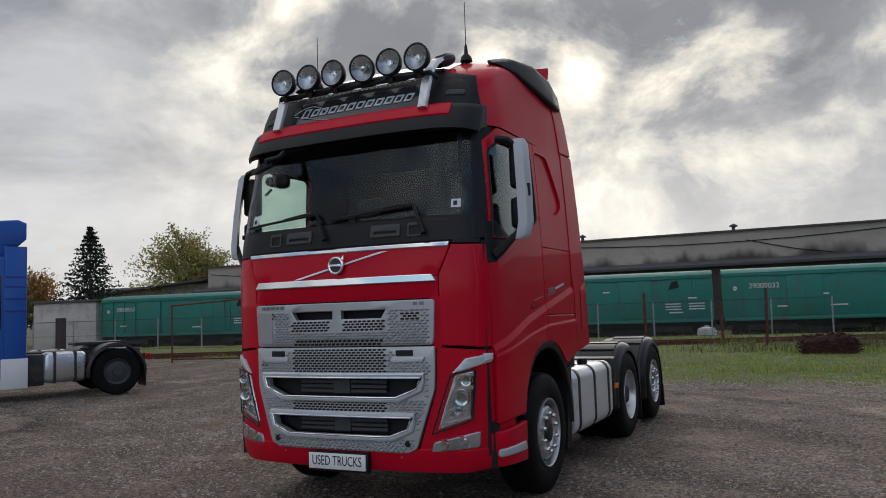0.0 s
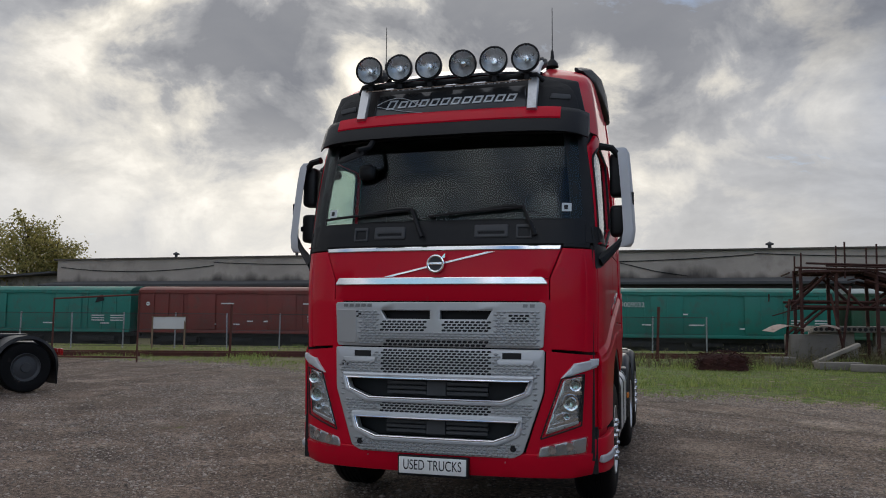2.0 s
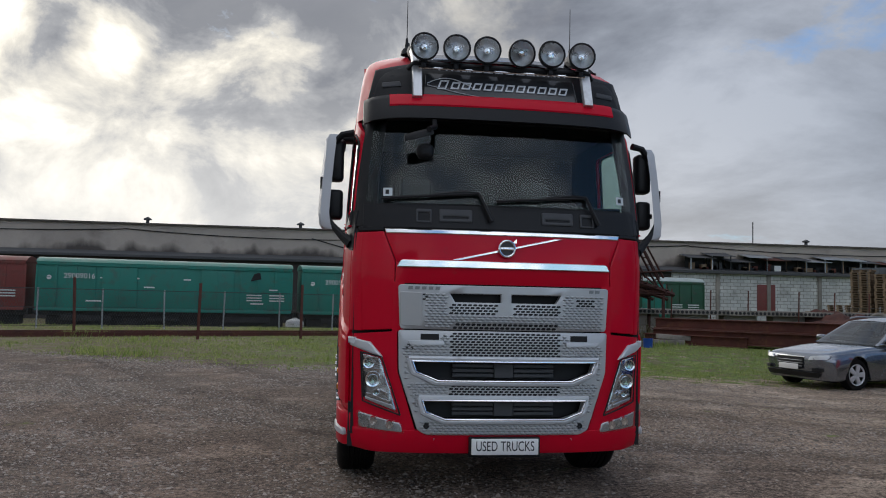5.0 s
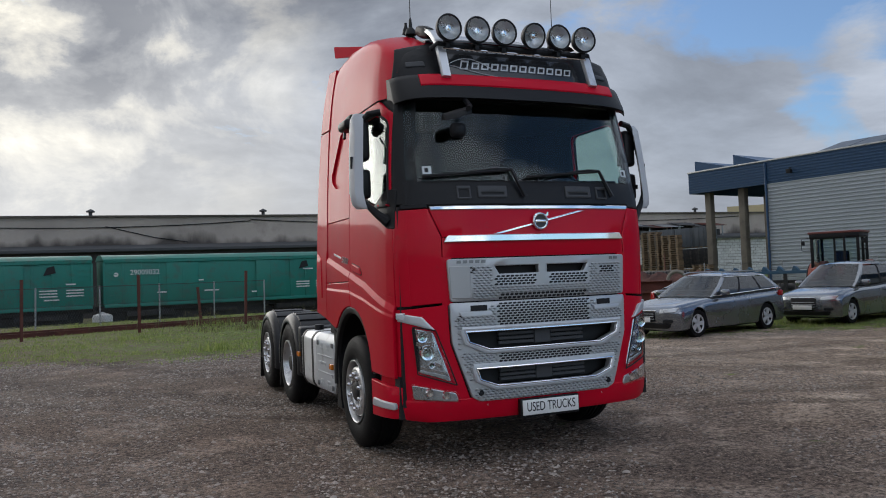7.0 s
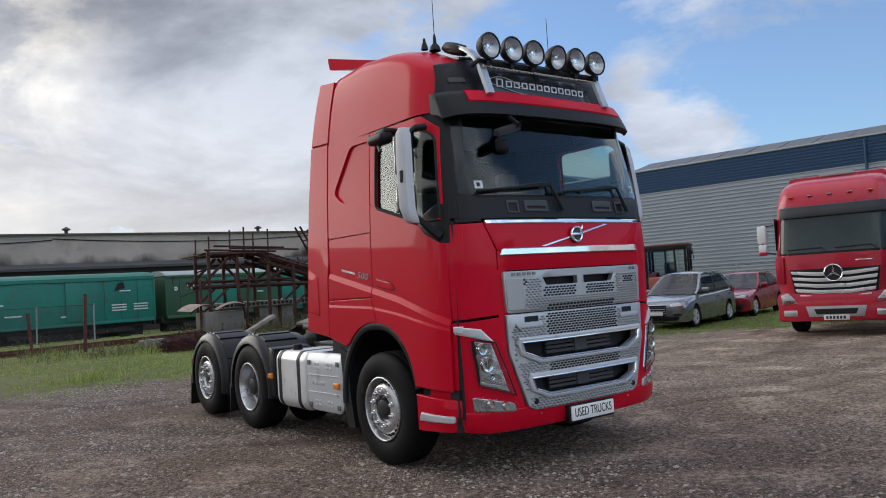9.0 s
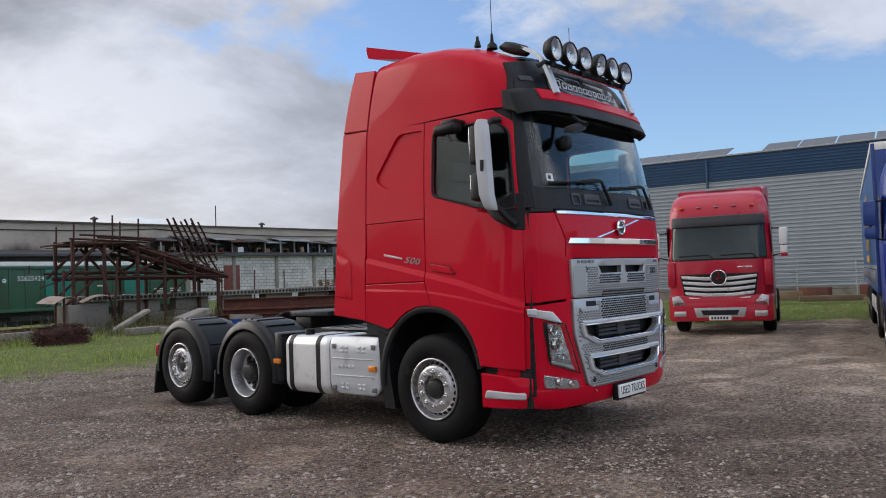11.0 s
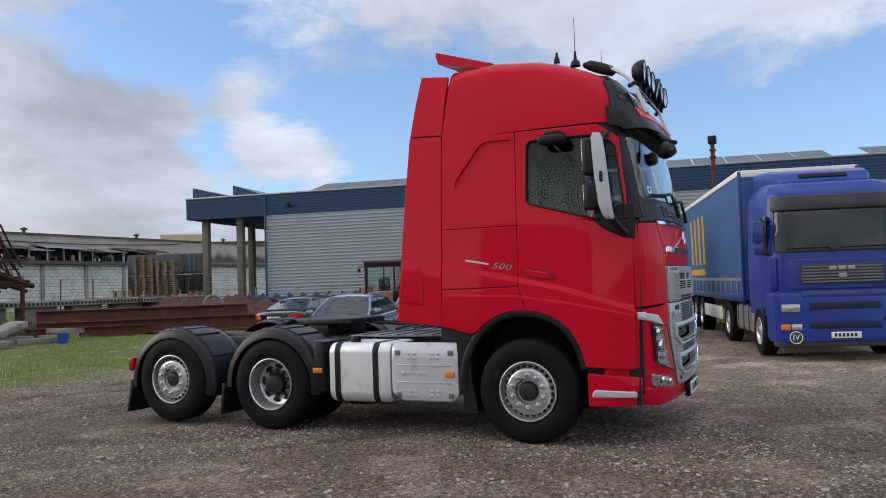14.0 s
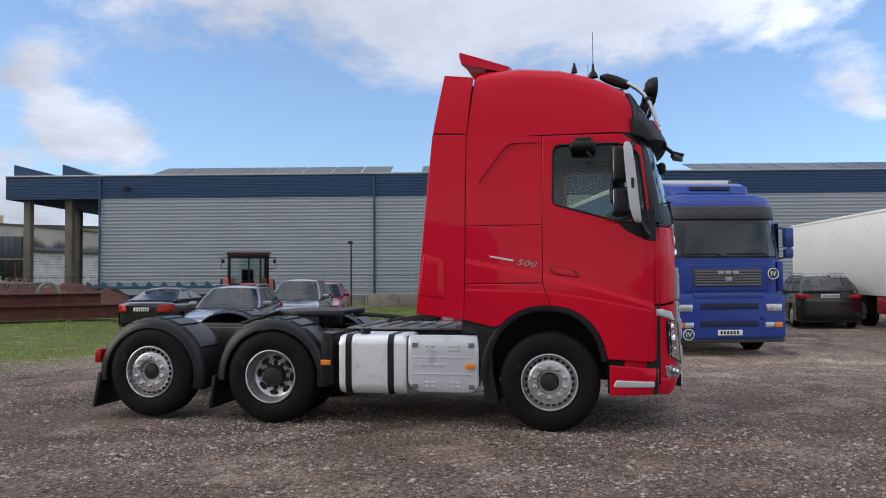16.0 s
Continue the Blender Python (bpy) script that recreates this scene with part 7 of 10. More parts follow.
    for x, z, y in ((-0.88, 0.46, -0.115), (0.98, 1.72, -0.03)):
        d = part("round_sign", turned([(0.001, y - 0.008), (0.115, y - 0.006), (0.12, y + 0.01)], 28, "Y", (x, 0, z)), mat("dark_green_sign", (0.02, 0.06, 0.055), 0.5), t, "round dark sign with white rim")
        part("sign_rim", tube([(x + 0.112 * math.cos(2 * math.pi * k / 24), y - 0.010, z + 0.112 * math.sin(2 * math.pi * k / 24)) for k in range(25)], 0.009, 6), WHITE, d)
        words("IV", 0.15, 0.002, WHITE, d, Matrix.Translation((x, y - 0.012, z)) @ Matrix.Rotation(radians(90), 4, "X"), "sign_lettering")
    # trailer
    curtain = mat("blue_curtain", (0.03, 0.10, 0.26), 0.55, var=0.1, scale=3, bump=0.15, bump_scale=5, dirt=(0.08, 0.11, 0.17), dirt_amount=0.2)
    skin([(2.75, 1.25, 1.15, 3.95, 0.02), (16.3, 1.25, 1.15, 3.95, 0.02)], curtain, "trailer_body", t, "blue tarpaulin trailer side")
    for s in (-1, 1):
        part("roof_rail", box(min(s * 1.2, s * 1.275), max(s * 1.2, s * 1.275), 2.74, 16.3, 3.90, 4.02, 0.01), WHITE, t, "white roof rail")
        part("corner_post", box(min(s * 1.18, s * 1.27), max(s * 1.18, s * 1.27), 2.72, 2.86, 1.1, 4.0, 0.01), BLUE_DK, t)
        part("floor_rail", box(min(s * 1.2, s * 1.28), max(s * 1.2, s * 1.28), 2.74, 16.3, 1.05, 1.2, 0.01), BLUE_DK, t)
        for i in range(17):
            yy = 3.3 + i * 0.77
            part("strap_buckle", box(min(s * 1.262, s * 1.285), max(s * 1.262, s * 1.285), yy, yy + 0.06, 1.2, 1.5, 0.005), GALV, t)
        yellow = mat("yellow_print", (0.6, 0.34, 0.02), 0.6)
        for k in range(4):
            y0 = 8.3 + k * 0.85
            part("curtain_mark", prism([(y0, 2.0), (y0 + 0.35, 2.0), (y0 + 0.45, 3.45), (y0 + 0.1, 3.45)], "X", min(s * 1.252, s * 1.256), max(s * 1.252, s * 1.256)), yellow, t, "yellow print on the curtain")
        part("curtain_mark", box(min(s * 1.252, s * 1.256), max(s * 1.252, s * 1.256), 8.4, 11.4, 1.68, 1.86, 0.0), yellow, t)
        part("reflector_strip", box(min(s * 1.252, s * 1.258), max(s * 1.252, s * 1.258), 2.9, 16.2, 1.52, 1.60, 0.0), GALV, t)
    part("front_bulkhead", box(-1.2, 1.2, 2.70, 2.749, 1.1, 4.0, 0.01), BLUE_DK, t)
    part("top_front", box(-1.2, 1.2, 2.69, 2.76, 3.86, 4.02, 0.02), WHITE, t)
    return t


blue_truck_with_trailer(Matrix.Translation((8.05, -3.14, -0.13)) @ Matrix.Rotation(radians(-76.0), 4, "Z"))


SLAT = mat("bright_slat", (0.74, 0.75, 0.76), 0.30, 0.35, var=0.05)
FAR_SCREEN = mat("green_tinted_screen", (0.045, 0.062, 0.062), 0.05, var=0.3, scale=2, coat=0.3)


def red_far_truck(m):
    t = thing("red_truck", "red lorry with a silver slatted grille parked before the shed", "truck", m)
    F = [(0.80, 0.0), (1.5, -0.02), (1.86, 0.0), (2.3, 0.06), (2.75, 0.13), (3.0, 0.18), (3.25, 0.27), (3.45, 0.42), (3.58, 0.7), (3.66, 1.1)]
    W = [(0.80, 1.22), (1.9, 1.235), (2.8, 1.20), (3.1, 1.18), (3.4, 1.12), (3.66, 0.98)]
    cab_shell(t, F, W, [0.80, 1.0, 1.3, 1.6, 1.86, 2.1, 2.4, 2.75, 3.0, 3.15, 3.3, 3.42, 3.52, 3.60, 3.66], 2.25, RED2)
    skin([(1.2, 1.05, 3.50, 3.72, 0.08), (2.0, 1.12, 3.50, 3.82, 0.08), (2.5, 1.15, 3.2, 3.82, 0.08)], RED2, "roof_deflector", t)
    part("roof_plate", box(-0.35, 0.38, 1.16, 1.24, 3.70, 3.77, 0.01), GALV, t)
    cab_patch(t, "visor", rounded([(-1.14, 2.72), (-1.12, 2.98), (1.12, 2.98), (1.14, 2.72)], 0.04), F, W, 0.08, GREY_PL, "dark grey sun visor", 0.03, 0.02)
    cab_patch(t, "windscreen", rounded([(-1.12, 1.90), (-1.08, 2.80), (1.08, 2.80), (1.12, 1.90)], 0.06), F, W, 0.008, FAR_SCREEN, "dark windscreen", 0.02, 0.004)
    cab_patch(t, "windscreen_seal", rounded([(-1.14, 1.86), (-1.10, 2.82), (1.10, 2.82), (1.14, 1.86)], 0.07), F, W, 0.003, SEAL, "", 0.02, 0.002)
    for i in range(5):
        part("roof_marker", box(-0.9 + i * 0.42, -0.8 + i * 0.42, 0.20, 0.28, 3.20, 3.225, 0.01), AMBER if i in (0, 4) else GALV, t)
    for x0, x1 in ((-0.95, -0.2), (0.05, 0.8)):
        part("wiper", tube([(x0, -0.02, 1.98), (x1, -0.03, 2.0), (x1 + 0.1, -0.045, 1.89)], 0.013, 6), SEAL, t)
    g = part("grille", prism([(-0.92, 1.52), (0.92, 1.52), (0.84, 0.98), (0.45, 0.84), (-0.45, 0.84), (-0.84, 0.98)], "Y", -0.04, 0.03), SEAL, t, "dark grille with silver slats")
    for i in range(5):
        z = 1.46 - i * 0.135
        w = lerp_table([(0.8, 0.45), (0.95, 0.80), (1.6, 0.92)], z)
        part("slat", prism([(-w, z + 0.03), (-0.3, z - 0.02), (0.3, z - 0.02), (w, z + 0.03), (w - 0.02, z - 0.045), (0.32, z - 0.10), (-0.32, z - 0.10), (-w + 0.02, z - 0.045)], "Y", -0.085, -0.042, 0.006), SLAT, g, "silver grille slat")
    part("badge_disc", turned([(0.001, -0.10), (0.18, -0.10), (0.20, -0.08), (0.20, -0.05)], 28, "Y", (0, 0, 1.42)), INK, g, "round dark badge")
    part("badge_ring", tube([(0.185 * math.cos(2 * math.pi * k / 28), -0.105, 1.42 + 0.185 * math.sin(2 * math.pi * k / 28)) for k in range(29)], 0.014, 6), CHROME, g)
    for a in (90, 210, 330):
        d = Vector((math.cos(radians(a)), 0, math.sin(radians(a))))
        q = Vector((-d.z, 0, d.x))
        c = Vector((0, -0.11, 1.42))
        part("badge_spoke", loft([[c + q * 0.03, c - q * 0.03, c + d * 0.17], [v + Vector((0, 0.015, 0)) for v in (c + q * 0.03, c - q * 0.03, c + d * 0.17)]]), CHROME, g)
    b = skin([(-0.12, 1.10, 0.36, 0.82, 0.08), (-0.06, 1.22, 0.34, 0.98, 0.08), (0.35, 1.25, 0.34, 1.0, 0.06), (0.55, 1.25, 0.4, 1.0, 0.06)], RED2, "bumper", t)
    part("bumper_grille", prism([(-0.62, 0.68), (0.62, 0.68), (0.56, 0.44), (-0.56, 0.44)], "Y", -0.135, -0.10, 0.01), GRILLE, b, "silver lower grille")
    part("grille_slot", prism([(-0.45, 0.62), (0.45, 0.62), (0.40, 0.50), (-0.40, 0.50)], "Y", -0.145, -0.134), SEAL, b)
    for s in (-1, 1):
        part("headlamp", prism([(s * 0.76, 0.74), (s * 1.12, 0.72), (s * 1.14, 0.95), (s * 0.98, 1.0)][::s], "Y", -0.12, -0.02, 0.01), REFLECTOR, b, "clear headlamp")
        part("fog_lamp", box(min(s * 0.80, s * 1.10), max(s * 0.80, s * 1.10), -0.14, -0.1, 0.46, 0.60, 0.02), REFLECTOR, b)
        part("fog_trim", box(min(s * 0.82, s * 1.08), max(s * 0.82, s * 1.08), -0.146, -0.138, 0.55, 0.58, 0.004), WHITE, b)
        cab_mirror(t, s, 1.48, 0.16, 1.98, WHITE)
        part("mirror_foot", box(min(s * 1.44, s * 1.60), max(s * 1.44, s * 1.60), 0.08, 0.28, 1.90, 1.985, 0.03), RED2, t)
        part("corner_vane", box(min(s * 1.05, s * 1.25), max(s * 1.05, s * 1.25), 0.02, 0.24, 1.2, 1.84, 0.05), RED2, t)
        part("side_window", box(min(s * 1.243, s * 1.25), max(s * 1.243, s * 1.25), 0.25, 1.05, 2.0, 2.75, 0.01), FAR_GLASS, t)
        truck_wheel(t, s * 1.22, 1.4, 0.5, 0.3, s)
        truck_wheel(t, s * 1.22, 5.0, 0.5, 0.3, s)
        part("tank", box(min(s * 0.7, s * 1.2), max(s * 0.7, s * 1.2), 2.3, 4.0, 0.4, 1.0, 0.08), ALU, t)
    part("chassis", box(-0.45, 0.45, 0.6, 5.9, 0.7, 1.0, 0.02), FRAME, t)
    part("name_mark", box(0.45, 0.78, -0.012, 0.03, 1.66, 1.69, 0.002), CHROME, t)
    plate(t, -0.148, 0.37)
    return t


red_far_truck(Matrix.Translation((12.5, 2.75, -0.12)) @ Matrix.Rotation(radians(-73.4), 4, "Z"))


def blue_tractor_unit(m):
    t = thing("blue_tractor_unit", "blue tractor unit without trailer on the gravel yard", "truck", m)
    skin([(0.02, 1.17, 0.95, 2.9, 0.10), (0.1, 1.22, 0.5, 3.0, 0.12), (0.4, 1.25, 0.45, 3.0, 0.10), (2.2, 1.25, 0.45, 3.0, 0.08)], SKY_BLUE, "cab", t)
    skin([(0.10, 1.10, 2.95, 3.2, 0.12), (0.5, 1.16, 2.95, 3.45, 0.16), (1.2, 1.2, 2.95, 3.62, 0.16), (2.25, 1.22, 2.95, 3.66, 0.16)], SKY_BLUE, "high_roof", t)
    skin([(1.9, 1.20, 3.2, 3.72, 0.06), (2.45, 1.25, 3.2, 3.76, 0.06), (2.6, 1.25, 3.35, 3.70, 0.06)], SKY_BLUE, "roof_deflector", t)
    for s in (-1, 1):
        part("side_deflector", box(min(s * 1.2, s * 1.252), max(s * 1.2, s * 1.252), 2.2, 2.62, 0.75, 3.2, 0.02), SKY_BLUE, t)
        for z in (1.85, 2.1, 2.35, 2.55):
            part("deflector_stripe", box(min(s * 1.253, s * 1.257), max(s * 1.253, s * 1.257), 2.22, 2.60, z, z + 0.03), BLUE_DK, t)
        part("side_window", box(min(s * 1.25, s * 1.257), max(s * 1.25, s * 1.257), 1.75, 2.15, 1.5, 2.6, 0.01), FAR_GLASS, t, "dark side window")
        part("white_skirt", box(min(s * 1.1, s * 1.258), max(s * 1.1, s * 1.258), 2.15, 2.65, 0.28, 0.90, 0.02), WHITE, t, "white side skirt")
        part("blue_skirt", box(min(s * 1.1, s * 1.257), max(s * 1.1, s * 1.257), 1.55, 2.149, 0.28, 0.92, 0.02), BLUE_DK, t)
        tk = part("fuel_tank", box(min(s * 0.65, s * 1.23), max(s * 0.65, s * 1.23), 2.95, 3.78, 0.35, 0.98, 0.1, 3), ALU, t, "aluminium fuel tank")
        part("battery_box", box(min(s * 0.65, s * 1.1), max(s * 0.65, s * 1.1), 2.66, 2.98, 0.3, 0.95, 0.03), FRAME, t)
        for yy in (3.12, 3.52):
            part("tank_strap", box(min(s * 0.63, s * 1.245), max(s * 0.63, s * 1.245), yy, yy + 0.07, 0.33, 1.0, 0.1, 3), FRAME, tk)
        truck_wheel(t, s * 1.24, 1.3, 0.5, 0.3, s)
        truck_wheel(t, s * 1.24, 4.4, 0.5, 0.32, s, GREY_PL)
        rings = []
        for k in range(21):
            a = math.pi * (-0.05 + 1.1 * k / 20)
            rings.append([(s * x, 4.4 - (0.60 + d) * math.cos(a), 0.5 + (0.60 + d) * math.sin(a)) for x, d in ((0.62, 0), (0.62, 0.03), (1.22, 0.03), (1.26, -0.03), (1.24, -0.04), (1.2, 0.0))])
        part("mudguard", loft(rings), MUD, t, "black rear mudguard")
        part("mud_flap", box(min(s * 0.65, s * 1.24), max(s * 0.65, s * 1.24), 4.98, 5.01, 0.15, 0.6), BLACK_PL, t)
        part("tail_lamp", box(min(s * 0.8, s * 1.2), max(s * 0.8, s * 1.2), 5.05, 5.12, 0.72, 0.86, 0.01), mat("red_lens", (0.35, 0.01, 0.01), 0.25), t)
    part("chassis", box(-0.45, 0.45, 0.6, 5.08, 0.7, 0.98, 0.02), FRAME, t)
    part("windscreen", prism([(-0.02, 1.95), (0.06, 2.85), (0.10, 2.85), (0.02, 1.95)], "X", -1.1, 1.1, 0.01), FAR_GLASS, t)
    part("coupling_plate", prism([(-0.42, 3.7), (0.42, 3.7), (0.48, 4.2), (0.32, 4.7), (-0.32, 4.7), (-0.48, 4.2)], "Z", 1.08, 1.15, 0.01), FRAME, t)
    part("coupling_foot", box(-0.4, 0.4, 4.0, 4.4, 0.98, 1.085, 0.02), FRAME, t)
    return t


A = radians(-28)
c, q = math.cos(A), math.sin(A)
blue_tractor_unit(Matrix.Translation((-10.6 - (1.24 * c - 4.4 * q), 5.8 - (1.24 * q + 4.4 * c), 0)) @ Matrix.Rotation(A, 4, "Z"))


# ---- cars: a side outline swept across the width, a glazed cabin above, lamps and wheels ----
CAR_GLASS = glass("car_windscreen_glass", (0.48, 0.56, 0.57), 0.0, 0.8, 0.0, 0.05)
CAR_DARK = glass("car_side_glass", (0.30, 0.34, 0.34), 0.0, 0.8, 0.0, 0.05)
RED_LENS = mat("red_lens", (0.42, 0.008, 0.010), 0.22)
CABIN = mat("car_interior", (0.06, 0.06, 0.062), 0.8, var=0.2)


def car(name, label, m, paint, length, width, base, over, top, cabin, roof_z, wheel_r=0.32, nose_z=0.66, tail=(0.76, 0.97), estate=True, rails=False, trim=True, rear_glass=True):
    """Nose at y = 0, tail at y = length. top: (y, z) of bonnet, belt and boot; cabin: y of the windscreen foot, roof front, roof back, rear window foot."""
    t = thing(name, label, "car", m, "parked cars")
    hw = width / 2
    axles = (over, over + base)
    ys = sorted({length * i / 44 for i in range(45)} | {0.03, length - 0.03})

    def bow(x):
        u = abs(x) / hw
        return 0.07 * u ** 2 + 0.26 * max(0.0, (u - 0.62) / 0.38) ** 2.2

    def bend(x, y):
        return y + bow(x) * max(0.0, 1 - y / 1.0) ** 1.3 - 0.75 * bow(x) * max(0.0, (y - length + 0.9) / 0.9) ** 1.3

    def nose_y(z):
        return 0.02 + 0.10 * max(0.0, (z - 0.55) / 0.3) ** 1.5 + 0.12 * max(0.0, (0.42 - z) / 0.25) ** 2

    def tail_y(z):
        return length - 0.02 - 0.07 * max(0.0, (z - 0.62) / 0.4) - 0.14 * max(0.0, (0.45 - z) / 0.25) ** 2

    stations = [(0.0, 0.0, 0.02, 0), (0.55, 0.006, 0.0, 0), (0.78, 0.02, 0.0, 0), (0.785, 0.021, 0.0, 1), (0.90, 0.05, 0.0, 1), (0.955, 0.10, 0.0, 1), (0.985, 0.19, 0.03, 1), (1.0, 0.34, 0.12, 1)]
    half = []
    for u, drop, lift, arch in stations:
        x = u * hw
        up, dn = [], []
        for y in ys:
            z = smooth_table(top, y) - drop * min(1.0, (smooth_table(top, y) - 0.2) / 0.75)
            low = 0.20 + lift
            for ya in axles:
                d = abs(y - ya)
                if arch and d < wheel_r + 0.055:
                    low = max(low, wheel_r + math.sqrt((wheel_r + 0.055) ** 2 - d * d))
            z = max(z, low + 0.012)
            zz = lambda v: min(max(y, nose_y(v)), tail_y(v))
            up.append((x, bend(x, zz(z)), z))
            dn.append((x, bend(x, zz(low)), low))
        half.append(up + dn[::-1])
    rings = [[(-x, y, z) for x, y, z in r] for r in half[::-1][:-1]] + half
    body = part("body", loft(rings), paint, t, sharp=30)
    # cabin: patches between the belt and the roof
    y0, y1, y2, y3 = cabin
    zb = lambda y: smooth_table(top, y) + 0.0

    def ring_at(k):
        """Corners and widths of the cabin at height fraction k."""
        e = k ** 0.9
        return y0 + (y1 - y0) * e, y3 + (y2 - y3) * e, hw * 0.90 - 0.235 * hw * k ** 1.4

    def side_at(s, y, k):
        z = zb(y) + (roof_z - 0.07 - zb(y)) * k
        return Vector((s * ring_at(k)[2], y, z))

    def end_at(u, k, back):
        a, b, w = ring_at(k)
        y = b if back else a
        z = zb(y) + (roof_z - 0.07 - zb(y)) * k
        c = 0.10 * u * u + 0.06 * abs(u) ** 6
        return Vector((u * w, y + (-c if back else c) * (1 if back else 1), z + 0.02 * (1 - u * u)))

    def patch(pname, fn, us, material, plabel="", parent=None):
        g = [[fn(u, k / 6) for u in us] for k in range(7)]
        ob = part(pname, loft(g, closed=False), material, parent or t, plabel, sharp=40)
        return ob

    fr = [i / 8 - 1 for i in range(17)]
    patch("windscreen", lambda u, k: end_at(u * 0.93, k, False), fr, CAR_GLASS, "clear windscreen").visible_shadow = False
    if rear_glass:
        patch("rear_window", lambda u, k: end_at(u * 0.90, 0.08 + 0.84 * k, True), fr, CAR_DARK, "tinted rear window").visible_shadow = False
    tilt = lambda k: ring_at(k)
    for s in (-1, 1):
        def edge_y(f, k):
            a, b, w = ring_at(k)
            return a + 0.16 + (b - 0.16 - a - 0.16) * f
        panes = ((0.03, 0.34), (0.37, 0.68), (0.71, 0.93)) if estate else ((0.05, 0.46), (0.50, 0.88))
        for fa, fb in panes:
            ob = patch("side_pane", lambda f, k: side_at(s, edge_y(f, 0.04 + k * 0.88), 0.04 + k * 0.88), [fa + (fb - fa) * i / 6 for i in range(7)], CAR_DARK, "tinted side window")
            ob.visible_shadow = False
        ends = [0.0] + [v for pr in panes for v in pr] + [1.0]
        for fa, fb in zip(ends[::2], ends[1::2]):
            patch("pillar", lambda f, k: side_at(s, edge_y(f, k), k) + Vector((s * 0.004, 0, 0)), [fa, (fa + fb) / 2, fb], paint if fa in (0.0,) or fb == 1.0 else SEAL)
        # corner posts close the shell between the side and the ends
        for back in (False, True):
            lim = 0.90 if back else 0.93
            g = []
            for k in range(7):
                kk = k / 6
                a = end_at(s * lim, kk, back)
                b = end_at(s * 1.0, kk, back)
                c = side_at(s, edge_y(1.0 if back else 0.0, kk), kk)
                g.append([a, b + Vector((0, 0, 0)), (b + c) / 2 + Vector((s * 0.006, 0, 0)), c])
            part("pillar", loft(g, closed=False), paint, t, sharp=40)
        pts = [side_at(s, edge_y(i / 12, 0.03), 0.03) + Vector((s * 0.008, 0, 0)) for i in range(13)]
        part("window_trim", tube(pts, 0.012, 6), CHROME if trim else SEAL, t)
        if trim and estate:
            pts = [side_at(s, edge_y(i / 12, 0.95), 0.95) + Vector((s * 0.008, 0, 0)) for i in range(13)]
            part("window_trim", tube(pts, 0.010, 6), CHROME, t)
    # roof skin
    a, b, w = ring_at(1.0)
    g = []
    for i in range(15):
        f = i / 14
        y = a + (b - a) * f
        crown = 0.075 * (1 - (2 * f - 1) ** 4) + 0.012
        g.append([(u * w, y + (0.16 * u * u) * (1 - 2 * f) * abs(1 - 2 * f) ** 2, roof_z - 0.075 + (crown if abs(u) < 0.99 else 0.0) * (1 - u * u * 0.55) + (0.02 * (1 - u * u))) for u in (-1, -0.97, -0.9, -0.7, -0.35, 0, 0.35, 0.7, 0.9, 0.97, 1)])
    part("roof", loft(g, closed=False), paint, t, sharp=50)
    part("dashboard", box(-hw * 0.80, hw * 0.80, y0 + 0.12, y0 + 0.62, zb(y0) - 0.1, zb(y0) + 0.035, 0.05), CABIN, t)
    part("cabin_floor", box(-hw * 0.80, hw * 0.80, y0 + 0.5, y3 - 0.25, zb(y2) - 0.06, zb(y2) + 0.035), CABIN, t)
    for sx in (-0.36, 0.36):
        for sy in (y1 + 0.35, y1 + 1.25):
            part("seat_back", join(box(sx - 0.22, sx + 0.22, sy, sy + 0.12, zb(y2) - 0.05, zb(y2) + 0.18, 0.05), box(sx - 0.12, sx + 0.12, sy + 0.02, sy + 0.11, zb(y2) + 0.20, zb(y2) + 0.36, 0.04)), CABIN, t)
    # wheels
    for s in (-1, 1):
        for yw in axles:
            mm = Matrix.Translation((s * hw * 0.985, yw, wheel_r)) @ (Matrix.Rotation(math.pi, 4, "Z") if s > 0 else Matrix.Identity(4))
            tw = part("wheel", turned([(wheel_r * 0.66, 0.012), (wheel_r * 0.8, 0.0), (wheel_r * 0.95, 0.006), (wheel_r, 0.03), (wheel_r, 0.18), (wheel_r * 0.66, 0.2)], 28, "X"), TYRE, t, "", mm)
            rmo = part("rim", turned([(wheel_r * 0.67, 0.01), (wheel_r * 0.64, 0.005), (wheel_r * 0.60, 0.04), (wheel_r * 0.58, 0.09), (0.001, 0.10)], 24, "X"), DARKHOLE, tw)
            for k in range(5):
                an = 2 * math.pi * k / 5 + 0.3
                part("spoke", prism([(-0.035, 0.0), (0.035, 0.0), (0.055, wheel_r * 0.62), (-0.055, wheel_r * 0.62)], "X", 0.006, 0.045, 0.008), SILVER, rmo, "", Matrix.Rotation(an, 4, "X"))
            part("rim_ring", turned([(wheel_r * 0.68, 0.014), (wheel_r * 0.66, 0.0), (wheel_r * 0.60, 0.012), (wheel_r * 0.60, 0.03)], 28, "X"), SILVER, tw)
        part("inner_arch", box(min(s * hw * 0.4, s * hw * 0.78), max(s * hw * 0.4, s * hw * 0.78), 0.4, length - 0.4, 0.18, 0.6), SEAL, t)
    FR = lambda push: (lambda x, z: (x, bend(x, nose_y(z)) - push, z))
    RR = lambda push: (lambda x, z: (x, bend(x, tail_y(z)) + push, z))

    def front(pname, poly, material, push=0.012, plabel="", thick=0.03):
        return part(pname, sheet(poly, FR(push), (), 0.08, thick, (0, -1, 0), 0.006), material, t, plabel)

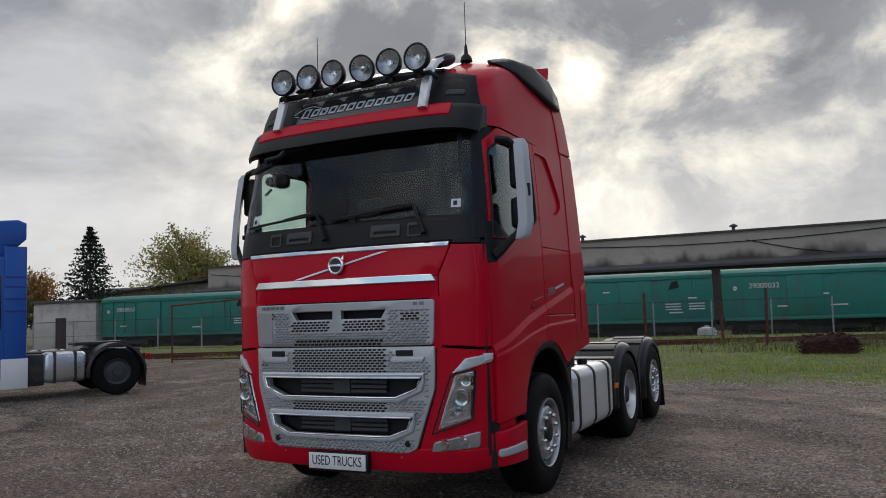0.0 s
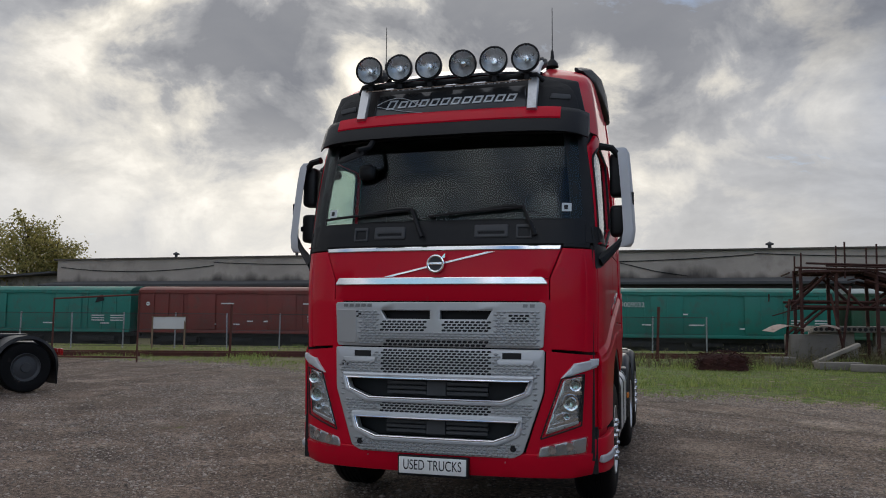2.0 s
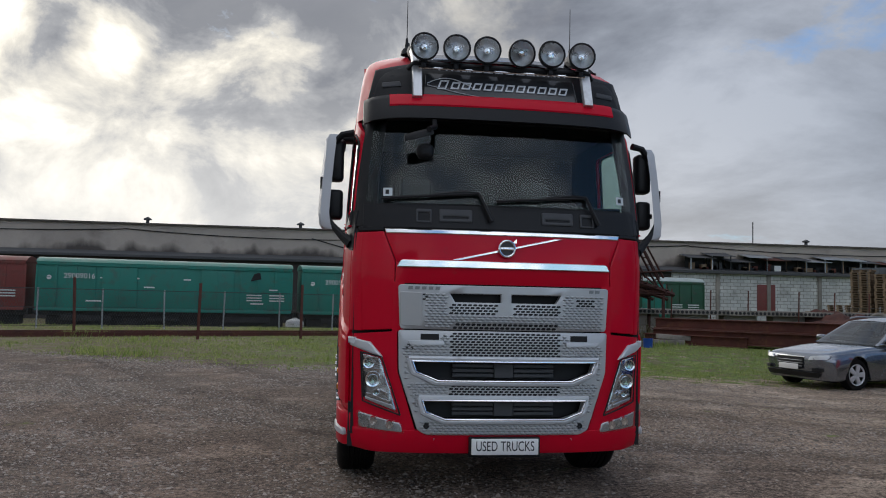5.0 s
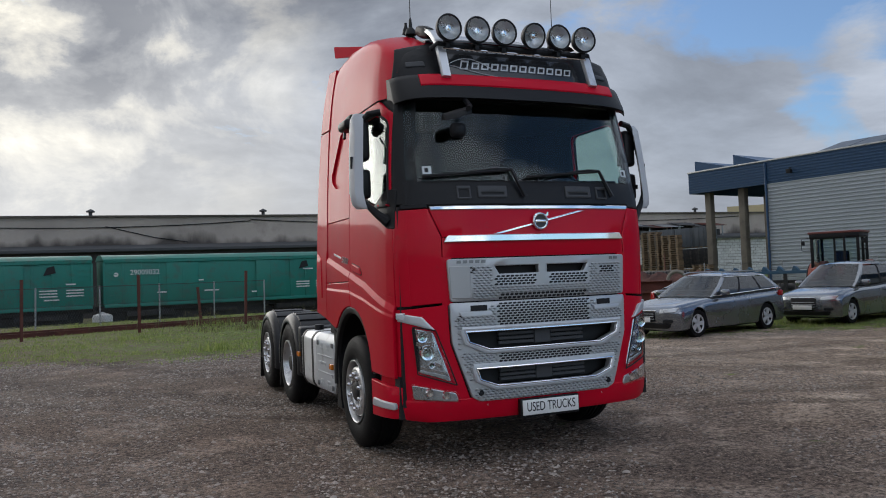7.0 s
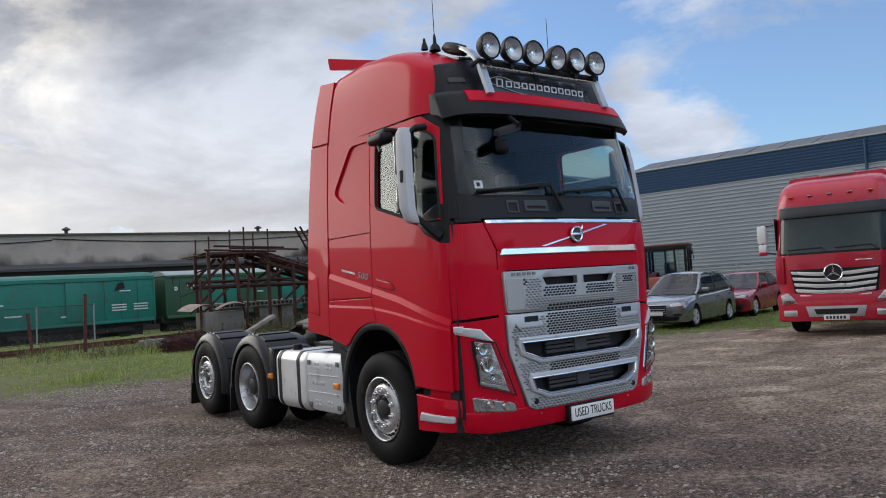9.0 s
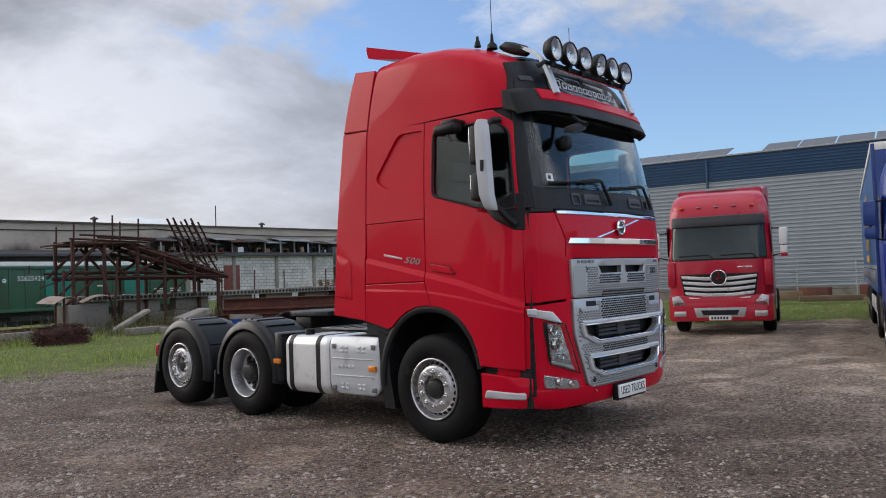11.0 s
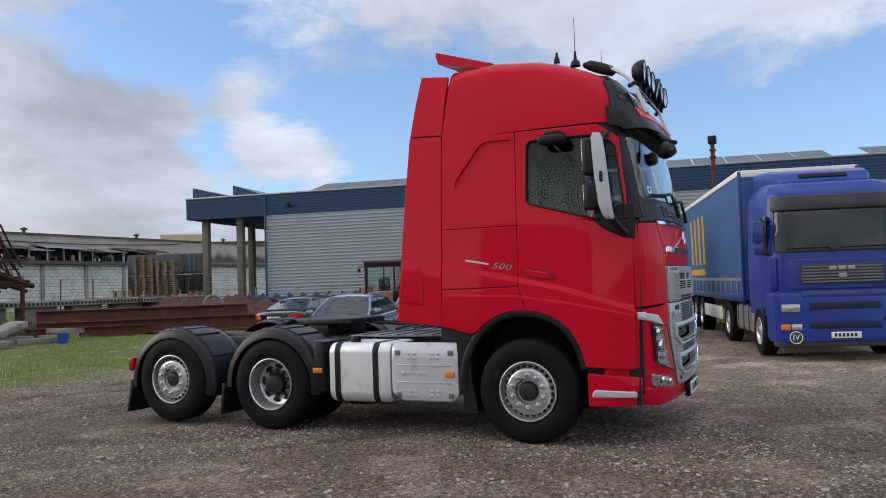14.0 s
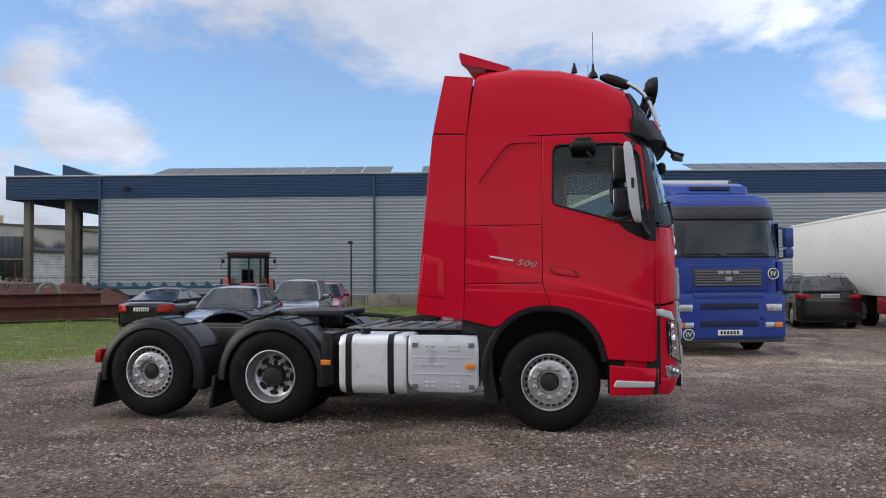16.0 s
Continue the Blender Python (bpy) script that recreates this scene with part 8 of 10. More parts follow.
    def rear(pname, poly, material, push=0.012, plabel="", thick=0.03):
        return part(pname, sheet(poly, RR(push), (), 0.08, thick, (0, 1, 0), 0.006), material, t, plabel)
    nz = nose_z
    gr = front("grille", rounded([(-hw * 0.40, nz + 0.02), (hw * 0.40, nz + 0.02), (hw * 0.32, 0.40), (-hw * 0.32, 0.40)], 0.04), SEAL, 0.012, "dark grille")
    front("grille_frame", rounded([(-hw * 0.42, nz + 0.035), (hw * 0.42, nz + 0.035), (hw * 0.42, nz + 0.012), (-hw * 0.42, nz + 0.012)], 0.008), CHROME, 0.024)
    for i in range(3):
        front("grille_bar", [(-hw * 0.36, 0.46 + i * 0.06), (hw * 0.36, 0.46 + i * 0.06), (hw * 0.36, 0.475 + i * 0.06), (-hw * 0.36, 0.475 + i * 0.06)], GALV, 0.022)
    front("lower_intake", rounded([(-hw * 0.80, 0.36), (hw * 0.80, 0.36), (hw * 0.74, 0.25), (-hw * 0.74, 0.25)], 0.03), SEAL)
    fp = part("number_plate", box(-0.26, 0.26, -0.03, -0.015, 0.40, 0.51, 0.003), WHITE, t)
    for s in (-1, 1):
        front("headlamp", rounded([(s * hw * 0.52, nz - 0.035), (s * hw * 0.90, nz - 0.01), (s * hw * 0.95, nz + 0.085), (s * hw * 0.55, nz + 0.045)], 0.02), REFLECTOR, 0.014, "clear headlamp")
        front("fog_recess", rounded([(s * hw * 0.62, 0.38), (s * hw * 0.85, 0.38), (s * hw * 0.85, 0.45), (s * hw * 0.62, 0.45)], 0.02), SEAL, 0.01)
        z0, z1 = tail
        lamp = rear("tail_lamp", rounded([(s * hw * 0.55, z0 + 0.03), (s * hw * 0.97, z0), (s * hw * 0.97, z1), (s * hw * 0.62, z1 - 0.02)], 0.03), RED_LENS, 0.016, "red tail lamp", 0.05)
        part("tail_lamp_wrap", box(min(s * hw * 0.96, s * (hw + 0.004)), max(s * hw * 0.96, s * (hw + 0.004)), length - 0.46, length - 0.27, z0 + 0.03, z1 - 0.01, 0.01), RED_LENS, t)
        ym = cabin[0] + 0.42
        part("door_mirror", box(min(s * hw * 0.93, s * (hw + 0.16)), max(s * hw * 0.93, s * (hw + 0.16)), ym, ym + 0.12, zb(ym) + 0.01, zb(ym) + 0.15, 0.045, 3), paint, t)
        for yd in (y1 + 0.75, y1 + 1.65):
            if yd < axles[1] + 0.1:
                part("door_handle", box(min(s * hw * 0.985, s * (hw + 0.022)), max(s * hw * 0.985, s * (hw + 0.022)), yd, yd + 0.17, zb(yd) - 0.20, zb(yd) - 0.165, 0.01), paint, t)
        for yd in (y0 + 0.42, y1 + 0.98, axles[1] - 0.20):
            part("door_seam", box(min(s * hw * 0.99, s * (hw + 0.002)), max(s * hw * 0.99, s * (hw + 0.002)), yd, yd + 0.008, 0.36, zb(yd) - 0.28), SEAL, t)
        if rails:
            part("roof_rail", tube([(s * hw * 0.62, a + 0.15 + (b - a - 0.3) * k / 8, roof_z + (0.0 if k in (0, 8) else 0.035)) for k in range(9)], 0.017, 6), GALV, t)
    rear("boot_seam", [(-hw * 0.75, tail[0] - 0.10), (hw * 0.75, tail[0] - 0.10), (hw * 0.75, tail[0] - 0.085), (-hw * 0.75, tail[0] - 0.085)], SEAL, 0.004)
    rear("lower_bumper", rounded([(-hw * 0.90, 0.40), (hw * 0.90, 0.40), (hw * 0.86, 0.25), (-hw * 0.86, 0.25)], 0.03), SEAL, 0.008)
    zp = tail[0] + 0.04
    pl = part("number_plate", box(-0.26, 0.26, tail_y(zp) + 0.004, tail_y(zp) + 0.02, zp, zp + 0.115, 0.003), WHITE, t)
    for i in range(6):
        part("plate_bar", box(-0.22 + i * 0.075, -0.18 + i * 0.075, tail_y(zp) + 0.021, tail_y(zp) + 0.024, zp + 0.02, zp + 0.09), BAR, pl)
    part("underbody", box(-hw * 0.7, hw * 0.7, 0.5, length - 0.5, 0.15, 0.3), SEAL, t)
    return t


def face(x, y, deg, size=1.0):
    """Nose at (x, y), pointing along deg (0 is +x)."""
    return Matrix.Translation((x, y, ground_height(x, y) - 0.005)) @ Matrix.Rotation(radians(deg - 270), 4, "Z") @ Matrix.Scale(size, 4)


ANTHRACITE = mat("anthracite_car_paint", (0.20, 0.218, 0.245), 0.24, 0.8, var=0.04, coat=1.0)
GREYCAR = mat("grey_car_paint", (0.22, 0.235, 0.25), 0.24, 0.75, var=0.04, coat=1.0)
BLACKCAR = mat("black_car_paint", (0.012, 0.013, 0.015), 0.22, var=0.05, coat=0.7)
DARKRED = mat("dark_red_car_paint", (0.30, 0.007, 0.028), 0.24, 0.3, var=0.04, coat=0.7)

car("grey_estate_car", "anthracite estate car with chrome window line parked on gravel", face(8.72, 8.98, 192.7, 1.05), ANTHRACITE, 4.7, 1.83, 2.81, 0.90,
    [(0.0, 0.62), (0.12, 0.72), (0.5, 0.80), (1.45, 0.91), (2.4, 0.94), (3.9, 1.0), (4.55, 1.0), (4.7, 0.86)], (1.42, 2.2, 4.2, 4.62), 1.46, 0.325, 0.64, (0.80, 0.97), True, True)
car("grey_compact_car", "grey tall compact car parked on gravel", face(14.35, 9.25, 192.5, 1.06), GREYCAR, 4.2, 1.76, 2.58, 0.86,
    [(0.0, 0.64), (0.12, 0.76), (0.45, 0.86), (1.1, 0.96), (2.2, 0.99), (3.5, 1.05), (4.1, 1.03), (4.2, 0.88)], (1.02, 1.82, 3.75, 4.14), 1.60, 0.32, 0.68, (0.88, 1.02), False, False, False)
car("red_hatchback_car", "dark red hatchback car parked on grass", face(18.75, 9.95, 194, 1.05), DARKRED, 4.3, 1.77, 2.6, 0.92,
    [(0.0, 0.60), (0.12, 0.70), (0.5, 0.79), (1.3, 0.90), (2.3, 0.95), (3.5, 1.02), (4.2, 1.0), (4.3, 0.84)], (1.28, 2.1, 3.65, 4.22), 1.45, 0.32, 0.66, (0.82, 0.97), False, False, False)
car("black_saloon_car", "black saloon car with red tail lamps parked on grass", face(17.75, 14.05, 4), BLACKCAR, 4.58, 1.80, 2.72, 0.92,
    [(0.0, 0.60), (0.12, 0.70), (0.5, 0.80), (1.3, 0.93), (2.4, 0.96), (3.6, 1.0), (4.4, 1.0), (4.58, 0.90)], (1.3, 2.1, 3.3, 4.1), 1.43, 0.32, 0.66, (0.68, 0.94), False, False, False)
car("black_suv_car", "black sport utility car with roof rails parked on gravel", face(16.7 + 4.6, -7.55, -1.0), BLACKCAR, 4.65, 1.89, 2.7, 0.92,
    [(0.0, 0.72), (0.12, 0.86), (0.5, 0.98), (1.15, 1.08), (2.4, 1.10), (4.0, 1.14), (4.5, 1.12), (4.65, 0.98)], (1.05, 1.85, 4.1, 4.56), 1.68, 0.36, 0.78, (0.92, 1.08), True, True, False)


def farm_tractor(m):
    t = thing("farm_tractor", "old farm tractor with a red-topped cab and orange mudguards", "tractor", m)
    orange = mat("faded_orange_paint", (0.36, 0.09, 0.06), 0.6, var=0.15, dirt=(0.2, 0.1, 0.07), dirt_amount=0.2)
    roofm = mat("faded_red_roof", (0.16, 0.055, 0.045), 0.6, var=0.15)
    part("roof", box(-0.85, 0.85, -0.1, 1.5, 2.56, 2.64, 0.03), roofm, t, "faded red cab roof")
    part("roof_frame", box(-0.8, 0.8, -0.08, 1.48, 2.40, 2.57, 0.02), BLACK_PL, t)
    for x in (-0.74, 0.74):
        for y in (0.0, 0.75, 1.4):
            part("post", box(x - 0.045, x + 0.045, y - 0.045, y + 0.045, 1.35, 2.45, 0.01), BLACK_PL, t)
        part("mudguard", loft([[(x + d, 1.0 - 0.92 * math.cos(math.pi * k / 12), 0.75 + 0.85 * math.sin(math.pi * k / 12)) for d in (-0.24, 0.24)] + [(x + d, 1.0 - 0.86 * math.cos(math.pi * k / 12), 0.75 + 0.79 * math.sin(math.pi * k / 12)) for d in (0.24, -0.24)] for k in range(13)]), orange, t, "faded orange mudguard")
        truck_wheel(t, x * 1.45, 1.0, 0.78, 0.42, 1 if x > 0 else -1, orange)
        truck_wheel(t, x * 1.15, -1.35, 0.48, 0.26, 1 if x > 0 else -1, orange)
        part("side_pane", box(x - 0.006, x + 0.006, 0.05, 1.35, 1.4, 2.42), SIDE_GLASS, t).visible_shadow = False
        part("mirror", join(tube([(x, -0.02, 2.42), (x * 1.38, -0.10, 2.42), (x * 1.42, -0.12, 2.38), (x * 1.42, -0.12, 2.02), (x * 1.38, -0.10, 1.98), (x, -0.02, 1.98)], 0.012, 6), box(x * 1.33 - 0.05, x * 1.33 + 0.05, -0.15, -0.12, 2.18, 2.34, 0.012)), BLACK_PL, t)
    part("front_pane", box(-0.70, 0.70, -0.006, 0.006, 1.4, 2.42), SIDE_GLASS, t).visible_shadow = False
    part("centre_post", box(-0.03, 0.03, -0.03, 0.03, 1.35, 2.45), BLACK_PL, t)
    part("cab_base", box(-0.8, 0.8, -0.05, 1.45, 0.85, 1.38, 0.03), BLACK_PL, t)
    part("bonnet", box(-0.35, 0.35, -1.95, -0.05, 0.75, 1.4, 0.08), orange, t)
    part("exhaust", tube([(0.42, -0.5, 1.3), (0.42, -0.5, 2.4)], 0.04, 10), BLACK_PL, t)
    part("seat", join(box(-0.25, 0.25, 0.6, 1.05, 1.35, 1.5, 0.04), box(-0.24, 0.24, 1.0, 1.1, 1.5, 1.95, 0.04)), BLACK_PL, t)
    part("axle", box(-0.8, 0.8, -1.45, -1.25, 0.4, 0.6, 0.03), FRAME, t)
    part("gear_case", box(-0.3, 0.3, -1.4, 1.3, 0.45, 0.95, 0.05), FRAME, t)
    return t


farm_tractor(Matrix.Translation((20.9, 13.7, -0.13)) @ Matrix.Rotation(radians(-62), 4, "Z") @ Matrix.Scale(1.04, 4))


def white_trailer():
    a, b = Vector((24.9, -8.25)), Vector((16.4, -9.05))
    d = (b - a).normalized()
    ang = math.atan2(d.y, d.x)
    t = thing("white_trailer", "plain white box trailer with a red underrun skirt", "trailer", Matrix.Translation((a.x, a.y, -0.13)) @ Matrix.Rotation(ang, 4, "Z"))
    L = 13.0
    part("body", box(0, L, 0, 2.5, 1.0, 3.62, 0.03), mat("white_trailer_skin", (0.75, 0.75, 0.72), 0.5, var=0.04, dirt=(0.5, 0.49, 0.46), dirt_amount=0.2), t)
    part("top_rail", box(-0.02, L, -0.03, 2.53, 3.58, 3.66, 0.01), WHITE, t)
    part("red_skirt", box(7.6, 12.5, 0.02, 0.08, 0.45, 0.98, 0.01), RED2, t, "red side skirt")
    part("chassis", box(0.3, L, 0.6, 1.9, 0.65, 0.99), FRAME, t)
    for x in (5.2, 6.5):
        w = part("wheel", turned([(0.29, 0.0), (0.4, -0.01), (0.5, 0.03), (0.5, 0.3), (0.3, 0.32)], 28, "Y", (x, 0.05, 0.5)), TYRE, t)
        part("rim", turned([(0.29, 0.01), (0.27, 0.0), (0.22, 0.03), (0.1, 0.02), (0.001, 0.0)], 24, "Y", (x, 0.05, 0.5)), RIM, w)
    return t


white_trailer()

# ---- yard clutter, fences, trees ----
def fence_y(x):
    return 31 + 0.25 * x


def wire_fence():
    f = thing("mesh_fence", "grey wire mesh fence on thin steel posts", "fence")
    d = Vector((1, 0.25, 0)).normalized()
    post = finish(join(tube([(0, 0, 0), (0, 0, 1.72)], 0.035, 8)), "post")
    post.materials.append(GALV)
    n = 31
    for i in range(n):
        x = -70 + i * 2.45
        part("post", post, None, f, "", Matrix.Translation((x, fence_y(x), 0)) @ Matrix.Rotation(radians(random.uniform(-1.5, 1.5)), 4, "Y"))
    x0, x1 = -70, -70 + (n - 1) * 2.45
    for z in (1.68, 0.9, 0.12):
        part("line_wire", tube([(x0, fence_y(x0) - 0.04, z), (x1, fence_y(x1) - 0.04, z)], 0.014 if z > 1.5 else 0.008, 4), FRAME, f)
    verts, faces = [], []
    def bar(p, q, w):
        b = len(verts)
        side = Vector((0, 0, 1)) if abs(q[2] - p[2]) < 0.01 else Vector((d.x, d.y, 0))
        for e in (p, q):
            for k in (-1, 1):
                verts.append(tuple(Vector(e) + side * w * k))
            verts.append(tuple(Vector(e) + Vector((-d.y, d.x, 0)) * w * 1.5))
        faces.extend([(b, b + 1, b + 4, b + 3), (b + 1, b + 2, b + 5, b + 4), (b + 2, b, b + 3, b + 5)])
    step, h = 0.10, 1.6
    k = int((x1 - x0) / step)
    for i in range(k):
        x = x0 + i * step
        for s in (-1, 1):                              # slanted wires that cross to diamonds
            p, q = (x, fence_y(x) - 0.05, 0.1), (x + s * 0.8, fence_y(x + s * 0.8) - 0.05, 0.1 + h)
            bar(p, q, 0.0042)
    me = bpy.data.meshes.new("wire_mesh")
    me.from_pydata(verts, [], faces)
    tagged(part("wire_mesh", me, mat("dull_wire", (0.10, 0.10, 0.10), 0.6, 0.5), f, "dull wire diamond mesh"), kind="stuff")


random.seed(3)
wire_fence()

for px, py, h, lean in ((-25.5, 15.8, 1.8, 2), (-14.2, 19.4, 2.0, 1), (-10.4, 22.0, 2.1, -2), (-6.0, 21.0, 1.95, 1), (-2.5, 21.8, 2.0, 0), (1.35, 23.7, 2.05, 2), (-0.2, 24.5, 1.5, -4)):
    t = thing("rusty_post", "rusty steel fence post standing in grass", "post", Matrix.Translation((px, py, 0)) @ Matrix.Rotation(radians(lean), 4, "Y"), "rusty posts")
    part("angle_iron", join(box(-0.05, 0.05, -0.006, 0.006, -0.05, h), box(-0.05, -0.038, -0.006, 0.08, -0.05, h)), RUST, t)
gate = thing("rusty_gate_frame", "rusty tubular gate frame by the siding", "gate", Matrix.Translation((-18.57, 15.25, 0)) @ Matrix.Rotation(radians(2.6), 4, "Z"))
for a, b in (((0, 0, 2.12), (3.3, 0, 2.26)), ((0, 0, -0.05), (0, 0, 2.15)), ((3.3, 0, -0.05), (3.3, 0, 2.35)), ((0, 0, 0.14), (3.3, 0, 0.17))):
    part("tube", tube([a, b], 0.03, 8), RUST, gate)
banner = thing("white_banner", "blank white banner tied to the wire fence", "banner", Matrix.Translation((-22.03, 25.36, 0)) @ Matrix.Rotation(radians(14), 4, "Z") @ Matrix.Diagonal((1.42, 1, 1, 1)))
part("cloth", loft([[(0.115 * i, 0.03 * math.sin(i * 0.9), 0.94 + 0.01 * math.sin(i)), (0.115 * i, 0.02 * math.sin(i * 1.1 + 1), 1.51 + 0.012 * math.cos(i))] for i in range(11)], closed=False), mat("white_cloth", (0.62, 0.61, 0.58), 0.85, var=0.06, dirt=(0.4, 0.38, 0.34), dirt_amount=0.2), banner)
part("batten", box(0.0, 1.15, -0.03, -0.01, 1.51, 1.54), WOOD, banner)
part("batten", box(0.0, 1.15, -0.03, -0.01, 0.92, 0.95), WOOD, banner)
part("stake", box(0.0, 0.05, 0.0, 0.05, -0.05, 1.55), WOOD, banner)
part("stake", box(1.1, 1.15, 0.0, 0.05, -0.05, 1.55), WOOD, banner)

# rusty conveyor truss with leaning ladders
def rusty_truss():
    t = thing("rusty_steel_truss", "tangle of rusty steel truss and scaffolding on concrete", "steel structure", Matrix.Translation((0, 26, 0)))
    OLD = mat("dark_rusted_steel", (0.060, 0.024, 0.019), 0.85, 0.15, var=0.35, scale=5, bump=0.3, bump_scale=60, dirt=(0.12, 0.05, 0.03), dirt_amount=0.3)
    top = [(6, 3.35), (9.2, 3.42), (13.6, 2.05)]

    def B(p, q, w=0.05, name="beam"):
        return part(name, tube([p, q], w, 4), OLD, t)
    for y in (0, 1.6):
        B((6.7, y, 3.45), (9.2, y, 3.46), 0.08)
        B((9.0, y, 3.42), (13.7, y, 2.0), 0.11)
        B((9.0, y, 3.12), (13.4, y, 1.80), 0.08)
        B((6.6, y, 2.1), (13.6, y, 2.02), 0.08)
        B((6.3, y, 2.32), (10.5, y, 2.28), 0.05)
        for x, zt in ((6.75, 3.6), (8.0, 3.4), (9.4, 3.5), (10.6, 2.95), (12.0, 2.5), (13.2, 2.2)):
            part("post", box(x - 0.06, x + 0.06, y - 0.06, y + 0.06, 1.2 if x in (8.0, 12.0) else 0.0, zt, 0.01), OLD, t)
        for x, u in ((6.4, 1.25), (8.9, -1.15), (9.2, 1.3), (11.9, -1.25), (12.1, 1.0)):
            B((x, y, 2.12), (x + u, y, lerp_table(top, x + u) - 0.05), 0.065)
        B((6.4, y, 1.0), (7.6, y, 2.05), 0.05)
        B((10.6, y, 1.1), (11.7, y, 2.0), 0.05)
        for x, zt in ((6.75, 4.2), (8.3, 4.6), (9.4, 4.5)):
            part("pole", tube([(x, y - 0.1, 3.2), (x + 0.02, y - 0.1, zt)], 0.035, 6), OLD, t)
    for i in range(15):
        x = 6.3 + i * 0.50
        z = lerp_table(top, x)
        B((x, -0.3, z + 0.06), (x, 1.9, z + 0.06), 0.04)
    for i in range(6):                                   # dark deck boards lying along the slope
        y = 0.02 + i * 0.27
        part("deck_board", loft([[(6.7, y + dy, 3.50 + dz), (9.15, y + dy, 3.53 + dz), (13.5, y + dy, 2.16 + dz)] for dy, dz in ((0, 0), (0.22, 0), (0.22, 0.04), (0, 0.04), (0, 0))], closed=False), OLD, t)
    for x, z in ((6.5, 3.62), (6.9, 3.78), (7.6, 3.68)):
        B((x, -0.3, z), (x + 3.2, -0.25, z - 0.12), 0.04)
    # two steep ladders of paired beams leaning over the end
    for x0 in (10.9, 11.75):
        for dy in (0.0, 0.5):
            B((x0 + 0.15, dy, 4.6), (x0 + 1.2, dy + 0.1, 2.75), 0.055)
            B((x0 + 0.5, dy, 4.45), (x0 + 1.5, dy + 0.1, 2.75), 0.05)
            B((x0 + 1.2, dy + 0.1, 2.75), (x0 + 1.6, dy + 0.1, 2.1), 0.05)
        for k in range(6):
            u = k / 5
            B((x0 + 0.3 + 1.0 * u, 0, 4.3 - 1.6 * u), (x0 + 0.3 + 1.0 * u, 0.55, 4.3 - 1.6 * u), 0.03)
    B((12.0, 0, 2.95), (13.6, 0, 3.1), 0.04)
    B((12.2, 0.5, 3.1), (13.2, 0.2, 2.2), 0.04)
    random.seed(77)
    for i in range(26):                                  # thin rods and straps caught in the frame
        x, y, z = random.uniform(5.6, 12.6), random.uniform(-0.3, 1.8), random.uniform(2.0, 3.5)
        z = min(z, lerp_table(top, x) + 0.1)
        d = Vector((random.uniform(-1, 1), random.uniform(-0.3, 0.3), random.uniform(-0.35, 0.3))) * random.uniform(0.5, 1.3)
        B((x, y, z), (x + d.x, y + d.y, z + d.z), random.uniform(0.015, 0.035), "rod")
    for i in range(9):
        x = 11.0 + 0.28 * i
        B((x, -0.2, 3.1 - 0.13 * i), (x + random.uniform(0.2, 0.5), 0.5, 3.5 - 0.13 * i), 0.02, "rod")
    for x0, dx, z in ((7.9, 0.55, 2.9), (8.1, -0.35, 2.6), (6.0, 0.3, 2.4)):             # loose bars leaning on the frame
        B((x0, -0.9, 0.0), (x0 + dx, -0.2, z), 0.05)


rusty_truss()

# row of hollow-core slabs on blocks
def hollow_slab(x, y, z, ang, n=6, w=1.2, length=3.0):
    t = thing("hollow_core_slab", "grey hollow-core concrete slab with round holes in its end", "concrete slab", Matrix.Translation((x, y, z)) @ Matrix.Rotation(ang, 4, "Z"), "stacked slabs")
    part("slab", box(0, w - 0.02, 0, length, 0, 0.24, 0.008), CONCRETE, t)
    for i in range(n):
        part("hole", turned([(0.001, -0.004), (0.068, -0.004), (0.074, 0.0)], 14, "Y", (w * (i + 0.5) / n, 0, 0.12)), DARKHOLE, t)


for i in range(15):
    x = 7.4 + i * 1.2
    hollow_slab(x, 27.6 - 0.05 * i, 1.12, radians(-2.4))
for i in range(8):
    x = 7.2 + i * 2.4
    t = thing("concrete_block", "weathered grey concrete foundation block", "concrete block", Matrix.Translation((x, 27.9 - 0.1 * i, 0)) @ Matrix.Rotation(radians((i * 37) % 9 - 4), 4, "Z"), "concrete blocks")
    part("block", box(0, 1.9, 0, 0.7, 0, 0.56, 0.03), CONCRETE, t)
    part("top_block", box(0.1, 1.75, 0.05, 0.65, 0.561, 1.115, 0.03), CONCRETE, t)
t = thing("concrete_block", "large pale concrete block leaning by the truss", "concrete block", Matrix.Translation((6.2, 25.2, 0)) @ Matrix.Rotation(radians(8), 4, "Z"))
part("block", box(0, 1.7, 0, 0.8, 0, 1.05, 0.04), CONCRETE, t)
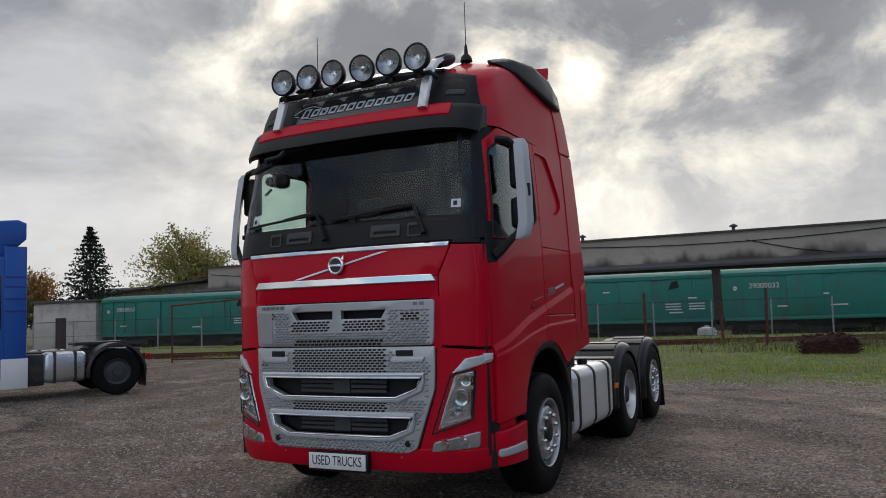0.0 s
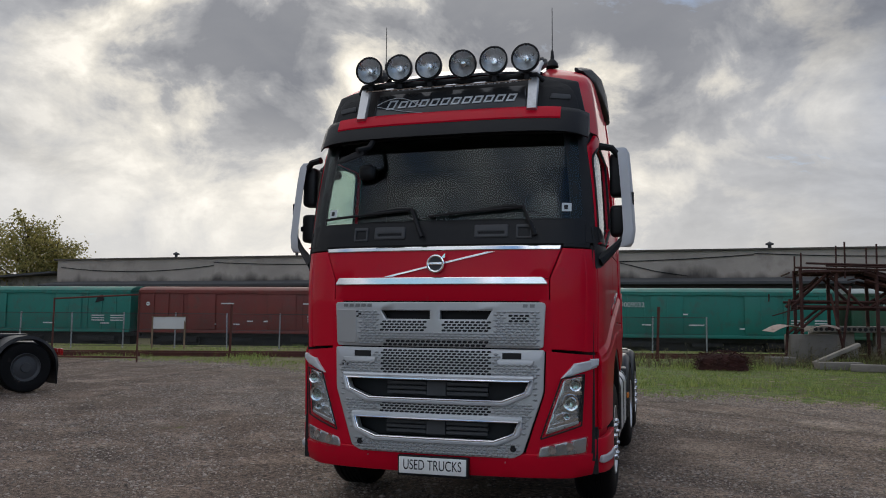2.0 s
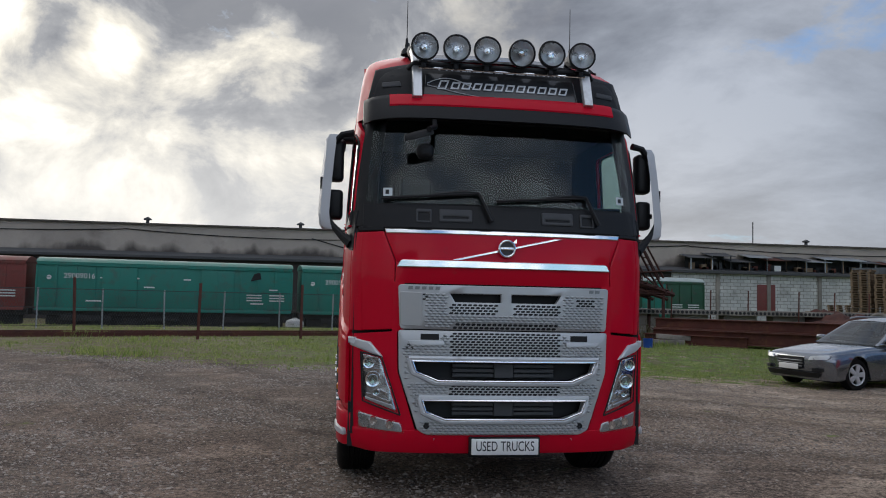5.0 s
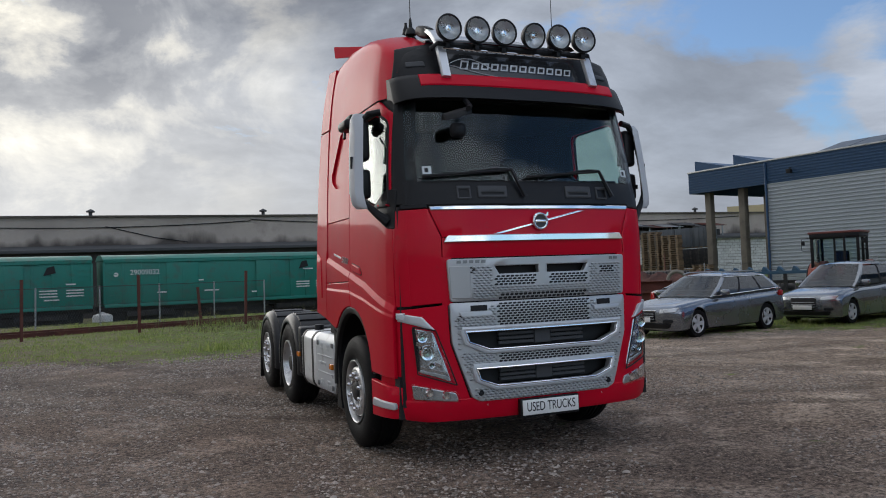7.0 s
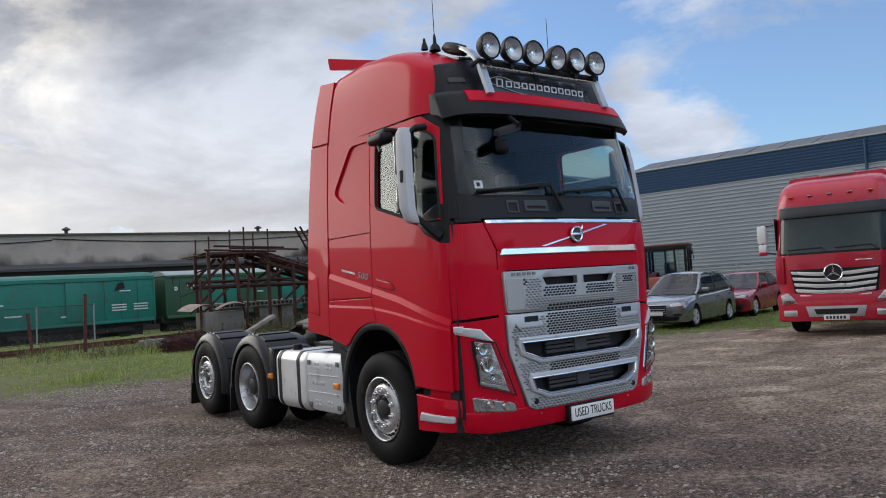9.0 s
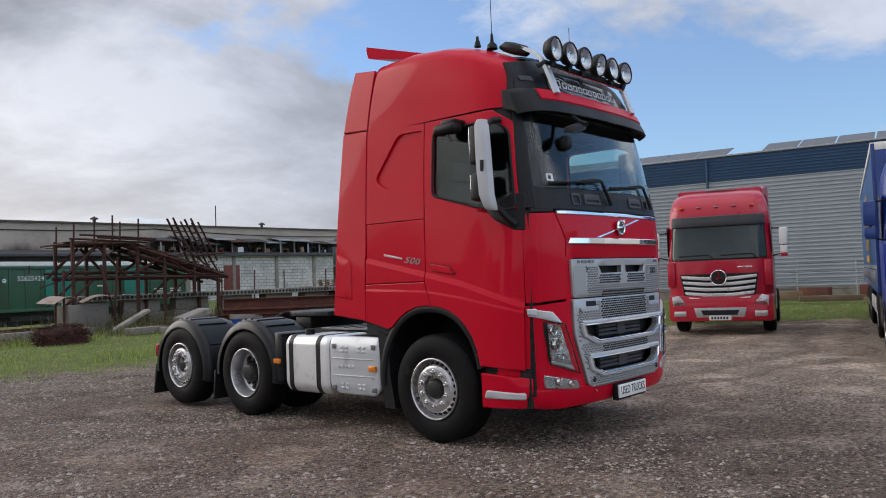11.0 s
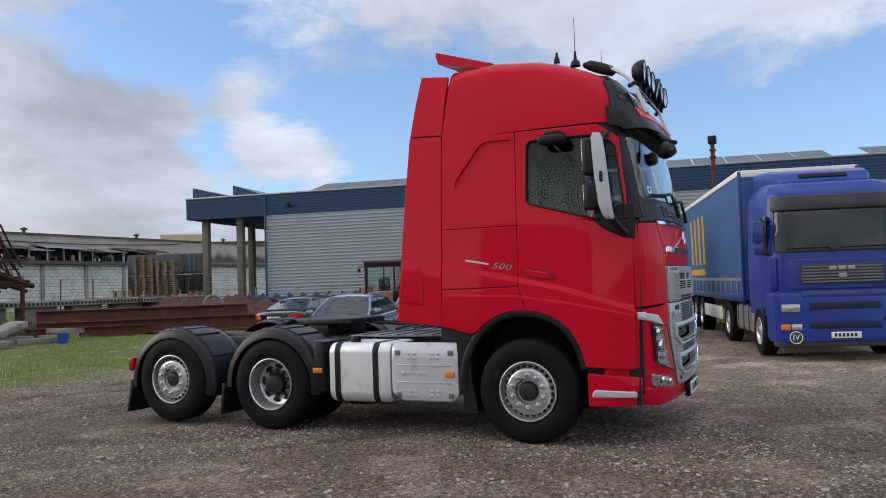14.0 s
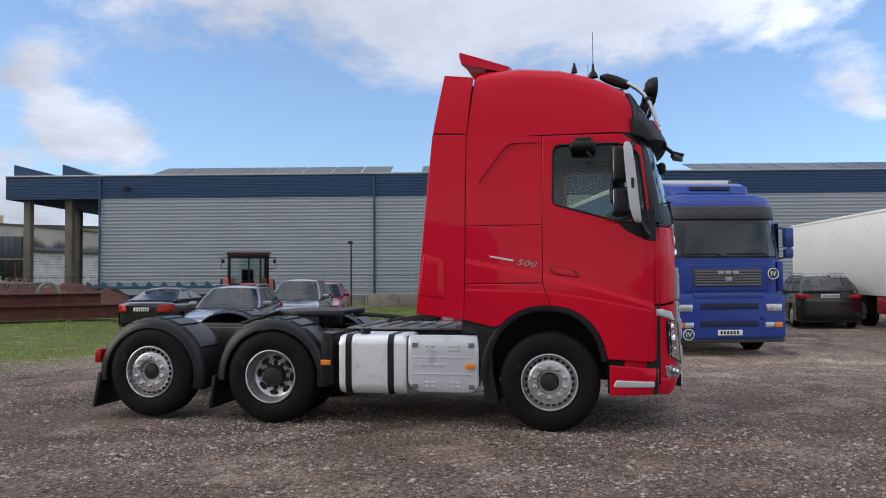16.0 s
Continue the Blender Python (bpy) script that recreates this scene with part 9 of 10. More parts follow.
for x, y, z, sx, sy, sz, rx, ry, rz in ((6.4, 20.6, 0.0, 1.9, 0.7, 0.24, 0, 0, 10), (7.2, 20.1, 0.0, 1.5, 0.6, 0.22, 0, 0, -12), (8.9, 21.4, 0.24, 2.0, 0.9, 0.22, 0, -12, 18), (8.9, 21.5, 0.0, 2.2, 1.0, 0.22, 0, 0, 12), (9.0, 20.6, 0.0, 1.7, 0.5, 0.2, 0, 0, -20),
                                        (6.55, 22.2, 0.05, 2.3, 0.4, 0.12, 0, -24, 10), (10.8, 21.6, 0.0, 2.0, 0.6, 0.2, 0, 0, 5), (11.2, 21.9, 0.22, 1.9, 0.5, 0.2, 0, 3, -8), (5.2, 22.3, 0.0, 1.2, 0.8, 0.3, 0, 0, 20), (3.2, 23.2, 0.0, 1.6, 0.5, 0.25, 0, 0, 15)):
    sx, sy = 0.72 * sx, 0.72 * sy
    t = thing("concrete_slab", "broken grey concrete slab lying in grass", "concrete slab", Matrix.Translation((x, y, z)) @ Euler((radians(rx), radians(ry), radians(rz))).to_matrix().to_4x4(), "broken slabs")
    part("slab", box(0, sx, 0, sy, 0 if ry <= 0 else 0.02, sz, 0.02), CONCRETE, t)
# old sheet metal bits by the block
for x, y, rz in ((5.6, 25.0, 20), (6.6, 24.9, -15)):
    t = thing("bent_sheet", "bent rusty roofing sheet resting on the block", "sheet metal", Matrix.Translation((x, y, 1.12)) @ Matrix.Rotation(radians(rz), 4, "Z"))
    part("sheet", loft([[(0.15 * i, 0, 0.25 * math.sin(i * 0.32)), (0.15 * i, 0.9, 0.25 * math.sin(i * 0.32) + 0.05), (0.15 * i, 0.9, 0.25 * math.sin(i * 0.32) + 0.06), (0.15 * i, 0, 0.25 * math.sin(i * 0.32) + 0.012)] for i in range(9)]), mat("pale_rust_sheet", (0.33, 0.26, 0.22), 0.75, var=0.2, dirt=(0.15, 0.07, 0.04), dirt_amount=0.4), t)

# blue bucket
t = thing("blue_bucket", "blue plastic barrel standing in grass", "bucket", Matrix.Translation((9.9, 19.75, 0)) @ Matrix.Scale(0.78, 4))
part("body", turned([(0.001, 0.01), (0.20, 0.01), (0.23, 0.40), (0.24, 0.42), (0.22, 0.42), (0.19, 0.03), (0.001, 0.03)], 20, "Z"), mat("blue_plastic", (0.015, 0.07, 0.33), 0.5), t)

# white drum and sack lying by the railway
t = thing("white_drum", "dirty white plastic drum by the railway fence", "drum", FAR @ Matrix.Translation((-3.05, 34.8, -0.52)))
part("body", turned([(0.001, 0.0), (0.40, 0.0), (0.46, 0.12), (0.47, 0.72), (0.40, 0.84), (0.2, 0.9), (0.001, 0.9)], 20, "Z"), mat("dirty_white_plastic", (0.42, 0.42, 0.41), 0.6, var=0.1, dirt=(0.2, 0.19, 0.17), dirt_amount=0.3), t)
part("lid", turned([(0.001, 0.98), (0.12, 0.97), (0.14, 0.9)], 16, "Z"), mat("dirty_white_plastic", (0.42, 0.42, 0.41), 0.6), t)
t = thing("white_sack", "crumpled white sack lying in grass", "sack", FAR @ Matrix.Translation((0.7, 35.2, -0.52)))
part("cloth", loft([[(0.16 * i, 0.3 * math.cos(a) * math.sin(math.pi * (i + 0.6) / 8.2), max(0.0, 0.18 + 0.2 * math.sin(a) * math.sin(math.pi * (i + 0.6) / 8.2) + 0.04 * math.sin(i * 2.3 + a))) for a in [2 * math.pi * k / 10 for k in range(10)]] for i in range(8)]), mat("white_cloth", (0.62, 0.61, 0.58), 0.85), t)

# long rusty I-beams
def i_beam(p, q, z, h=0.42, w=0.3):
    d = Vector((q[0] - p[0], q[1] - p[1], 0))
    t = thing("rusty_steel_beam", "long rusty steel I-beam stacked on the grass", "steel beam", Matrix.Translation((p[0], p[1], z)) @ Matrix.Rotation(math.atan2(d.y, d.x), 4, "Z"), "stacked beams")
    poly = [(-w / 2, 0), (w / 2, 0), (w / 2, 0.03), (0.012, 0.04), (0.012, h - 0.04), (w / 2, h - 0.03), (w / 2, h), (-w / 2, h), (-w / 2, h - 0.03), (-0.012, h - 0.04), (-0.012, 0.04), (-w / 2, 0.03)]
    part("beam", prism(poly, "X", 0, d.length), RUST, t)


i_beam((11.5, 23.05), (16.9, 17.0), 0.10, 0.5)
i_beam((12.7, 22.9), (17.2, 17.6), 0.10)
i_beam((13.1, 23.2), (17.6, 17.9), 0.10)
i_beam((11.7, 23.3), (16.7, 17.6), 0.604, 0.42)
i_beam((13.3, 22.2), (17.0, 18.0), 0.604, 0.42)
i_beam((11.2, 23.2), (13.9, 20.1), 0.0, 0.4)
for u in (0.15, 0.8):
    x, y = 12.3 + 4.5 * u, 22.6 - 5.3 * u
    t = thing("wooden_sleeper", "dark wooden sleeper under steel beams", "timber", Matrix.Translation((x, y, 0)) @ Matrix.Rotation(radians(40), 4, "Z"), "sleepers")
    part("timber", box(-0.3, 1.3, -0.1, 0.1, 0.0, 0.1, 0.01), WOOD, t)

# heap of rusty mesh
random.seed(8)
verts, faces = [], []
for i in range(900):
    a, r = random.uniform(0, 6.28), random.random() ** 0.5
    c = Vector((3.35 + 0.85 * r * math.cos(a), 19.0 + 0.5 * r * math.sin(a), 0.62 * (1 - 0.55 * r ** 4) * random.random() ** 0.6))
    d = Vector((random.uniform(-1, 1), random.uniform(-1, 1), random.uniform(-0.4, 0.5))) * 0.14
    s = Vector((random.uniform(-1, 1), random.uniform(-1, 1), random.uniform(-1, 1))).normalized() * 0.012
    b = len(verts)
    verts += [tuple(c - d - s), tuple(c - d + s), tuple(c + d + s), tuple(c + d - s)]
    faces.append((b, b + 1, b + 2, b + 3))
me = bpy.data.meshes.new("scrap_heap")
me.from_pydata(verts, [], faces)
heap = thing("scrap_heap", "heap of dark rusty wire scrap in the grass", "scrap heap", kind="stuff")
part("wire_tangle", me, mat("dark_rust", (0.055, 0.018, 0.014), 0.9, var=0.3), heap)
part("heap_core", turned([(0.001, 0.52), (0.4, 0.5), (0.62, 0.35), (0.72, 0.0)], 14, "Z"), mat("dark_rust", (0.055, 0.018, 0.014), 0.9), heap, "", Matrix.Translation((3.35, 19.0, 0)) @ Matrix.Diagonal((1.1, 0.6, 1, 1)))

# long mound of rusty swarf behind the beams
def rust_mound():
    nx, ny = 60, 26
    verts = []
    for j in range(ny + 1):
        for i in range(nx + 1):
            u, v = i / nx, j / ny
            h = math.sin(math.pi * v) ** 0.7 * min(1.0, 5 * u, 5 * (1 - u)) ** 0.8 * (1.75 - 0.75 * u)
            h *= 0.85 + 0.4 * noise.noise((u * 7, v * 3, 4)) + 0.16 * noise.noise((u * 26, v * 10, 1))
            verts.append((10.0 * u + 0.1 * noise.noise((u * 40, v * 20, 7)), 3.4 * v, max(0.0, h) - 0.02))
    faces = [(j * (nx + 1) + i, j * (nx + 1) + i + 1, (j + 1) * (nx + 1) + i + 1, (j + 1) * (nx + 1) + i) for j in range(ny) for i in range(nx)]
    me = bpy.data.meshes.new("mound")
    me.from_pydata(verts, [], faces)
    t = thing("rust_mound", "long mound of rusty metal swarf behind steel beams", "scrap heap", Matrix.Translation((19.0, 28.2, 0)) @ Matrix.Rotation(radians(-47), 4, "Z"))
    part("mound", me, mat("rusty_swarf", (0.105, 0.045, 0.035), 0.9, var=0.4, scale=8, bump=0.8, bump_scale=25, dirt=(0.05, 0.032, 0.028), dirt_amount=0.4, dirt_scale=2.5), t)
    ring = [(5.2 + 0.42 * math.cos(math.pi * k / 10), -0.25, 0.9 + 0.42 * math.sin(math.pi * k / 10)) for k in range(11)]
    part("pipe_ring", tube(ring, 0.09, 8), CONCRETE, t, "half-buried grey pipe ring")


rust_mound()

# pallets and grey containers behind the canopy
def pallet_stack(x, y, n, ang):
    t = thing("pallet_stack", "tall stack of weathered wooden pallets", "pallets", Matrix.Translation((x, y, 0)) @ Matrix.Rotation(ang, 4, "Z"), "pallet stacks")
    for k in range(n):
        z, dx = 0.15 * k, random.uniform(-0.05, 0.05)
        p = part("pallet", PALLET[0], None, t, "", Matrix.Translation((dx, 0, z)))
        for xx in (0, 1.06):
            part("block", PALLET[1], None, p, "", Matrix.Translation((xx, 0, 0)))
        for yy in (0, 0.17, 0.35, 0.52, 0.7):
            part("top_board", PALLET[2], None, p, "", Matrix.Translation((0, yy, 0.12)))
        for yy in (0, 0.35, 0.7):
            part("bottom_board", PALLET[2], None, p, "", Matrix.Translation((0, yy, -0.001)))


def plain(bm, name, material):
    me = finish(bm, name)
    me.materials.append(material)
    return me


PALLET = (plain(box(0.53, 0.67, 0, 0.8, 0.022, 0.118), "pallet", WOOD), plain(box(0, 0.14, 0, 0.8, 0.022, 0.118), "block", WOOD), plain(box(0, 1.2, 0, 0.1, 0, 0.021), "board", WOOD))
for x, y, n, a in ((31.2, 38.6, 27, -1.0), (31.9, 37.3, 25, -1.08), (30.3, 39.6, 12, -0.9), (33.0, 35.6, 11, -1.1), (29.8, 41.2, 9, -0.8)):
    pallet_stack(x, y, n, a)
SLATE = mat("slate_container_paint", (0.10, 0.115, 0.13), 0.55, var=0.12, dirt=(0.15, 0.1, 0.08), dirt_amount=0.15, random_tint=0.15)
for i in range(4):
    x, y = 33.3 + 0.55 * i, 41.4 - 1.25 * i
    for z0, h, paint in ((0.0, 1.35, WOOD), (1.4, 1.4, FRAME), (2.85, 1.45, SLATE)):
        t = thing("storage_crate", "grey and brown storage crates stacked behind the canopy", "crate", Matrix.Translation((x, y, z0)) @ Matrix.Rotation(radians(-66 + (i * 7) % 5), 4, "Z"), "crates")
        part("body", box(0, 1.30, 0, 1.2, 0.1, h, 0.02), paint, t)
        for k in range(4):
            part("slat", box(0.02 + k * 0.36, 0.14 + k * 0.36, -0.035, -0.002, 0.02, h, 0.006), paint, t)
        part("skid", box(0, 1.3, 0.1, 0.3, 0, 0.099), WOOD, t)
# low sheds and junk on the warehouse lean-to roof
random.seed(21)
for i in range(15):
    x = 29.5 + i * 1.75 + random.uniform(-0.2, 0.2)
    t = thing("roof_junk", "old boards, frames and sheets heaped on the lean-to roof", "junk", FAR @ Matrix.Translation((x, WH_Y + 0.3, 4.6)), "roof junk")
    w, h = random.uniform(1.4, 2.1), random.uniform(0.8, 1.35)
    for px in (0.0, w):
        part("prop", box(px, px + 0.09, 0.0, 0.09, 0, h), random.choice((WOOD, GALV, FRAME)), t)
    part("sheet_roof", prism([(-0.35, h - 0.1), (-0.35, h - 0.06), (1.6, h + 0.32), (1.6, h + 0.28)], "X", -0.3, w + 0.35), random.choice((ROOFING, RUST, GALV, ROOFING)), t)
    # near-black backing puts in the darkness below the sheet roof
    part("board", box(0.05, w, 1.2, 1.26, 0.1, h + 0.1), DARKHOLE, t, "backing coloured as the shade under the sheet roof")
    for k in range(3):
        px, ph = random.uniform(0.1, w - 0.5), random.uniform(0.25, 0.7)
        part("stored_piece", box(px, px + random.uniform(0.25, 0.7), 0.3, 0.8, 0.08, 0.08 + ph, 0.02), random.choice((FRAME, WOOD, WHITE, RUST, DARKHOLE)), t)

# blue farm implement and wire fence before the shed
t = thing("farm_implement", "long blue folding farm harrow parked before the shed", "farm implement", Matrix.Translation((24.5, 25.0, 0)) @ Matrix.Rotation(radians(-60), 4, "Z"))
TEAL = mat("faded_teal_paint", (0.035, 0.09, 0.15), 0.55, var=0.15, dirt=(0.1, 0.08, 0.07), dirt_amount=0.2)
part("main_beam", box(0, 8.5, 0, 0.15, 1.0, 1.15, 0.01), TEAL, t)
part("low_beam", box(0, 8.5, 0.3, 0.45, 0.55, 0.7, 0.01), FRAME, t)
for i in range(12):
    part("body", prism([(0.2 + i * 0.7, 1.15), (0.55 + i * 0.7, 1.15), (0.40 + i * 0.7, 1.33), (0.30 + i * 0.7, 1.38), (0.25 + i * 0.7, 1.25)], "Y", 0, 0.35, 0.01), TEAL, t)
    part("tine", tube([(0.3 + i * 0.7, 0.3, 0.6), (0.35 + i * 0.7, 0.1, 0.3), (0.3 + i * 0.7, -0.05, 0.02)], 0.03, 6), FRAME, t)
for i in range(7):
    part("frame_bar", tube([(0.3 + i * 1.15, 0.55, 0.25 + 0.08 * (i % 3)), (1.7 + i * 1.1, 0.75, 0.62 + 0.1 * (i % 2))], 0.06, 6), FRAME, t)
    part("roller", turned([(0.001, 0.0), (0.24, 0.0), (0.26, 0.05), (0.26, 0.85), (0.24, 0.9), (0.001, 0.9)], 14, "X", (0.2 + i * 1.15, 0.75, 0.27)), FRAME, t, "black ribbed roller")
for i in range(3):
    part("stand", box(0.4 + i * 3.6, 0.55 + i * 3.6, 0.1, 0.25, 0, 1.0), FRAME, t)
f = thing("yard_fence", "low wire fence on steel posts before the shed", "fence", Matrix.Translation((27.5, 34.0, 0)) @ Matrix.Rotation(radians(-80), 4, "Z"))
for i in range(22):
    part("post", tube([(i * 2.5, 0, 0), (i * 2.5, 0, 1.7)], 0.03, 6), GALV, f)
for z in (1.6, 1.2, 0.8, 0.4):
    part("line_wire", tube([(0, 0, z), (52.5, 0, z)], 0.01, 4), FRAME, f)
part("bottom_board", box(0, 52.5, 0.05, 0.09, 0, 0.5), CONCRETE, f, "grey concrete bottom board")
f = thing("slab_fence", "tall thin steel stakes along the slab row", "fence", Matrix.Translation((14, 27.0, 0)), "stakes")
for i in range(6):
    part("stake", tube([(i * 2.1, 0.4 * (i % 3), 0.0), (i * 2.1 + 0.05, 0.4 * (i % 3), 2.3)], 0.03, 6), RUST, f)
# scrap timber along the shed
random.seed(5)
for i in range(14):
    x, y = 29.5 + random.uniform(-1, 1), 8.5 - i * 1.3
    t = thing("scrap_plank", "weathered scrap timber lying by the shed", "timber", Matrix.Translation((x, y, 0)) @ Matrix.Rotation(radians(random.uniform(60, 120)), 4, "Z"), "scrap timber")
    part("plank", box(0, random.uniform(1, 3), 0, 0.25, 0, random.uniform(0.15, 0.7), 0.01), random.choice((WOOD, RUST, CONCRETE)), t)
t = thing("lamp_post", "thin black yard lamp post", "lamp post", Matrix.Translation((30.5, 12.4, 0)))
part("pole", tube([(0, 0, 0), (0, 0, 3.3)], 0.04, 8), BLACK_PL, t)
part("head", box(-0.3, 0.12, -0.08, 0.08, 3.28, 3.42, 0.02), BLACK_PL, t)
t = thing("yard_post", "tall dark rusty steel post with clamps beside the shed", "post", Matrix.Translation((32.0, 1.18, -0.13)))
part("pole", tube([(0, 0, 0), (0, 0, 8.1)], 0.10, 10), RUST, t)
for z in (6.9, 7.4, 7.75):
    part("clamp", box(-0.15, 0.15, -0.15, 0.15, z, z + 0.10, 0.02), RUST, t)
part("head", box(-0.20, 0.20, -0.20, 0.20, 8.1, 8.5, 0.05), BLACK_PL, t)

# yellow flats far away
t = thing("apartment_building", "pale yellow flat-roofed apartment block far off", "building", Matrix.Translation((88, 100, 0)) @ Matrix.Rotation(radians(-47), 4, "Z"))
YEL = mat("pale_yellow_plaster", (0.52, 0.44, 0.26), 0.85, var=0.08, scale=1)
part("wall", box(0, 40, 0, 10, 0, 9.6), YEL, t)
part("roof", box(-0.4, 40.4, -0.4, 10.4, 9.604, 10.0), ROOFING, t)
part("stair_tower", box(6, 13, 1, 8, 10.004, 11.4), YEL, t)
for i in range(13):
    for j in range(3):
        part("window", box(1.2 + i * 3, 2.8 + i * 3, -0.06, -0.004, 1.2 + j * 3.2, 2.8 + j * 3.2), FAR_GLASS, t)

# grey shed at the far end of the railway
t = thing("small_shed", "small grey block-built hut with a flat roof", "shed", FAR @ Matrix.Translation((-53.8, 34.6, -0.55)) @ Matrix.Rotation(radians(8.5), 4, "Z"))
part("wall", box(0, 6.0, 0, 5, -0.2, 3.75, 0.02), mat("stained_plaster", (0.50, 0.45, 0.42), 0.85, var=0.15, scale=2, dirt=(0.22, 0.2, 0.18), dirt_amount=0.35, dirt_scale=0.8), t)
part("roof", box(-0.2, 6.2, -0.2, 5.2, 3.754, 3.95, 0.02), ROOFING, t)
part("door", box(2.2, 3.2, -0.05, -0.004, 0.1, 2.6, 0.01), DARKHOLE, t, "dark doorway")


# ---- trees and grass ----
def leaf_mat(name, a, b, through_light=0.45):
    m = bpy.data.materials.new(name)
    m.use_nodes = True
    nt = m.node_tree
    bs = nt.nodes["Principled BSDF"]
    g, r = nt.nodes.new("ShaderNodeNewGeometry"), nt.nodes.new("ShaderNodeValToRGB")
    r.color_ramp.elements[0].color, r.color_ramp.elements[1].color = (*a, 1), (*b, 1)
    nt.links.new(g.outputs["Random Per Island"], r.inputs[0])
    nt.links.new(r.outputs[0], bs.inputs["Base Color"])
    bs.inputs["Roughness"].default_value = 0.7
    if through_light:
        tl, mx = nt.nodes.new("ShaderNodeBsdfTranslucent"), nt.nodes.new("ShaderNodeMixShader")
        nt.links.new(r.outputs[0], tl.inputs[0])
        mx.inputs[0].default_value = through_light
        nt.links.new(bs.outputs[0], mx.inputs[1])
        nt.links.new(tl.outputs[0], mx.inputs[2])
        nt.links.new(mx.outputs[0], nt.nodes["Material Output"].inputs[0])
    return m


BARK = mat("bark", (0.10, 0.08, 0.065), 0.9, var=0.3, bump=0.3)


def leaf_cloud(points, size, flat=0.0):
    verts, faces = [], []
    for p in points:
        u = Vector((random.gauss(0, 1), random.gauss(0, 1), random.gauss(0, 1) * (1 - flat))).normalized()
        v = u.cross(Vector((random.gauss(0, 1), random.gauss(0, 1), random.gauss(0, 1)))).normalized()
        s = size * random.uniform(0.6, 1.3)
        b = len(verts)
        verts += [tuple(p - u * s), tuple(p + v * s * 0.5), tuple(p + u * s), tuple(p - v * s * 0.5)]
        faces.append((b, b + 1, b + 2, b + 3))
    me = bpy.data.meshes.new("crown")
    me.from_pydata(verts, [], faces)
    return me


def broadleaf(name, label, x, y, h, spread, mat_leaf, seed, base=0.0, n=90, droop=0.25):
    random.seed(seed)
    t = thing(name, label, "tree", FAR @ Matrix.Translation((x, y, base)))
    part("trunk", tube([(0, 0, 0), (0.1, 0, h * 0.25), (0.0, 0.1, h * 0.5), (0.2, 0, h * 0.85)], [0.28, 0.22, 0.15, 0.04], 8), BARK, t)
    pts = []
    for i in range(n):
        a = random.uniform(0, 2 * math.pi)
        z0 = h * random.uniform(0.22, 0.8)
        k = math.sin(math.pi * min(1, (z0 / h) * 0.95 + 0.12)) ** 0.8
        L = spread * k * random.uniform(0.5, 1.1)
        tip = Vector((math.cos(a) * L, math.sin(a) * L, z0 + h * random.uniform(0.02, 0.18)))
        root = Vector((0, 0, z0 * 0.85))
        midp = root.lerp(tip, 0.55) + Vector((0, 0, 0.06 * h))
        if i % 4 == 0:
            part("limb", tube([root, midp, tip], [0.07, 0.045, 0.015], 5), BARK, t)
        for j in range(70):
            u = random.uniform(0.3, 1.08)
            c = root.lerp(midp, u / 0.55) if u < 0.55 else midp.lerp(tip, (u - 0.55) / 0.45)
            pts.append(c + Vector((random.gauss(0, 0.32), random.gauss(0, 0.32), random.gauss(-droop, 0.35))))
    tagged(part("crown", leaf_cloud(pts, 0.17), mat_leaf, t), kind="stuff")


BIRCH = leaf_mat("birch_leaf", (0.18, 0.18, 0.05), (0.46, 0.37, 0.12))
AUTUMN = leaf_mat("autumn_leaf", (0.26, 0.13, 0.04), (0.45, 0.26, 0.09))
OLIVE = leaf_mat("bush_leaf", (0.05, 0.075, 0.022), (0.12, 0.12, 0.035))
broadleaf("birch_tree", "birch tree with thinning yellow-green leaves behind the warehouse", -66.0, 62.5, 14.0, 5.8, BIRCH, 2, n=125, droop=0.5)
broadleaf("birch_tree", "small birch tree with thinning leaves behind the warehouse", -63.2, 64.0, 12.2, 4.6, BIRCH, 6, n=90, droop=0.4)
broadleaf("autumn_tree", "small tree with orange autumn leaves", -69.5, 46.5, 7.6, 2.6, AUTUMN, 9, n=60)
broadleaf("green_bush", "dense olive green bush behind the fence", -66.5, 41.5, 5.0, 2.6, OLIVE, 12, n=60)
broadleaf("green_bush", "dense olive green bush behind the fence", -72.5, 41.0, 5.6, 3.0, OLIVE, 13, n=60)


def spruce(x, y, h, r, seed):
    random.seed(seed)
    t = thing("spruce_tree", "dark green spruce with drooping tiered branches", "tree", FAR @ Matrix.Translation((x, y, 0)))
    part("trunk", tube([(0, 0, 0), (0, 0, h * 0.5), (0, 0, h)], [0.25, 0.13, 0.02], 8), BARK, t)
    pts = []
    tiers = 26
    for i in range(tiers):
        u = i / (tiers - 1)
        z = h * (0.12 + 0.86 * u)
        L = r * (1 - u) ** 0.85 + 0.12
        m = int(13 - 7 * u)
        for k in range(m):
            a = 2 * math.pi * (k + random.random()) / m
            l2 = L * random.uniform(0.72, 1.12)
            for j in range(34):
                v = random.random() ** 0.7
                sag = -0.25 * l2 * v + 0.16 * l2 * v * v
                pts.append(Vector((math.cos(a) * l2 * v + random.gauss(0, 0.09), math.sin(a) * l2 * v + random.gauss(0, 0.09), z + sag + random.gauss(0, 0.07) - 0.12 * random.random())))
    tagged(part("crown", leaf_cloud(pts, 0.15, 0.3), leaf_mat("spruce_needle", (0.010, 0.022, 0.014), (0.028, 0.050, 0.030)), t), kind="stuff")


spruce(-58.7, 43.9, 10.6, 4.2, 5)


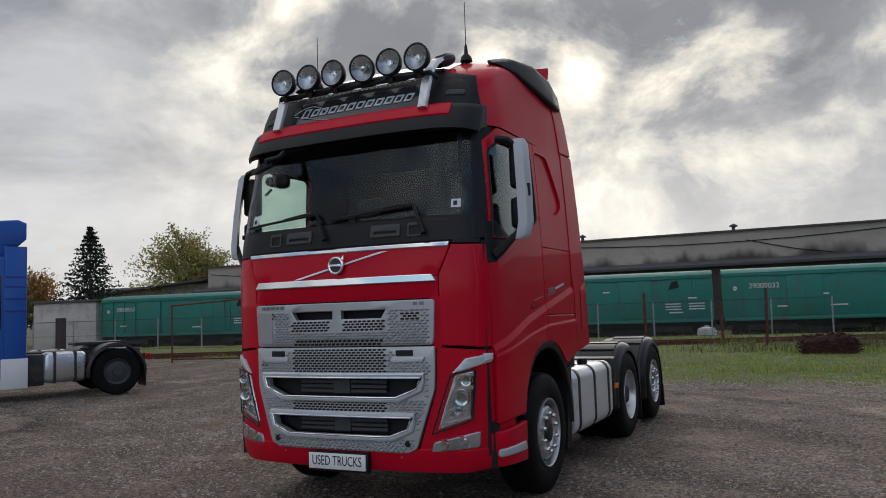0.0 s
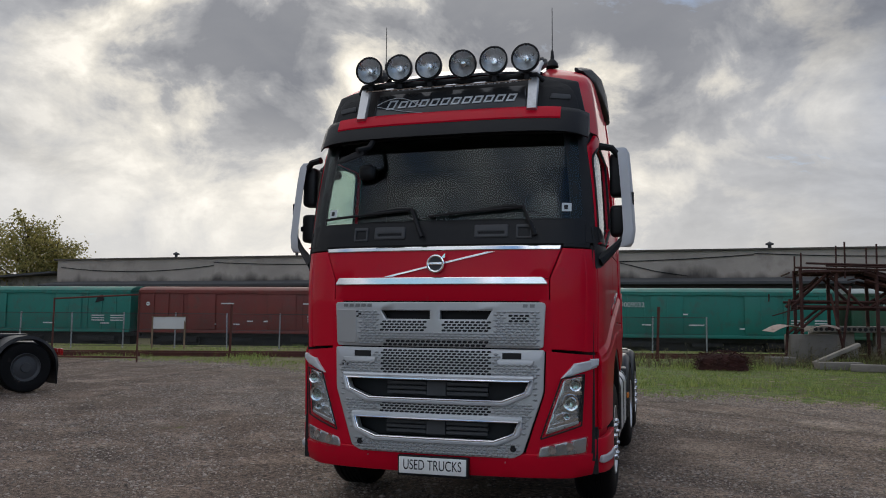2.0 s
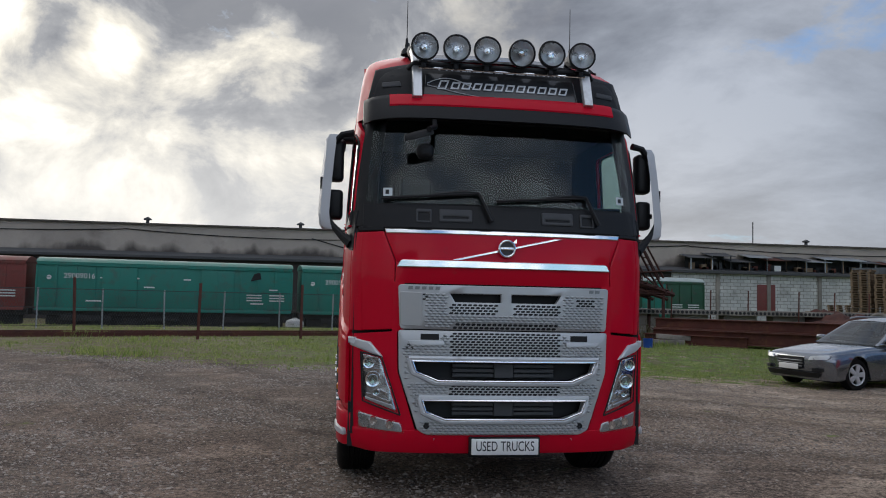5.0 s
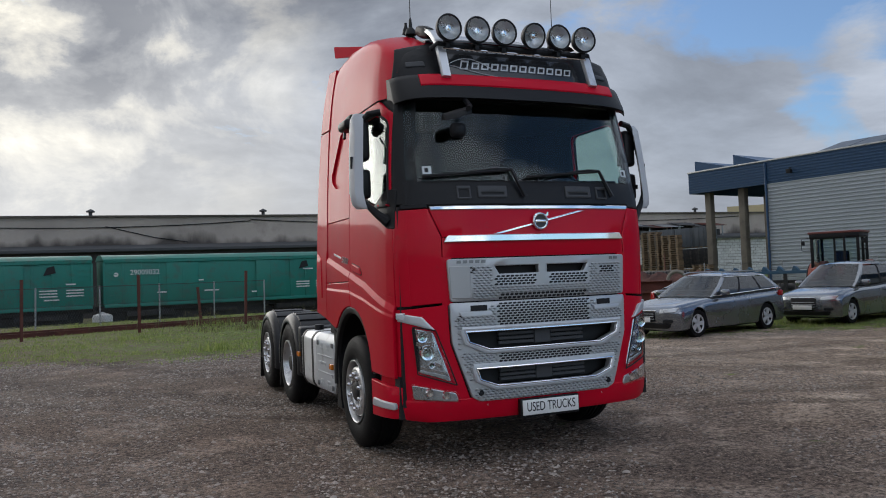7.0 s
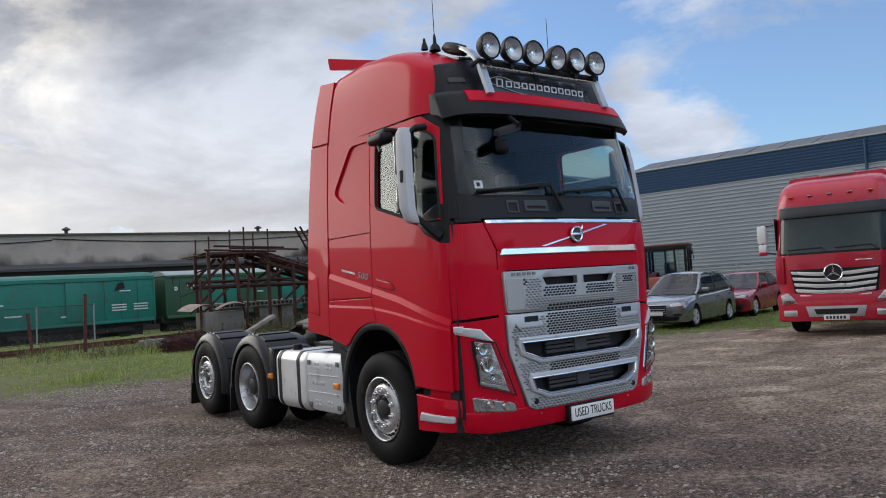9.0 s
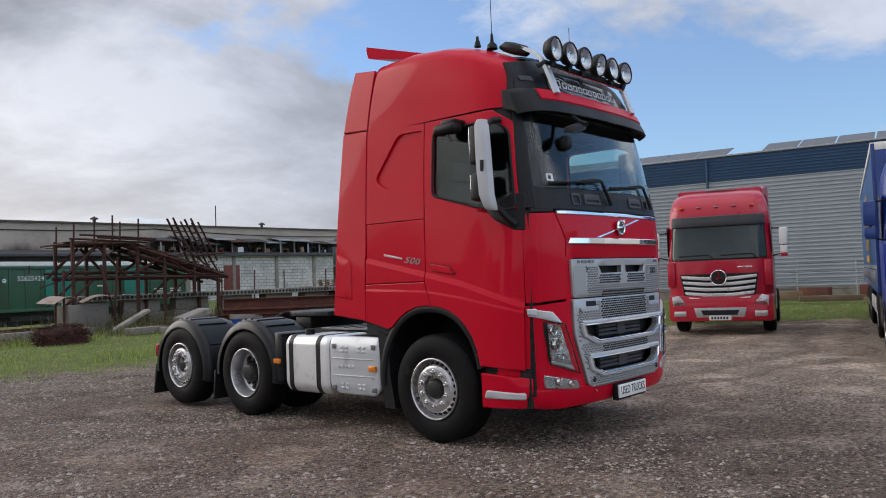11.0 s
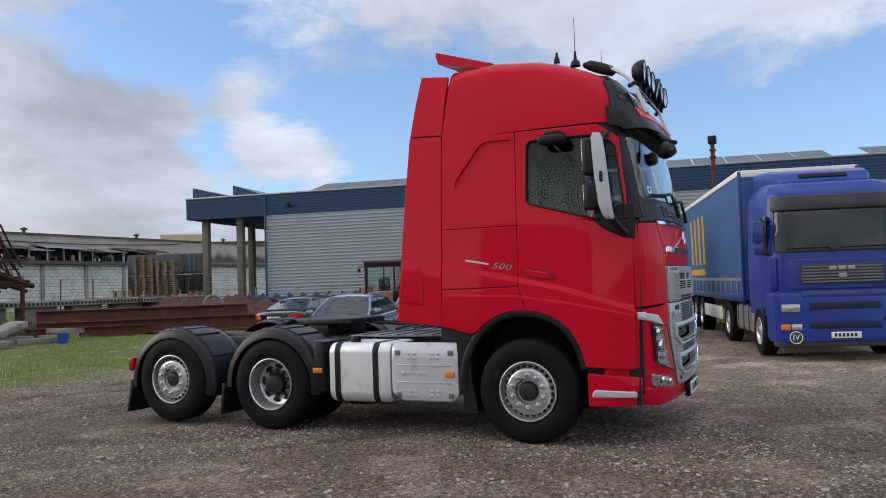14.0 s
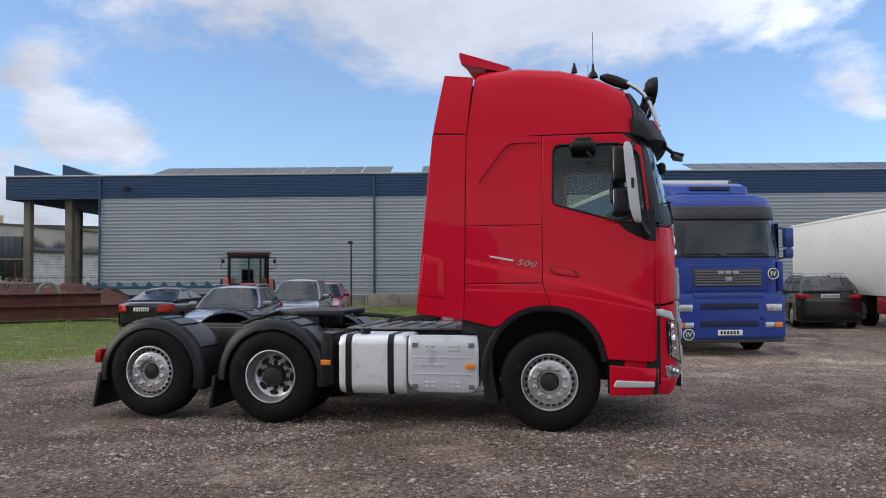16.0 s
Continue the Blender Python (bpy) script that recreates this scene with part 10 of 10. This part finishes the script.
def grass_blades():
    random.seed(17)
    verts, faces = [], []

    def blade(x, y, h):
        a = random.uniform(0, math.pi)
        w = random.uniform(0.006, 0.014) * (1 + h)
        lx, ly = random.gauss(0, 0.35) * h, random.gauss(0, 0.35) * h
        z = ground_height(x, y) - 0.008
        b = len(verts)
        dx, dy = math.cos(a) * w, math.sin(a) * w
        verts.extend([(x - dx, y - dy, z), (x + dx, y + dy, z), (x + lx, y + ly, z + h)])
        faces.append((b, b + 1, b + 2))
    n = 0
    while n < 70000:
        x, y = random.uniform(-34, 30), random.uniform(-6, 34)
        g = grass_amount(x, y)
        if g <= 0.2:
            continue
        patch = noise.noise((x * 0.7, y * 0.7, 3.3)) + 0.5 * noise.noise((x * 2.1, y * 2.1, 8))
        if random.random() > g * (0.55 + 0.8 * patch):
            n += 0.25
            continue
        tall = 0.22 if noise.noise((x * 0.35, y * 0.35, 9)) > 0.42 else 0.085
        for k in range(3):
            blade(x + random.gauss(0, 0.05), y + random.gauss(0, 0.05), random.uniform(0.025, tall))
        n += 1
    for cx, cy in ((-13.3, 18.8), (-12.8, 18.9), (-10.2, 21.9), (-6.2, 13.3), (0.4, 23.9), (4.6, 19.9), (2.2, 19.5), (10.8, 20.8), (7.9, 24.4), (8.6, 24.6), (12.2, 24.5), (-7.4, 13.5), (-1.0, 12.4), (25.8, 21)):
        for k in range(170):
            blade(cx + random.gauss(0, 0.35), cy + random.gauss(0, 0.3), random.uniform(0.06, 0.32))
    me = bpy.data.meshes.new("grass")
    me.from_pydata(verts, [], faces)
    me.materials.append(leaf_mat("grass_blade", (0.13, 0.20, 0.040), (0.38, 0.42, 0.13)))
    tagged(new("grass", me), "rough short grass with dry tufts along the yard edge", "grass", kind="stuff")


grass_blades()


def dry_weeds():
    """Tall thin stems with small side leaves about the slabs and blocks."""
    rng = random.Random(41)
    verts, faces = [], []

    def strip(p, q, w):
        b = len(verts)
        side = Vector((rng.uniform(-1, 1), rng.uniform(-1, 1), 0)).normalized() * w
        verts.extend([tuple(p - side), tuple(p + side), tuple(q)])
        faces.append((b, b + 1, b + 2))
    for cx, cy, sx, sy, n, tall in ((8.6, 25.2, 1.3, 0.5, 260, 0.9), (11.0, 24.6, 1.6, 0.6, 300, 0.8), (13.4, 24.6, 1.2, 0.8, 220, 0.9), (4.2, 21.4, 1.6, 0.7, 260, 0.45), (2.2, 20.2, 1.6, 0.6, 200, 0.4), (7.6, 22.6, 1.6, 0.6, 220, 0.5),
                                (15.5, 27.0, 2.0, 0.6, 220, 1.0), (20.0, 26.5, 3.0, 0.8, 260, 1.0), (25.0, 29.0, 2.5, 1.5, 240, 1.2), (0.2, 24.0, 1.4, 0.8, 120, 0.7), (5.0, 24.4, 0.7, 0.4, 90, 0.7)):
        for i in range(n):
            x, y = rng.gauss(cx, sx), rng.gauss(cy, sy)
            p = Vector((x, y, ground_height(x, y) - 0.01))
            h = rng.uniform(0.25, 1.0) * tall
            q = p + Vector((rng.gauss(0, 0.16) * h, rng.gauss(0, 0.16) * h, h))
            strip(p, q, 0.012)
            for k in range(6):
                a = p.lerp(q, rng.uniform(0.15, 1.0))
                strip(a, a + Vector((rng.gauss(0, 0.08), rng.gauss(0, 0.08), rng.uniform(-0.02, 0.10))), 0.016)
    me = bpy.data.meshes.new("dry_weeds")
    me.from_pydata(verts, [], faces)
    me.materials.append(leaf_mat("weed_leaf", (0.055, 0.07, 0.025), (0.20, 0.16, 0.085)))
    tagged(new("dry_weeds", me), "brown and green weeds grown up between concrete slabs", "weeds", kind="stuff")


dry_weeds()


def stones():
    rng = np.random.default_rng(29)
    base = np.array([(1, 0, 0), (-1, 0, 0), (0, 1, 0), (0, -1, 0), (0, 0, 1), (0, 0, -0.6)])
    tri = np.array([(0, 2, 4), (2, 1, 4), (1, 3, 4), (3, 0, 4), (2, 0, 5), (1, 2, 5), (3, 1, 5), (0, 3, 5)])
    spots = []
    for x, y, u in zip(rng.uniform(-17, 13, 640000), rng.uniform(-9.5, 17, 640000), rng.random(640000)):
        g = grass_amount(x, y)
        if g > 0.7:
            continue
        dens = 0.42 + 1.5 * noise.noise((x * 0.45, y * 0.45, 2)) + 0.9 * noise.noise((x * 1.9, y * 1.9, 4))
        dens += 0.8 * max(0.0, 1 - abs(g - 0.2) / 0.3)                   # rubble gathers along the grass edge
        near = 1.1 * math.exp(-((x + 4) ** 2 + (y - 1) ** 2) / 95) + (0.45 if 0 < g < 0.6 else 0)
        if u < 0.62 * max(0.04, dens) * (0.16 + near):
            spots.append((x, y))
    n = len(spots)
    r = 0.005 + 0.011 * rng.random(n) ** 2 + np.where(rng.random(n) < 0.06, 0.016 * rng.random(n), 0)
    size = np.stack((r * rng.uniform(0.8, 1.7, n), r * rng.uniform(0.8, 1.5, n), r * rng.uniform(0.4, 0.8, n)), 1)
    p = base[None] * size[:, None] * rng.uniform(0.75, 1.2, (n, 6, 1))
    a = rng.uniform(0, 3.14, n)[:, None]
    ca, sa = np.cos(a), np.sin(a)
    at = np.array([(x, y, ground_height(x, y)) for x, y in spots])
    verts = np.stack((p[..., 0] * ca - p[..., 1] * sa + at[:, None, 0], p[..., 0] * sa + p[..., 1] * ca + at[:, None, 1], p[..., 2] + at[:, None, 2] + 0.15 * size[:, None, 2]), 2).reshape(-1, 3)
    faces = (tri[None] + 6 * np.arange(n)[:, None, None]).reshape(-1, 3)
    me = bpy.data.meshes.new("gravel_stones")
    me.from_pydata(verts.tolist(), [], faces.tolist())
    me.materials.append(leaf_mat("gravel_stone", (0.075, 0.060, 0.049), (0.45, 0.385, 0.33), 0.0))
    tagged(new("gravel_stones", me), "loose grey and brown stones scattered on the yard", "gravel", kind="stuff")


stones()
